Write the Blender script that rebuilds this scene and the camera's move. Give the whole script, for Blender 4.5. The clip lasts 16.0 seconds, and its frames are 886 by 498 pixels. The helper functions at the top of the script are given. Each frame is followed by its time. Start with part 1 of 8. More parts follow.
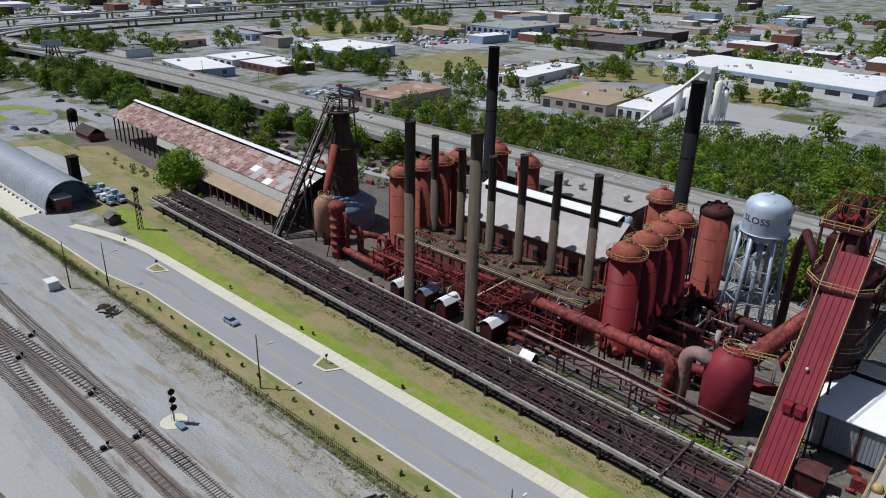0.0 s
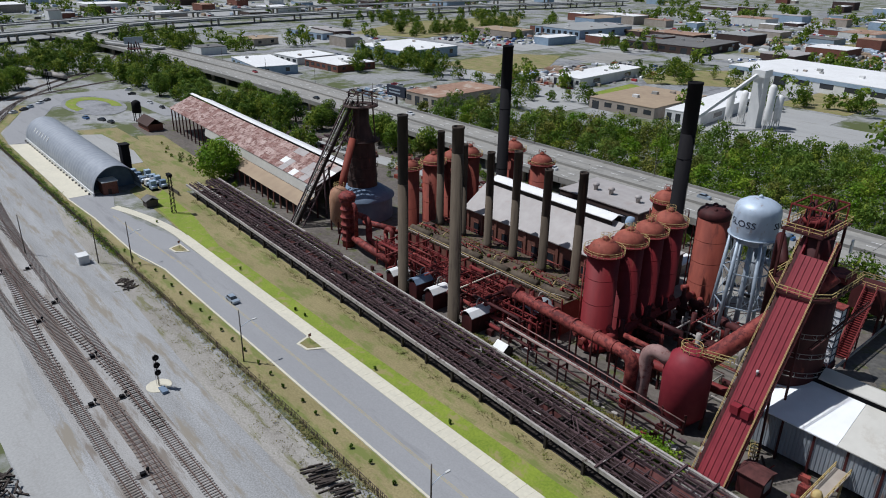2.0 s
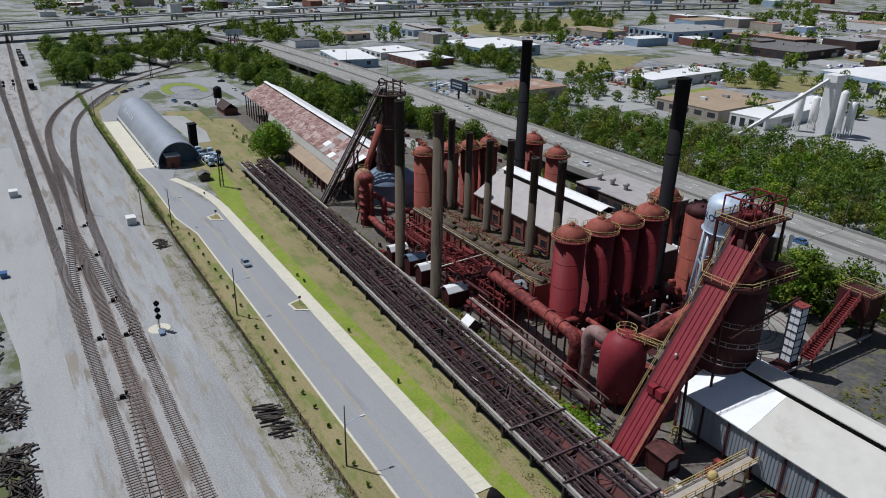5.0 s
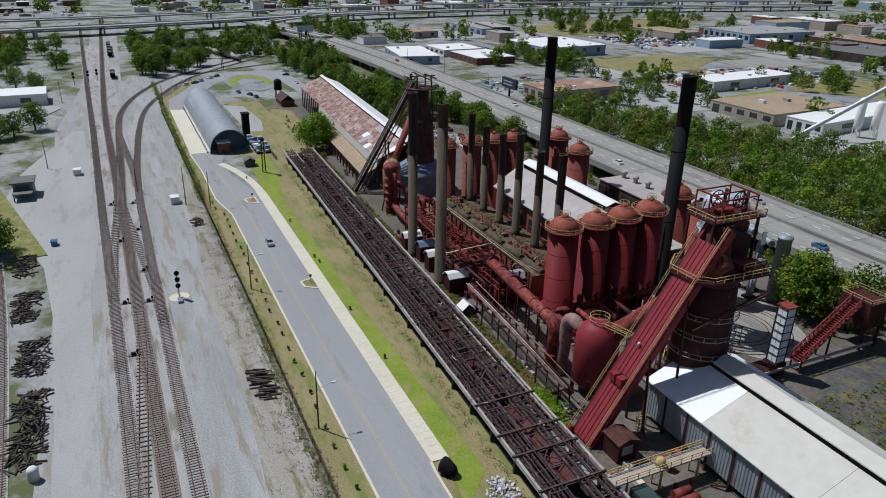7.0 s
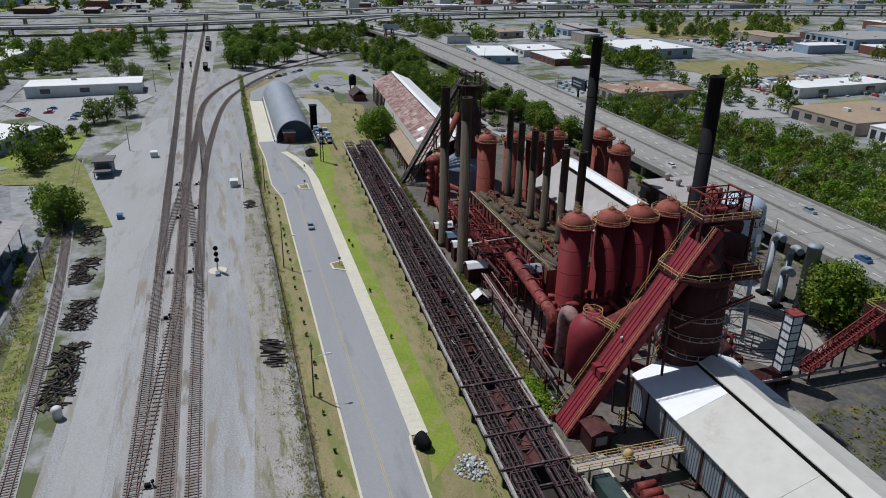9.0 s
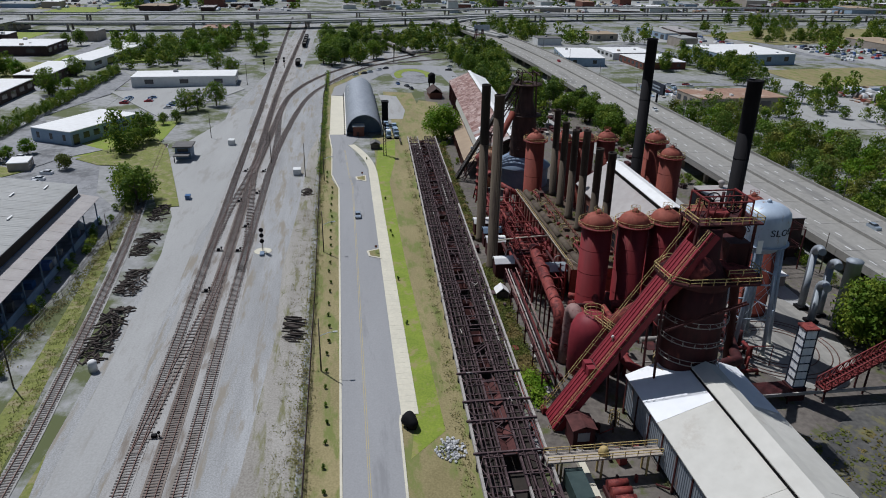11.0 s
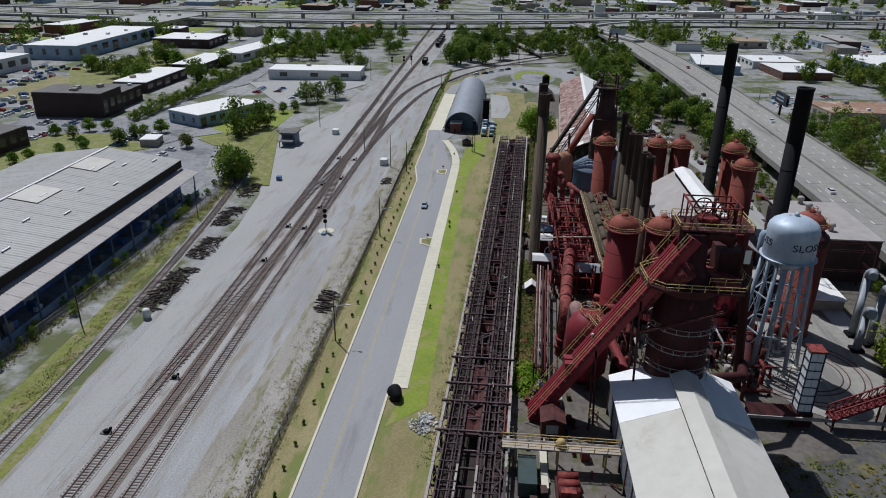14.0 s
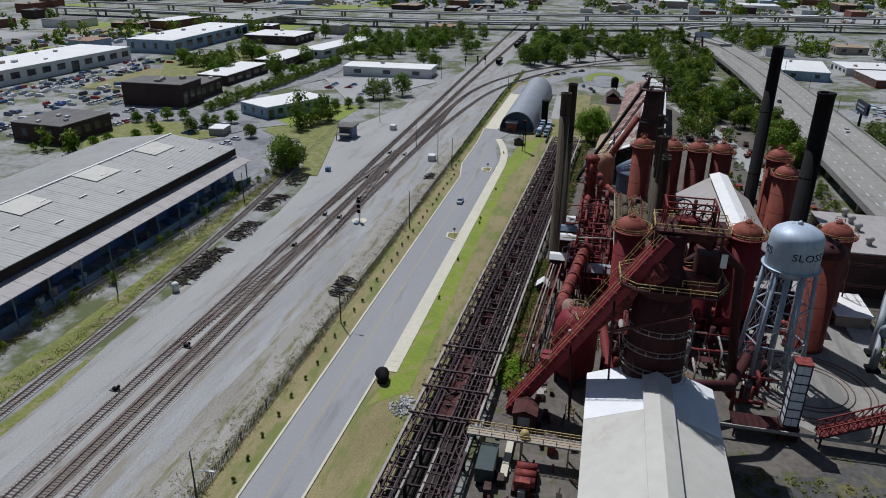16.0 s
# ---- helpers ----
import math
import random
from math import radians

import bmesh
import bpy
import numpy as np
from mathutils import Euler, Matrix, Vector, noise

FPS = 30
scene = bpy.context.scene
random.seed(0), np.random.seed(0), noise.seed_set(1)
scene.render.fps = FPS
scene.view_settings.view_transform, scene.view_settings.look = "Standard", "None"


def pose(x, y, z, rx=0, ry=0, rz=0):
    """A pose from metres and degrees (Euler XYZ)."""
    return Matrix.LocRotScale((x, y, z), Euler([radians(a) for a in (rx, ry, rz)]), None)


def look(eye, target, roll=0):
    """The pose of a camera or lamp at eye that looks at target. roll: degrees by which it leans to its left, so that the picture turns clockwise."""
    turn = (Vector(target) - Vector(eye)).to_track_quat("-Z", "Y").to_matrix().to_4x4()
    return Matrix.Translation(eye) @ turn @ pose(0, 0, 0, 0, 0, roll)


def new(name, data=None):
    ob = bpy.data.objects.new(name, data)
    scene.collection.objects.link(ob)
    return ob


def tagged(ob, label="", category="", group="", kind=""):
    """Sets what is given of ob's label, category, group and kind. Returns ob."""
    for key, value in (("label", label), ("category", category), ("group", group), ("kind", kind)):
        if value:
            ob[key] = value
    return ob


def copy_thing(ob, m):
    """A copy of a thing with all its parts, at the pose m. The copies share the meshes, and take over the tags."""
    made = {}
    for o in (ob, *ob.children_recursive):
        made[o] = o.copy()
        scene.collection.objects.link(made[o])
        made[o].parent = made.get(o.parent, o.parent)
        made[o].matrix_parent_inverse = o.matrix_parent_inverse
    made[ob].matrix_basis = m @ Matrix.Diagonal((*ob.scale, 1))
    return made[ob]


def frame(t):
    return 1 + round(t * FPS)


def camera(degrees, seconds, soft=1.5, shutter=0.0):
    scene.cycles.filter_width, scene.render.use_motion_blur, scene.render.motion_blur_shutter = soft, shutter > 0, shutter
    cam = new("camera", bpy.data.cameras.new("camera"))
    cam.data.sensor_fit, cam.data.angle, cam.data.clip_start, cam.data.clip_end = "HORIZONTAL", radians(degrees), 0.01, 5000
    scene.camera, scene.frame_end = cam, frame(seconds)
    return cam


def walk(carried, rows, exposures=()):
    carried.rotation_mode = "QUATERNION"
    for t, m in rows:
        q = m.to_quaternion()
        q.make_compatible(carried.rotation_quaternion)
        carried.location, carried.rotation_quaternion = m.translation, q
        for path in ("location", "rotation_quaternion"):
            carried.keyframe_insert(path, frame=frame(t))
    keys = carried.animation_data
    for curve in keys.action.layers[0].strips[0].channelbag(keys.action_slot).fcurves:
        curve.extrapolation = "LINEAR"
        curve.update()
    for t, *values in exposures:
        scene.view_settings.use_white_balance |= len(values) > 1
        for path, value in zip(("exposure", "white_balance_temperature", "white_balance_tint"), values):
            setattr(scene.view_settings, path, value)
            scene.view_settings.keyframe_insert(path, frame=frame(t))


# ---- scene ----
cam = camera(64.4, 16.0, 1.0)
METRES, EYE, TILT, LEAN, TURN = 160.64, 81.8, 0.0, 0.0, 42.0
ROWS = [
    (0.0, 0.0, 0.0, 0.0, 0.54, -22.94, -1.27),
    (0.5, 0.0398, -0.007, 0.0008, 3.05, -22.93, -1.16),
    (1.0, 0.0715, -0.013, 0.001, 4.64, -22.95, -1.11),
    (1.5, 0.1036, -0.0199, 0.001, 6.03, -22.94, -1.04),
    (2.0, 0.1351, -0.0268, 0.0013, 7.4, -22.96, -1.03),
    (2.5, 0.1691, -0.034, 0.0007, 8.96, -22.96, -1.04),
    (3.0, 0.2006, -0.0405, 0.0005, 10.62, -23.0, -1.06),
    (3.5, 0.2322, -0.0467, 0.0002, 12.3, -23.03, -1.08),
    (6.0, 0.3875, -0.0677, 0.0011, 19.74, -23.21, -1.17),
    (6.5, 0.4181, -0.068, 0.0013, 21.57, -23.26, -1.15),
    (7.0, 0.4489, -0.0673, 0.0011, 23.39, -23.29, -1.13),
    (7.5, 0.4789, -0.0652, 0.001, 25.12, -23.31, -1.14),
    (8.0, 0.5088, -0.0615, 0.0009, 26.92, -23.34, -1.11),
    (8.5, 0.538, -0.0568, 0.0007, 29.14, -23.36, -1.11),
    (9.0, 0.5675, -0.0497, 0.0003, 31.52, -23.37, -1.09),
    (11.5, 0.7047, 0.0043, 0.0007, 42.48, -23.41, -1.01),
    (12.0, 0.7313, 0.0192, 0.0007, 44.84, -23.41, -0.99),
    (12.5, 0.7575, 0.0353, 0.0007, 46.94, -23.41, -0.94),
    (13.0, 0.7832, 0.052, 0.001, 48.84, -23.41, -0.89),
    (13.5, 0.8085, 0.0696, 0.0009, 50.82, -23.38, -0.84),
    (14.0, 0.8326, 0.0881, 0.0007, 53.09, -23.37, -0.82),
    (14.5, 0.8564, 0.1078, 0.0004, 55.43, -23.37, -0.81),
    (15.0, 0.8793, 0.1288, 0.0003, 57.61, -23.38, -0.79),
    (15.5, 0.901, 0.1507, 0.0, 59.49, -23.4, -0.77),
    (16.0, 0.922, 0.1739, 0.0005, 61.03, -23.4, -0.75),
]
walk(cam, [(t, pose(0, 0, EYE, TILT, LEAN, TURN) @ pose(METRES * x, METRES * y, METRES * z, 90 + pitch, roll, yaw)) for t, x, y, z, yaw, pitch, roll in ROWS], [(0.0, 0.10, 6050, 10), (8.0, 0.0, 6050, 10), (16.0, -0.12, 6050, 10)])

# ---- world and sun ----
SUN_AZ = math.atan2(-0.60, -0.78)      # the sun stands towards -x, -y
SUN_EL = radians(60)
world = bpy.data.worlds.new("sky")
scene.world = world
world.use_nodes = True
wn = world.node_tree
sky = wn.nodes.new("ShaderNodeTexSky")
sky.sky_type, sky.sun_disc = "NISHITA", False
sky.sun_elevation, sky.sun_rotation = SUN_EL, math.pi / 2 - SUN_AZ
wn.links.new(sky.outputs[0], wn.nodes["Background"].inputs[0])
wn.nodes["Background"].inputs[1].default_value = 0.047
sun_data = bpy.data.lights.new("sun", "SUN")
sun_data.energy, sun_data.angle, sun_data.color = 3.88, radians(0.5), (1.0, 0.975, 0.95)
sun = new("sun", sun_data)
TO_SUN = Vector((math.cos(SUN_AZ) * math.cos(SUN_EL), math.sin(SUN_AZ) * math.cos(SUN_EL), math.sin(SUN_EL)))
sun.matrix_world = look(TO_SUN * 300, (0, 0, 0))
rnd = random.Random(7)


# ---- materials ----
def surface(name, dark, light, rough=0.8, metal=0.0, grain=1.0, stain=0.12, bump=0.25, third=None, third_at=0.62, streak=1.0, vary=0.0, spec=0.3, stretch=1.0):
    """Two colours mixed by noise at two scales (grain and stain, cycles a metre), a third in patches, and fine relief."""
    m = bpy.data.materials.new(name)
    m.use_nodes = True
    t = m.node_tree
    N, Lk = t.nodes.new, t.links.new
    b = t.nodes["Principled BSDF"]
    b.inputs["Roughness"].default_value, b.inputs["Metallic"].default_value = rough, metal
    b.inputs["Specular IOR Level"].default_value = spec
    co = N("ShaderNodeTexCoord")
    mp = N("ShaderNodeMapping")
    mp.inputs["Scale"].default_value = (stretch, 1, streak)
    Lk(co.outputs["Object"], mp.inputs[0])
    n1, n2 = N("ShaderNodeTexNoise"), N("ShaderNodeTexNoise")
    n1.inputs["Scale"].default_value, n1.inputs["Detail"].default_value = grain, 6
    n2.inputs["Scale"].default_value, n2.inputs["Detail"].default_value = stain, 5
    n2.inputs["Roughness"].default_value = 0.65
    Lk(mp.outputs[0] if stretch == 1.0 else co.outputs["Object"], n1.inputs[0]), Lk(mp.outputs[0], n2.inputs[0])
    add = N("ShaderNodeMath")
    add.operation = "ADD"
    Lk(n1.outputs[0], add.inputs[0]), Lk(n2.outputs[0], add.inputs[1])
    last = add
    if vary:
        oi, mul, ad2 = N("ShaderNodeObjectInfo"), N("ShaderNodeMath"), N("ShaderNodeMath")
        mul.operation, ad2.operation = "MULTIPLY_ADD", "ADD"
        mul.inputs[1].default_value, mul.inputs[2].default_value = vary * 2, -vary
        Lk(oi.outputs["Random"], mul.inputs[0]), Lk(mul.outputs[0], ad2.inputs[0]), Lk(add.outputs[0], ad2.inputs[1])
        last = ad2
    r = N("ShaderNodeValToRGB")
    r.color_ramp.elements[0].position, r.color_ramp.elements[1].position = 0.32, 0.68
    r.color_ramp.elements[0].color, r.color_ramp.elements[1].color = (*dark, 1), (*light, 1)
    half = N("ShaderNodeMath")
    half.operation = "MULTIPLY"
    half.inputs[1].default_value = 0.5
    Lk(last.outputs[0], half.inputs[0]), Lk(half.outputs[0], r.inputs[0])
    out = r.outputs[0]
    if third:
        n3, r3, mx = N("ShaderNodeTexNoise"), N("ShaderNodeValToRGB"), N("ShaderNodeMixRGB")
        n3.inputs["Scale"].default_value, n3.inputs["Detail"].default_value = stain * 2.3, 8
        n3.inputs["Roughness"].default_value = 0.7
        Lk(mp.outputs[0], n3.inputs[0])
        r3.color_ramp.elements[0].position, r3.color_ramp.elements[1].position = third_at - 0.06, third_at + 0.04
        mx.inputs[2].default_value = (*third, 1)
        Lk(n3.outputs[0], r3.inputs[0]), Lk(r3.outputs[0], mx.inputs[0]), Lk(out, mx.inputs[1])
        out = mx.outputs[0]
    Lk(out, b.inputs["Base Color"])
    if bump:
        bp = N("ShaderNodeBump")
        bp.inputs["Strength"].default_value, bp.inputs["Distance"].default_value = bump, 0.08
        Lk(n1.outputs[0], bp.inputs["Height"]), Lk(bp.outputs[0], b.inputs["Normal"])
    return m


M = {}
M["land"] = surface("land", (0.17, 0.172, 0.165), (0.35, 0.35, 0.345), grain=0.35, stain=0.014, third=(0.085, 0.10, 0.035), third_at=0.52)
M["gravel"] = surface("gravel", (0.17, 0.168, 0.163), (0.395, 0.40, 0.40), grain=3.2, stain=0.13, stretch=0.14, third=(0.235, 0.21, 0.17), third_at=0.57, bump=0.35)
M["dirt"] = surface("dirt", (0.19, 0.172, 0.145), (0.385, 0.368, 0.335), grain=2.6, stain=0.16, stretch=0.16, third=(0.17, 0.165, 0.085), third_at=0.58, bump=0.5)
M["ballast"] = surface("ballast", (0.22, 0.212, 0.20), (0.40, 0.39, 0.375), grain=4.0, stain=0.14, stretch=0.2, third=(0.19, 0.165, 0.14), third_at=0.57, bump=0.5)
M["rusty_ballast"] = surface("rusty_ballast", (0.11, 0.088, 0.074), (0.25, 0.21, 0.18), grain=4.0, stain=0.12, stretch=0.2, bump=0.5)
M["lane"] = surface("lane", (0.275, 0.274, 0.264), (0.37, 0.369, 0.358), grain=2.2, stain=0.10, stretch=0.2, third=(0.27, 0.262, 0.245), third_at=0.60)
M["asphalt"] = surface("asphalt", (0.235, 0.236, 0.24), (0.30, 0.301, 0.304), grain=3.0, stain=0.09, stretch=0.15, third=(0.215, 0.215, 0.22), third_at=0.62, bump=0.1)
M["lot"] = surface("lot", (0.15, 0.153, 0.16), (0.30, 0.302, 0.308), grain=0.5, stain=0.04, third=(0.12, 0.122, 0.125), third_at=0.58, bump=0.1)
M["concrete"] = surface("concrete", (0.50, 0.47, 0.38), (0.62, 0.58, 0.46), grain=1.5, stain=0.15, bump=0.1)
M["highway"] = surface("highway", (0.22, 0.212, 0.192), (0.32, 0.308, 0.28), grain=0.6, stain=0.08, stretch=0.1, third=(0.19, 0.184, 0.17), third_at=0.58, bump=0.1)
M["dry_grass"] = surface("dry_grass", (0.16, 0.135, 0.058), (0.31, 0.26, 0.13), grain=2.6, stain=0.10, stretch=0.35, third=(0.15, 0.17, 0.045), third_at=0.55, bump=0.7)
M["green_grass"] = surface("green_grass", (0.12, 0.175, 0.016), (0.235, 0.29, 0.032), grain=2.2, stain=0.12, third=(0.25, 0.22, 0.085), third_at=0.58, bump=0.7)
M["earth"] = surface("earth", (0.065, 0.055, 0.048), (0.17, 0.15, 0.13), grain=0.9, stain=0.08, third=(0.08, 0.09, 0.03), third_at=0.60, bump=0.5)
M["slag"] = surface("slag", (0.035, 0.035, 0.035), (0.12, 0.115, 0.105), grain=0.9, stain=0.08, third=(0.14, 0.13, 0.06), third_at=0.60, bump=0.8)
M["paint_line"] = surface("paint_line", (0.34, 0.29, 0.16), (0.48, 0.39, 0.17), grain=2, stain=0.3, bump=0)
M["stove_red"] = surface("stove_red", (0.10, 0.007, 0.010), (0.205, 0.013, 0.017), rough=0.62, grain=0.5, stain=0.13, third=(0.19, 0.040, 0.028), third_at=0.64, streak=0.22, bump=0.15)
M["stove_rust"] = surface("stove_rust", (0.14, 0.027, 0.018), (0.25, 0.058, 0.036), rough=0.75, grain=0.6, stain=0.15, third=(0.13, 0.03, 0.02), streak=0.25, bump=0.2)
M["dome_rust"] = surface("dome_rust", (0.18, 0.040, 0.028), (0.34, 0.100, 0.066), rough=0.75, grain=0.8, stain=0.25, third=(0.15, 0.045, 0.03), bump=0.2)
M["pipe_red"] = surface("pipe_red", (0.11, 0.014, 0.015), (0.33, 0.075, 0.058), rough=0.7, grain=0.9, stain=0.35, third=(0.085, 0.014, 0.014), third_at=0.54, bump=0.2)
M["maroon"] = surface("maroon", (0.17, 0.014, 0.024), (0.24, 0.026, 0.036), rough=0.6, grain=0.7, stain=0.2, bump=0.1)
M["dark_rust"] = surface("dark_rust", (0.030, 0.007, 0.008), (0.072, 0.015, 0.015), rough=0.7, grain=0.8, stain=0.2, third=(0.15, 0.040, 0.028), third_at=0.66, streak=0.4, bump=0.2)
M["frame_red"] = surface("frame_red", (0.10, 0.012, 0.014), (0.21, 0.030, 0.028), rough=0.7, grain=1.5, stain=0.4)
M["black_steel"] = surface("black_steel", (0.004, 0.004, 0.006), (0.012, 0.011, 0.012), rough=0.8, grain=0.8, stain=0.15, streak=0.2, bump=0.1, spec=0.15)
M["brick_stack"] = surface("brick_stack", (0.060, 0.046, 0.033), (0.125, 0.098, 0.070), rough=0.9, grain=1.5, stain=0.12, third=(0.05, 0.035, 0.028), streak=0.12)
# real soot on the stacks; painted-in shade under the trestle deck and warehouse eaves
M["soot_shade"] = surface("soot_shade", (0.018, 0.015, 0.013), (0.040, 0.032, 0.026), rough=0.9, grain=1.0, stain=0.2, streak=0.2)
M["trestle"] = surface("trestle", (0.030, 0.018, 0.020), (0.098, 0.060, 0.064), rough=0.75, grain=1.4, stain=0.35, third=(0.20, 0.135, 0.135), third_at=0.63, vary=0.18)
M["bleached"] = surface("bleached", (0.24, 0.22, 0.20), (0.42, 0.39, 0.36), rough=0.9, grain=1.5, stain=0.3, third=(0.10, 0.07, 0.065), third_at=0.62)
M["ore_bin"] = surface("ore_bin", (0.045, 0.016, 0.015), (0.12, 0.042, 0.038), rough=0.9, grain=0.8, stain=0.2)
M["yellow"] = surface("yellow", (0.34, 0.25, 0.10), (0.52, 0.40, 0.17), rough=0.6, grain=2, stain=0.5, third=(0.28, 0.11, 0.05), bump=0)
M["silver"] = surface("silver", (0.36, 0.43, 0.52), (0.52, 0.60, 0.69), rough=0.5, metal=0.15, grain=0.6, stain=0.2, third=(0.27, 0.19, 0.14), third_at=0.63, streak=0.4, bump=0.05)
M["leg_blue"] = surface("leg_blue", (0.26, 0.31, 0.37), (0.44, 0.50, 0.56), rough=0.5, metal=0.3, grain=0.9, stain=0.3, third=(0.22, 0.12, 0.09), third_at=0.68, bump=0.05)
M["white_roof"] = surface("white_roof", (0.67, 0.665, 0.64), (0.82, 0.815, 0.80), rough=0.5, grain=0.5, stain=0.08, third=(0.52, 0.50, 0.46), third_at=0.68, bump=0.05)
M["pale_roof"] = surface("pale_roof", (0.30, 0.275, 0.262), (0.40, 0.375, 0.36), rough=0.6, grain=0.4, stain=0.08, third=(0.33, 0.29, 0.27), bump=0.05)
M["patch_roof"] = surface("patch_roof", (0.19, 0.085, 0.068), (0.46, 0.35, 0.31), rough=0.6, grain=1.3, stain=0.22, third=(0.13, 0.05, 0.036), third_at=0.55, vary=0.26, bump=0.1)
M["rust_roof"] = surface("rust_roof", (0.22, 0.12, 0.08), (0.36, 0.24, 0.17), rough=0.8, grain=0.4, stain=0.05, third=(0.42, 0.36, 0.30), third_at=0.60, bump=0.05)
M["grey_roof"] = surface("grey_roof", (0.27, 0.27, 0.255), (0.36, 0.36, 0.345), rough=0.5, grain=0.6, stain=0.07, third=(0.25, 0.24, 0.22), third_at=0.62, bump=0.05)
M["dark_roof"] = surface("dark_roof", (0.10, 0.095, 0.09), (0.17, 0.165, 0.16), rough=0.85, grain=0.3, stain=0.05)
M["tan_roof"] = surface("tan_roof", (0.27, 0.20, 0.14), (0.36, 0.28, 0.19), rough=0.9, grain=0.3, stain=0.04)
M["quonset"] = surface("quonset", (0.24, 0.26, 0.29), (0.33, 0.35, 0.38), rough=0.5, metal=0.2, grain=0.5, stain=0.08, bump=0.05)
M["slate_blue"] = surface("slate_blue", (0.10, 0.15, 0.22), (0.19, 0.25, 0.33), rough=0.6, grain=0.5, stain=0.15)
M["blue_wall"] = surface("blue_wall", (0.22, 0.30, 0.40), (0.33, 0.42, 0.52), rough=0.7, grain=0.5, stain=0.1)
M["white_wall"] = surface("white_wall", (0.55, 0.55, 0.54), (0.72, 0.72, 0.70), rough=0.7, grain=0.4, stain=0.08, streak=0.4)
M["tan_wall"] = surface("tan_wall", (0.28, 0.24, 0.20), (0.40, 0.35, 0.30), rough=0.8, grain=0.4, stain=0.1)
M["brick_wall"] = surface("brick_wall", (0.13, 0.05, 0.035), (0.22, 0.095, 0.07), rough=0.9, grain=2, stain=0.15, third=(0.09, 0.05, 0.04))
M["dark_brick"] = surface("dark_brick", (0.045, 0.028, 0.025), (0.085, 0.055, 0.048), rough=0.9, grain=2, stain=0.15)
M["corrugated"] = surface("corrugated", (0.20, 0.225, 0.25), (0.34, 0.37, 0.40), rough=0.6, metal=0.2, grain=0.6, stain=0.15, third=(0.20, 0.12, 0.08), third_at=0.66, streak=0.2)
M["glass"] = surface("glass", (0.02, 0.025, 0.03), (0.035, 0.04, 0.05), rough=0.12, grain=0.2, stain=0.1, bump=0, spec=0.6)
M["rail"] = surface("rail", (0.10, 0.055, 0.045), (0.19, 0.12, 0.10), rough=0.5, metal=0.5, grain=1, stain=0.05, bump=0)
M["tie"] = surface("tie", (0.105, 0.092, 0.084), (0.23, 0.205, 0.19), rough=0.95, grain=2, stain=0.2, vary=0.2)
M["rough_grass"] = surface("rough_grass", (0.09, 0.108, 0.022), (0.22, 0.235, 0.052), grain=1.6, stain=0.14, third=(0.24, 0.21, 0.11), third_at=0.56, bump=0.8)
M["old_tie"] = surface("old_tie", (0.025, 0.020, 0.018), (0.085, 0.068, 0.058), rough=0.95, grain=1.5, stain=0.3, vary=0.15)
M["wood_pole"] = surface("wood_pole", (0.06, 0.05, 0.042), (0.12, 0.10, 0.085), rough=0.9, grain=2, stain=0.4)
M["bark"] = surface("bark", (0.05, 0.038, 0.028), (0.11, 0.085, 0.065), rough=0.95, grain=3, stain=0.5)
M["car_white"] = surface("car_white", (0.62, 0.63, 0.64), (0.72, 0.73, 0.74), rough=0.25, grain=1, stain=0.4, bump=0, spec=0.5)
M["car_silver"] = surface("car_silver", (0.32, 0.38, 0.45), (0.42, 0.48, 0.54), rough=0.3, metal=0.4, grain=1, stain=0.4, bump=0)
M["car_dark"] = surface("car_dark", (0.02, 0.022, 0.026), (0.04, 0.042, 0.05), rough=0.25, grain=1, stain=0.4, bump=0, spec=0.5)
M["car_red"] = surface("car_red", (0.28, 0.02, 0.025), (0.36, 0.035, 0.04), rough=0.3, grain=1, stain=0.4, bump=0, spec=0.5)
M["car_blue"] = surface("car_blue", (0.03, 0.09, 0.22), (0.06, 0.14, 0.30), rough=0.3, grain=1, stain=0.4, bump=0, spec=0.5)
M["tyre"] = surface("tyre", (0.015, 0.015, 0.015), (0.03, 0.03, 0.03), rough=0.9, grain=3, stain=1, bump=0)
M["lettering"] = surface("lettering", (0.02, 0.025, 0.04), (0.035, 0.04, 0.06), rough=0.7, grain=2, stain=0.5, bump=0)
M["bright_roof"] = surface("bright_roof", (0.70, 0.71, 0.72), (0.82, 0.83, 0.84), rough=0.5, grain=0.4, stain=0.06, third=(0.55, 0.54, 0.52), third_at=0.68, bump=0.05)
M["brown_iron"] = surface("brown_iron", (0.032, 0.019, 0.016), (0.085, 0.048, 0.040), rough=0.75, grain=0.8, stain=0.25, third=(0.14, 0.05, 0.035), third_at=0.64, streak=0.4)
M["moss"] = surface("moss", (0.055, 0.036, 0.026), (0.14, 0.10, 0.075), rough=0.95, grain=1.4, stain=0.3, third=(0.075, 0.08, 0.025), third_at=0.58, bump=0.6)
M["dock_blue"] = surface("dock_blue", (0.08, 0.14, 0.36), (0.17, 0.26, 0.52), rough=0.7, grain=0.4, stain=0.15)
M["stack_top"] = surface("stack_top", (0.030, 0.022, 0.017), (0.072, 0.053, 0.040), rough=0.9, grain=1.2, stain=0.15, third=(0.022, 0.016, 0.013), third_at=0.54, streak=0.12)
M["pink_grey"] = surface("pink_grey", (0.17, 0.095, 0.085), (0.34, 0.22, 0.20), rough=0.8, grain=0.8, stain=0.3, third=(0.14, 0.03, 0.028), third_at=0.58)
M["cream_roof"] = surface("cream_roof", (0.46, 0.445, 0.40), (0.55, 0.535, 0.485), rough=0.6, grain=0.5, stain=0.07, third=(0.43, 0.40, 0.35), third_at=0.66, bump=0.05)
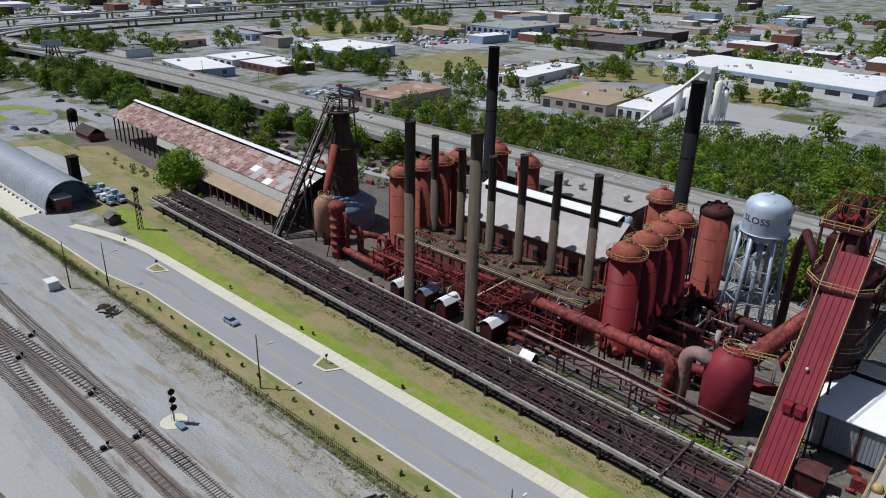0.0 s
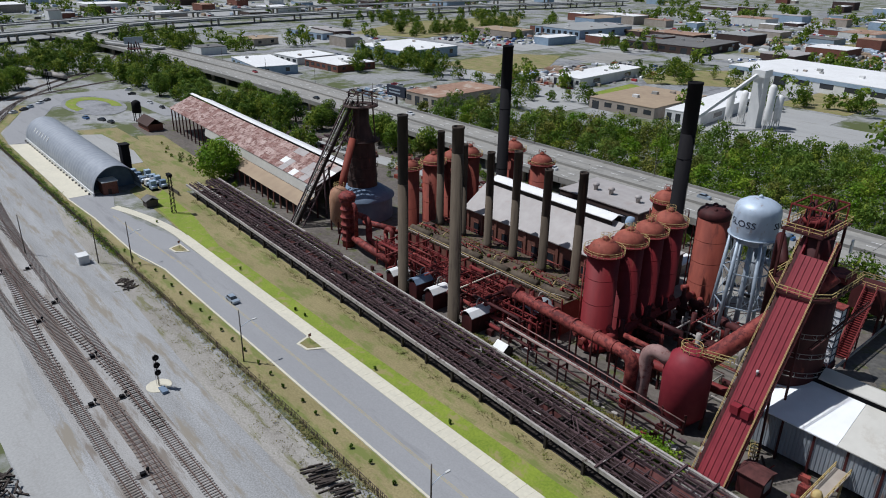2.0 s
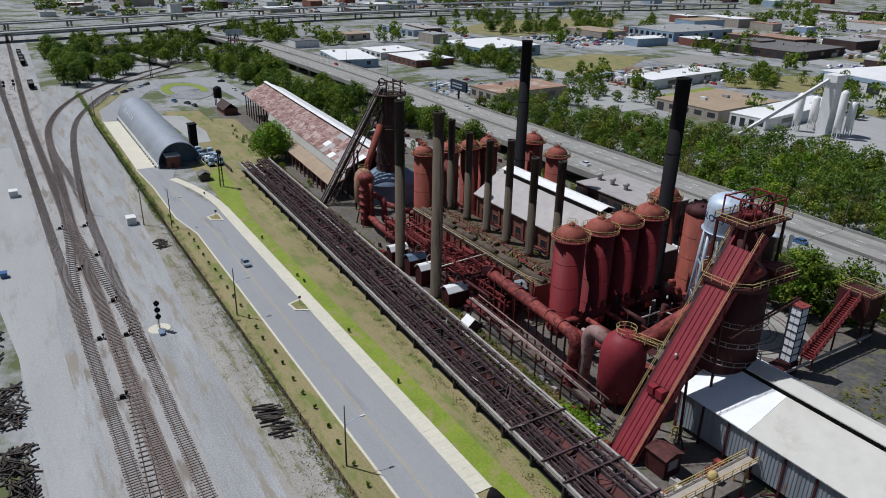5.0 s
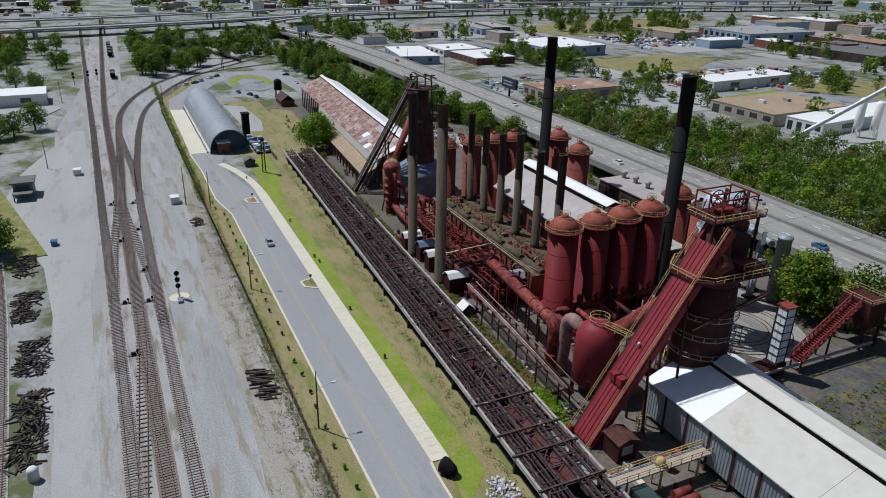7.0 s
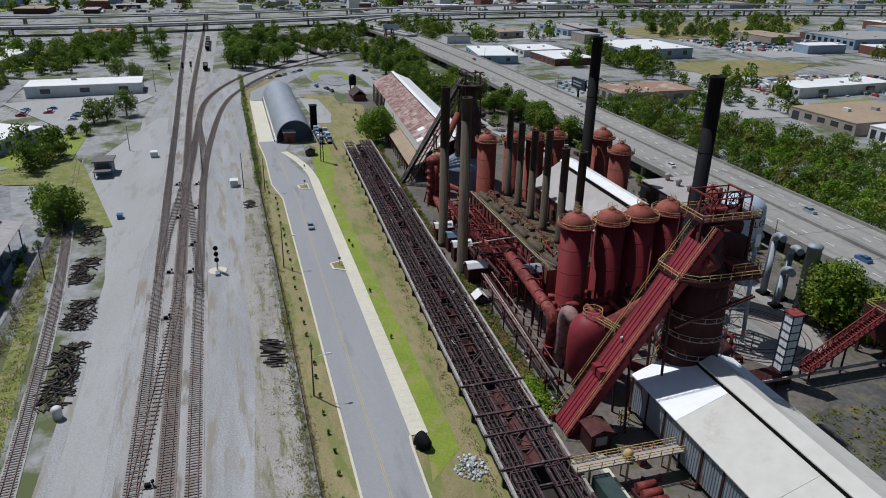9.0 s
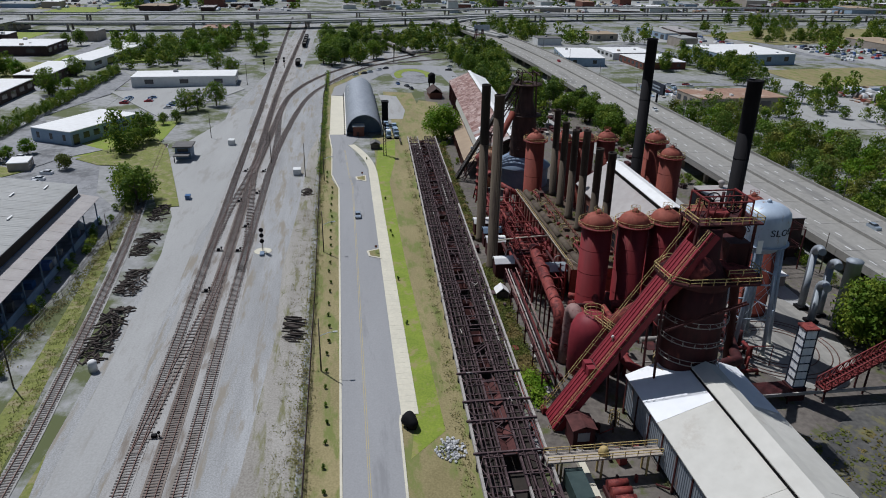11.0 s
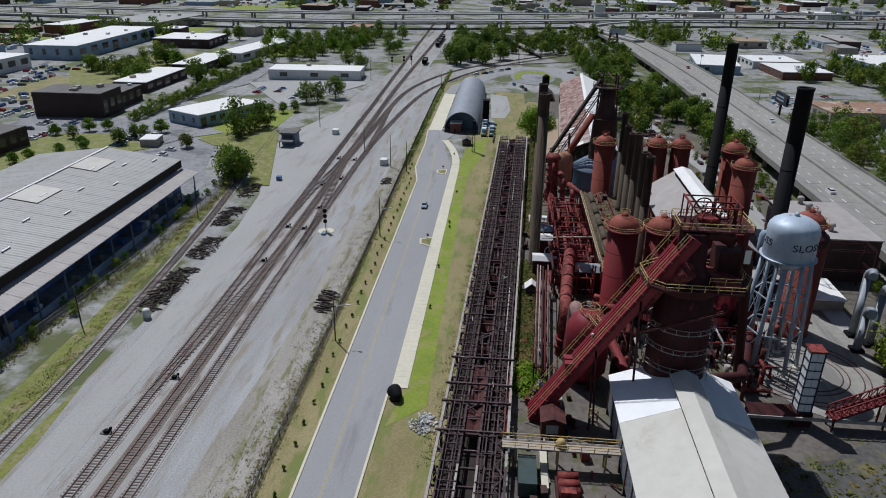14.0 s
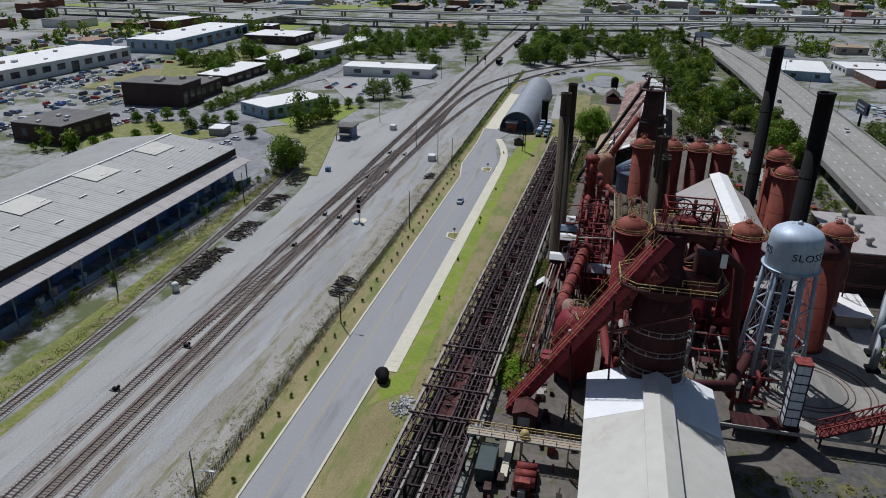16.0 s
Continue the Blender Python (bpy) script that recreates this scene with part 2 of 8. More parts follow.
M["tank_green"] = surface("tank_green", (0.022, 0.040, 0.040), (0.05, 0.075, 0.07), rough=0.5, grain=0.6, stain=0.2)
M["stone"] = surface("stone", (0.40, 0.40, 0.40), (0.58, 0.58, 0.58), grain=2.0, stain=0.5, bump=0.6)
M["lamp_glass"] = surface("lamp_glass", (0.5, 0.5, 0.48), (0.6, 0.6, 0.58), rough=0.3, grain=2, stain=0.5, bump=0)


def motley(name, colours, rough=0.35):
    """A paint whose colour changes from loose piece to loose piece."""
    m = bpy.data.materials.new(name)
    m.use_nodes = True
    t = m.node_tree
    g, r = t.nodes.new("ShaderNodeNewGeometry"), t.nodes.new("ShaderNodeValToRGB")
    r.color_ramp.interpolation = "CONSTANT"
    while len(r.color_ramp.elements) < len(colours):
        r.color_ramp.elements.new(0.5)
    for i, c in enumerate(colours):
        r.color_ramp.elements[i].position = i / len(colours)
        r.color_ramp.elements[i].color = (*c, 1)
    t.links.new(g.outputs["Random Per Island"], r.inputs[0])
    t.links.new(r.outputs[0], t.nodes["Principled BSDF"].inputs["Base Color"])
    t.nodes["Principled BSDF"].inputs["Roughness"].default_value = rough
    return m


M["car_paints"] = motley("car_paints", ((0.65, 0.66, 0.67), (0.38, 0.40, 0.43), (0.03, 0.03, 0.035), (0.70, 0.70, 0.70), (0.10, 0.12, 0.16), (0.30, 0.03, 0.03), (0.55, 0.56, 0.57), (0.06, 0.11, 0.25)))
M["yard_goods"] = motley("yard_goods", ((0.62, 0.63, 0.64), (0.25, 0.15, 0.10), (0.45, 0.45, 0.44), (0.12, 0.11, 0.10), (0.35, 0.42, 0.50), (0.30, 0.22, 0.15)), 0.7)


def foliage(name, dark, light, yellow):
    m = surface(name, dark, light, rough=0.6, grain=0.30, stain=0.07, bump=0, third=yellow, third_at=0.55, vary=0.25, spec=0.12)
    t = m.node_tree
    b = t.nodes["Principled BSDF"]
    tr, mix = t.nodes.new("ShaderNodeBsdfTranslucent"), t.nodes.new("ShaderNodeMixShader")
    mix.inputs[0].default_value = 0.32
    src = b.inputs["Base Color"].links[0].from_socket
    t.links.new(src, tr.inputs[0])
    t.links.new(b.outputs[0], mix.inputs[1]), t.links.new(tr.outputs[0], mix.inputs[2])
    t.links.new(mix.outputs[0], t.nodes["Material Output"].inputs[0])
    return m


M["leaf"] = foliage("leaf", (0.042, 0.090, 0.010), (0.145, 0.235, 0.024), (0.25, 0.30, 0.038))
M["leaf_dry"] = foliage("leaf_dry", (0.14, 0.125, 0.05), (0.26, 0.235, 0.10), (0.20, 0.21, 0.06))
M["leaf_deep"] = foliage("leaf_deep", (0.030, 0.068, 0.012), (0.112, 0.188, 0.028), (0.19, 0.25, 0.036))
M["leaf_olive"] = foliage("leaf_olive", (0.058, 0.078, 0.014), (0.165, 0.195, 0.038), (0.25, 0.25, 0.05))
M["leaf_weed"] = foliage("leaf_weed", (0.09, 0.11, 0.024), (0.19, 0.21, 0.05), (0.23, 0.18, 0.07))
M["leaf_bright"] = foliage("leaf_bright", (0.060, 0.14, 0.008), (0.15, 0.27, 0.018), (0.24, 0.33, 0.03))


# ---- building blocks ----
def box(bm, x0, x1, y0, y1, z0, z1):
    v = [bm.verts.new((x, y, z)) for z in (z0, z1) for x, y in ((x0, y0), (x1, y0), (x1, y1), (x0, y1))]
    for f in ((3, 2, 1, 0), (4, 5, 6, 7), (0, 1, 5, 4), (1, 2, 6, 5), (2, 3, 7, 6), (3, 0, 4, 7)):
        bm.faces.new([v[i] for i in f])


def beam(bm, a, b, w=0.3, h=None):
    """A square bar from a to b, w wide and h high."""
    a, b, h = Vector(a), Vector(b), h or w
    d = (b - a).normalized()
    side = d.cross(Vector((0, 0, 1)))
    side = side.normalized() if side.length > 1e-3 else Vector((1, 0, 0))
    up = side.cross(d).normalized()
    v = [bm.verts.new(p + side * sx * w / 2 + up * sy * h / 2) for p in (a, b) for sx, sy in ((-1, -1), (1, -1), (1, 1), (-1, 1))]
    for f in ((3, 2, 1, 0), (4, 5, 6, 7), (0, 1, 5, 4), (1, 2, 6, 5), (2, 3, 7, 6), (3, 0, 4, 7)):
        bm.faces.new([v[i] for i in f])


def lathe(bm, cx, cy, profile, n=32, caps=True):
    """Turns a profile of (radius, height) about the upright through cx, cy."""
    rings = []
    for r, z in profile:
        rings.append([bm.verts.new((cx + r * math.cos(2 * math.pi * i / n), cy + r * math.sin(2 * math.pi * i / n), z)) for i in range(n)])
    for p, q in zip(rings, rings[1:]):
        for i in range(n):
            f = bm.faces.new((p[i], p[(i + 1) % n], q[(i + 1) % n], q[i]))
            f.smooth = True
    if caps:
        bm.faces.new(rings[0][::-1])
        bm.faces.new(rings[-1])


def tube(bm, pts, r, n=12, caps=True):
    """A round pipe along points; r is one radius, or one at each point."""
    pts = [Vector(p) for p in pts]
    rs = r if isinstance(r, (list, tuple)) else [r] * len(pts)
    rings, side = [], None
    for i, p in enumerate(pts):
        d = (pts[min(i + 1, len(pts) - 1)] - pts[max(i - 1, 0)]).normalized()
        if side is None:
            side = d.orthogonal().normalized()
        side = (side - d * side.dot(d)).normalized()
        up = d.cross(side)
        rings.append([bm.verts.new(p + (side * math.cos(2 * math.pi * k / n) + up * math.sin(2 * math.pi * k / n)) * rs[i]) for k in range(n)])
    for p, q in zip(rings, rings[1:]):
        for i in range(n):
            f = bm.faces.new((p[i], p[(i + 1) % n], q[(i + 1) % n], q[i]))
            f.smooth = True
    if caps:
        bm.faces.new(rings[0][::-1]), bm.faces.new(rings[-1])


def arc(c, r, a0, a1, u, v, n=8):
    """Points on a bend of radius r round c, from angle a0 to a1, in the plane of u and v."""
    c, u, v = Vector(c), Vector(u), Vector(v)
    return [c + (u * math.cos(radians(a0 + (a1 - a0) * i / n)) + v * math.sin(radians(a0 + (a1 - a0) * i / n))) * r for i in range(n + 1)]


def ring(bm, cx, cy, r, z, t=0.06, n=24, a0=0, a1=360):
    tube(bm, [(cx + r * math.cos(radians(a0 + (a1 - a0) * i / n)), cy + r * math.sin(radians(a0 + (a1 - a0) * i / n)), z) for i in range(n + 1)], t, 5, False)


def prism(bm, outline, z0, z1):
    """An upright block over an outline of (x, y)."""
    lo = [bm.verts.new((x, y, z0)) for x, y in outline]
    hi = [bm.verts.new((x, y, z1)) for x, y in outline]
    n = len(lo)
    for i in range(n):
        bm.faces.new((lo[i], lo[(i + 1) % n], hi[(i + 1) % n], hi[i]))
    bm.faces.new(hi), bm.faces.new(lo[::-1])


def ribbon(bm, pts, w, z, h=0.0):
    """A flat strip of width w along (x, y) points; h gives it thickness."""
    L, R = [], []
    for i, p in enumerate(pts):
        a, b = Vector(pts[max(i - 1, 0)]), Vector(pts[min(i + 1, len(pts) - 1)])
        d = (b - a).normalized()
        n = Vector((-d.y, d.x))
        L.append(Vector(p) + n * w / 2), R.append(Vector(p) - n * w / 2)
    def row(side, zz):
        return [bm.verts.new((v.x, v.y, zz)) for v in side]
    rows = [row(L, z), row(R, z)]
    if h:
        rows = [row(L, z), row(R, z), row(R, z + h), row(L, z + h)]
        bm.faces.new([r[0] for r in rows]), bm.faces.new([r[-1] for r in rows][::-1])
        rows.append(rows[0])
    for a, b in zip(rows, rows[1:]):
        for i in range(len(pts) - 1):
            bm.faces.new((a[i], b[i], b[i + 1], a[i + 1]))


def slab4(bm, p, t=0.15):
    n = (p[1] - p[0]).cross(p[3] - p[0]).normalized() * t
    a, b = [bm.verts.new(q) for q in p], [bm.verts.new(q - n) for q in p]
    bm.faces.new(a), bm.faces.new(b[::-1])
    for i in range(4):
        bm.faces.new((a[i], a[(i + 1) % 4], b[(i + 1) % 4], b[i]))


def finish(name, bm, material):
    bmesh.ops.recalc_face_normals(bm, faces=bm.faces)
    me = bpy.data.meshes.new(name)
    bm.to_mesh(me)
    bm.free()
    me.materials.append(M[material] if isinstance(material, str) else material)
    return me


def part(name, bm, material, parent, label="", kind=""):
    ob = new(name, finish(name, bm, material))
    ob.parent = parent
    ob.matrix_parent_inverse = Matrix.Translation(-parent.location)
    return tagged(ob, label, kind=kind)


def thing(name, at, label, category, group="", kind=""):
    ob = new(name)
    ob.location = at
    return tagged(ob, label, category, group, kind)


def solo(name, bm, material, label, category, group="", kind=""):
    return tagged(new(name, finish(name, bm, material)), label, category, group, kind)


def made(f, *a, **k):
    bm = bmesh.new()
    f(bm, *a, **k)
    return bm


def sheet(name, outline, z, material, label, category, kind="structure", t=0.0):
    bm = bmesh.new()
    prism(bm, outline, z - 0.6, z)
    return solo(name, bm, material, label, category, kind=kind)


def rails(bm, pts, h=1.1, t=0.05, posts=True):
    """A handrail with two bars and posts along points on a floor."""
    up = Vector((0, 0, 1))
    for a, b in zip(pts, pts[1:]):
        a, b = Vector(a), Vector(b)
        beam(bm, a + up * h, b + up * h, t * 2), beam(bm, a + up * h / 2, b + up * h / 2, t * 1.6)
        k = max(1, int((b - a).length / 2.0))
        for i in range(k + 1):
            p = a.lerp(b, i / k)
            beam(bm, p, p + up * h, t * 2)


# ---- ground, road, yard ----
bm = bmesh.new()
GRID = 40
for i in range(GRID):
    for j in range(GRID):
        x0, y0 = -2600 + 4200 * i / GRID, -1900 + 4200 * j / GRID
        s = 4200 / GRID
        bm.faces.new([bm.verts.new(p) for p in ((x0, y0, 0), (x0 + s, y0, 0), (x0 + s, y0 + s, 0), (x0, y0 + s, 0))])
bmesh.ops.remove_doubles(bm, verts=bm.verts, dist=0.01)
solo("ground", bm, "land", "grey and olive town ground reaching to the distance", "ground", kind="structure")

sheet("yard", [(80, 18), (80, 62), (-250, 61), (-330, 60), (-420, 84), (-500, 125), (-560, 160), (-545, 110), (-470, 62), (-420, 44), (-760, 50), (-760, 28), (-420, 22), (-300, 12), (-120, 19)], 0.03, "gravel", "pale grey gravel railway yard", "yard")
sheet("service_lane", [(80, 22.5), (80, 30), (-25, 29), (-70, 28), (-120, 27), (-150, 29), (-220, 27), (-300, 24), (-300, 19), (-235, 3), (-200, 0), (-165, 8), (-140, 15.5), (-110, 18.8), (-62, 21)], 0.06, "lane", "smooth light grey gravel lane beside the tracks", "lane")
sheet("spur_verge", [(80, 7), (80, 13.2), (-20, 12.8), (-60, 9.6), (-95, 6.4), (-125, 3.6), (-165, -1), (-176, -6), (-150, -3), (-112, 2.0), (-85, 3.6), (-54, 5.6), (-28, 6.4)], 0.05, "rough_grass", "yellow-green weedy verge along the siding", "grass")
sheet("lane_verge", [(80, 18.0), (80, 21.5), (-5, 20.6), (-24, 18.6), (-8, 18.0)], 0.05, "rough_grass", "narrow weedy strip between siding and lane", "grass")
sheet("dirt_strip", [(80, 52.5), (80, 62), (-150, 60.5), (-240, 60), (-215, 56.5), (-150, 55.5), (-95, 53.5), (-60, 54.5), (0, 51.5)], 0.045, "dirt", "brown weedy dirt strip beside the yard fence", "ground")
sheet("track_apron", [(80, 31), (80, 45.6), (-100, 44.6), (-190, 44), (-330, 40), (-600, 40), (-600, 23), (-300, 26), (-150, 29), (-70, 30.5)], 0.035, "ballast", "stony grey ballast under and between the tracks", "ground")
sheet("verge", [(80, 63.2), (80, 69.2), (-160, 69.2), (-175, 66.2), (-215, 66), (-240, 64.5), (-330, 64.5), (-360, 66), (-420, 90), (-424, 86), (-362, 61.5), (-330, 60.2), (-160, 62.2)], 0.07, "dry_grass", "dry tan grass verge with small shrubs", "grass")
sheet("lawn", [(80, 77), (80, 93), (-20, 93), (-120, 96), (-225, 100), (-262, 104), (-300, 112), (-340, 112), (-345, 95), (-250, 95), (-238, 84), (-205, 84), (-185, 83), (-29, 84), (-27, 80), (10, 78)], 0.07, "dry_grass", "dry tan lawn between road and trestle", "grass")
sheet("green_lawn", [(-15, 81), (-22, 88), (-45, 87.8), (-100, 87.2), (-170, 87.5), (-200, 92), (-232, 94), (-222, 86), (-190, 83.6), (-29, 83.4)], 0.10, "green_grass", "bright green strip of mown grass", "grass")
for outline in ([(80, 69), (80, 78), (-25, 79.8), (-27, 80.4), (-165, 80.3), (-165, 68.8), (-100, 69)], [(-165, 68.8), (-165, 80.3), (-185, 79.8), (-205, 76.2), (-222, 74), (-234, 77.5), (-242, 77.5), (-242, 64.5), (-215, 66), (-180, 66.2)], [(-334, 64.3), (-334, 74), (-352, 76), (-408, 100), (-425, 122), (-400, 138), (-352, 140), (-350, 150), (-440, 148), (-446, 112), (-420, 90), (-360, 67)]):
    sheet("road", outline, 0.12, "asphalt", "faded blue-grey asphalt road", "road")
sheet("concrete_pad", [(-242, 64.6), (-242, 77), (-330, 74), (-334, 64.6)], 0.16, "concrete", "long pale concrete pad beside the arched shed", "pavement")
sheet("plaza", [(-272, 94), (-272, 101), (-292, 104), (-330, 102), (-336, 92)], 0.15, "lane", "pale concrete court behind the arched shed", "pavement")
sheet("mound_grass", [(-226, 99), (-262, 104), (-300, 110), (-318, 114), (-312, 124), (-268, 121), (-238, 121), (-222, 111)], 0.09, "dry_grass", "worn brown grass bank beside the arched shed", "grass")
sheet("oval_court", [(-401 + 30 * math.cos(a / 12 * math.pi), 119 + 15 * math.sin(a / 12 * math.pi)) for a in range(24)], 0.18, "lot", "grey parking court inside the oval", "pavement")
sheet("oval_lawn", [(-401 + q * 26 * math.cos(math.pi * (0.35 + 1.3 * i / 16)), 119 + q * 13 * math.sin(math.pi * (0.35 + 1.3 * i / 16))) for q, rng in ((1.0, range(17)), (0.62, range(16, -1, -1))) for i in rng], 0.24, "green_grass", "curved green lawn round a parking court", "grass")
sheet("plant_floor", [(40, 103), (40, 205), (-320, 205), (-345, 120), (-225, 111), (-60, 105)], 0.05, "earth", "bare brown earth and cinders of the works", "ground")
sheet("slag_yard", [(40, 144.5), (40, 205), (-18, 190), (-22, 172), (-14, 160), (-12, 147)], 0.12, "slag", "black slag ground with weeds", "ground")
sheet("turntable_floor", [(-52 + 26 * math.cos(a / 12 * math.pi), 168 + 15 * math.sin(a / 12 * math.pi)) for a in range(24)], 0.14, "highway", "pale round concrete floor with curved rails", "pavement")

# pavement of single slabs, with expansion joints, and kerbs
walk_way = thing("pavement", (-100, 82, 0), "cream concrete footpath along the road, in slabs", "pavement", kind="structure")
for i in range(78):
    x1 = -27.5 - 2.0 * i
    bm = bmesh.new()
    box(bm, x1 - 1.97, x1, 80.3, 83.6, 0.05, 0.22)
    part("slab", bm, "concrete", walk_way)
for i in range(22):
    t0, t1 = i / 22, (i + 0.97) / 22
    f = lambda t: (-183.5 - 38 * t - 2 * t * t, 81.9 - 7.2 * t * t - 0.5 * t)
    a, b = f(t0), f(t1)
    bm = bmesh.new()
    ribbon(bm, [a, b], 3.0, 0.05, 0.17)
    part("slab", bm, "concrete", walk_way)
for name, pts in (("kerb", [(80, 69.0), (-100, 68.9), (-163, 68.8), (-180, 66.1), (-216, 65.9), (-242, 64.4)]), ("kerb", [(80, 78), (-25, 79.9), (-27.4, 80.2)])):
    bm = bmesh.new()
    ribbon(bm, pts, 0.45, 0.02, 0.26)
    solo(name, bm, "concrete", "cream concrete kerb at the road's edge", "kerb", kind="structure")
road_lines = thing("road_marking", (-80, 74, 0.13), "worn double yellow centre line on asphalt", "road marking", kind="structure")
for y in (73.6, 73.95):
    bm = bmesh.new()
    ribbon(bm, [(80, y - 0.3), (-100, y), (-165, y), (-182, y - 1.2), (-215, y - 2.5)], 0.10, 0.128)
    part("line", bm, "paint_line", road_lines)
for cx, cy in ((-104, 79.3), (-175, 77.6)):
    isl = thing("kerb_island", (cx, cy, 0.1), "small triangular kerbed grass island with a sign", "traffic island")
    part("rim", made(prism, [(cx - 3.2, cy + 1.4), (cx + 4.2, cy + 1.4), (cx + 2.2, cy - 2.2), (cx - 1.6, cy - 2.6)], 0.1, 0.28), "concrete", isl)
    part("turf", made(prism, [(cx - 2.3, cy + 1.0), (cx + 3.2, cy + 1.0), (cx + 1.8, cy - 1.7), (cx - 1.2, cy - 2.0)], 0.26, 0.34), "dry_grass", isl)
    part("post", made(beam, (cx, cy, 0.3), (cx, cy, 2.3), 0.07), "wood_pole", isl)
    part("sign", made(box, cx - 0.03, cx + 0.03, cy - 0.35, cy + 0.35, 1.9, 2.6), "brick_wall", isl)


# ---- railway tracks ----
def resample(pts, step):
    pts = [Vector(p) for p in pts]
    out, carry = [], 0.0
    for a, b in zip(pts, pts[1:]):
        L = (b - a).length
        s = carry
        while s < L:
            out.append((a.lerp(b, s / L), (b - a).normalized()))
            s += step
        carry = s - L
    return out


def smooth_line(pts, times=3):
    pts = [Vector(p) for p in pts]
    for _ in range(times):
        q = [pts[0]]
        for a, b in zip(pts, pts[1:]):
            q += [a.lerp(b, 0.25), a.lerp(b, 0.75)]
        pts = q + [pts[-1]]
    return pts


def tie_mesh():
    bm = bmesh.new()
    box(bm, -0.12, 0.12, -1.3, 1.3, 0.05, 0.24)
    return finish("sleeper", bm, "tie")


TIE = tie_mesh()


def railway(label, pts, bed="ballast", near=None):
    """A track with bed, sleepers and two rails; the sleepers in the stretch `near` are single pieces."""
    pts = smooth_line(pts)
    mid = pts[len(pts) // 2]
    tr = thing("railway_track", (mid.x, mid.y, 0.05), label, "railway track", group="tracks of the yard")
    if bed:
        bm = bmesh.new()
        ribbon(bm, pts, 3.3, 0.03, 0.09)
        part("ballast_bed", bm, bed, tr)
    bm = bmesh.new()
    for p, d in resample(pts, 0.70 if bed else 1.4):
        if near and near[0] < p.x < near[1]:
            ob = new("sleeper", TIE)
            ob.parent = tr
            ob.matrix_parent_inverse = Matrix.Translation(-tr.location)
            ob.matrix_basis = pose(p.x, p.y, rnd.uniform(-0.02, 0.02), 0, 0, math.degrees(math.atan2(d.y, d.x)) + rnd.uniform(-2, 2))
            tagged(ob)
            continue
        j = rnd.uniform(-0.1, 0.1)
        n = Vector((-d.y, d.x))
        a, b, w = p - n * (1.3 + j), p + n * (1.3 - j), d * 0.12
        lo = [bm.verts.new((q.x, q.y, 0.05)) for q in (a - w, b - w, b + w, a + w)]
        hi = [bm.verts.new((q.x, q.y, 0.24)) for q in (a - w, b - w, b + w, a + w)]
        for i in range(4):
            bm.faces.new((lo[i], lo[(i + 1) % 4], hi[(i + 1) % 4], hi[i]))
        bm.faces.new(hi)
    part("sleeper_rest", bm, "tie", tr, kind="stuff")
    for s in (-0.75, 0.75):
        bm = bmesh.new()
        line = []
        for i, p in enumerate(pts):
            d = (pts[min(i + 1, len(pts) - 1)] - pts[max(i - 1, 0)]).normalized()
            line.append((p.x - d.y * s, p.y + d.x * s))
        ribbon(bm, line, 0.09, 0.2, 0.2)
        part("rail", bm, "rail", tr)
    return tr


NEAR = (-48.0, 2.0)
railway("siding on dark ties beside stacked scrap", [(80, 15.8), (-15, 15.4), (-50, 13.2), (-95, 9.6), (-128, 6.2), (-168, 1.0), (-230, -6)])
railway("main track on weathered ties", [(80, 34), (-26, 33.6), (-60, 33.2), (-112, 32.2), (-187, 30.2), (-310, 27.8), (-411, 25.0), (-800, 16)], near=NEAR)
railway("main track on rust-brown ballast", [(80, 39), (-24, 38.8), (-60, 38.2), (-107, 37.5), (-185, 36.3), (-250, 34.8), (-340, 33.2), (-480, 34), (-800, 36)], bed="rusty_ballast", near=NEAR)
railway("outer track on grey ties, curving towards the junction", [(80, 43.4), (-23, 43.1), (-78, 42.5), (-154, 42.2), (-200, 42.2), (-250, 44.2), (-320, 49.6), (-358, 57), (-420, 79), (-464, 109), (-520, 160), (-620, 215)], near=NEAR)
railway("inner track of the curve", [(-185, 36.4), (-250, 38.0), (-305, 38.8), (-337, 40.8), (-378, 49.2), (-426, 67.7), (-471, 102), (-530, 158), (-625, 208)], bed="rusty_ballast")
railway("crossover between the main tracks", [(-22, 33.7), (-35, 34.4), (-65, 36.2), (-88, 37.4), (-105, 37.6)], bed=None)
railway("crossover from the outer track", [(-95, 42.5), (-125, 41.6), (-160, 38.2), (-190, 36.3)], bed=None)
railway("crossover further along the yard", [(-112, 32.3), (-145, 32.8), (-180, 35.2), (-215, 35.8)], bed=None)
railway("crossover beside the curve", [(-205, 42.3), (-240, 41.4), (-280, 38.8), (-310, 38.8)], bed=None)
railway("distant track crossing the junction", [(-440, 85), (-480, 160), (-500, 230), (-505, 300)])

for x, y in ((-26, 36.0), (-110, 34.6), (-109, 40.0), (-84, 35.4), (-8, 31.5), (-152, 35.0), (-160, 40.2), (-186, 40.0), (-128, 40.0), (-187, 33.2)):
    sm = thing("switch_machine", (x, y, 0.1), "black steel switch machine beside the rails", "switch machine", group="switch machines")
    part("plate", made(box, x - 0.5, x + 0.5, y - 1.2, y + 1.2, 0.1, 0.22), "tie", sm)
    part("case", made(box, x - 0.35, x + 0.35, y - 0.5, y + 0.4, 0.22, 0.75), "black_steel", sm)
    part("target", made(lathe, x, y + 0.8, [(0.1, 0.2), (0.1, 0.9), (0.28, 0.9), (0.28, 1.3), (0.1, 1.35)], 8), "black_steel", sm)

# ---- the ore trestle: long open steel and timber decks ----
def trestle_y(x):
    return 91.0 - 0.036 * (x - 1)      # near edge of the deck


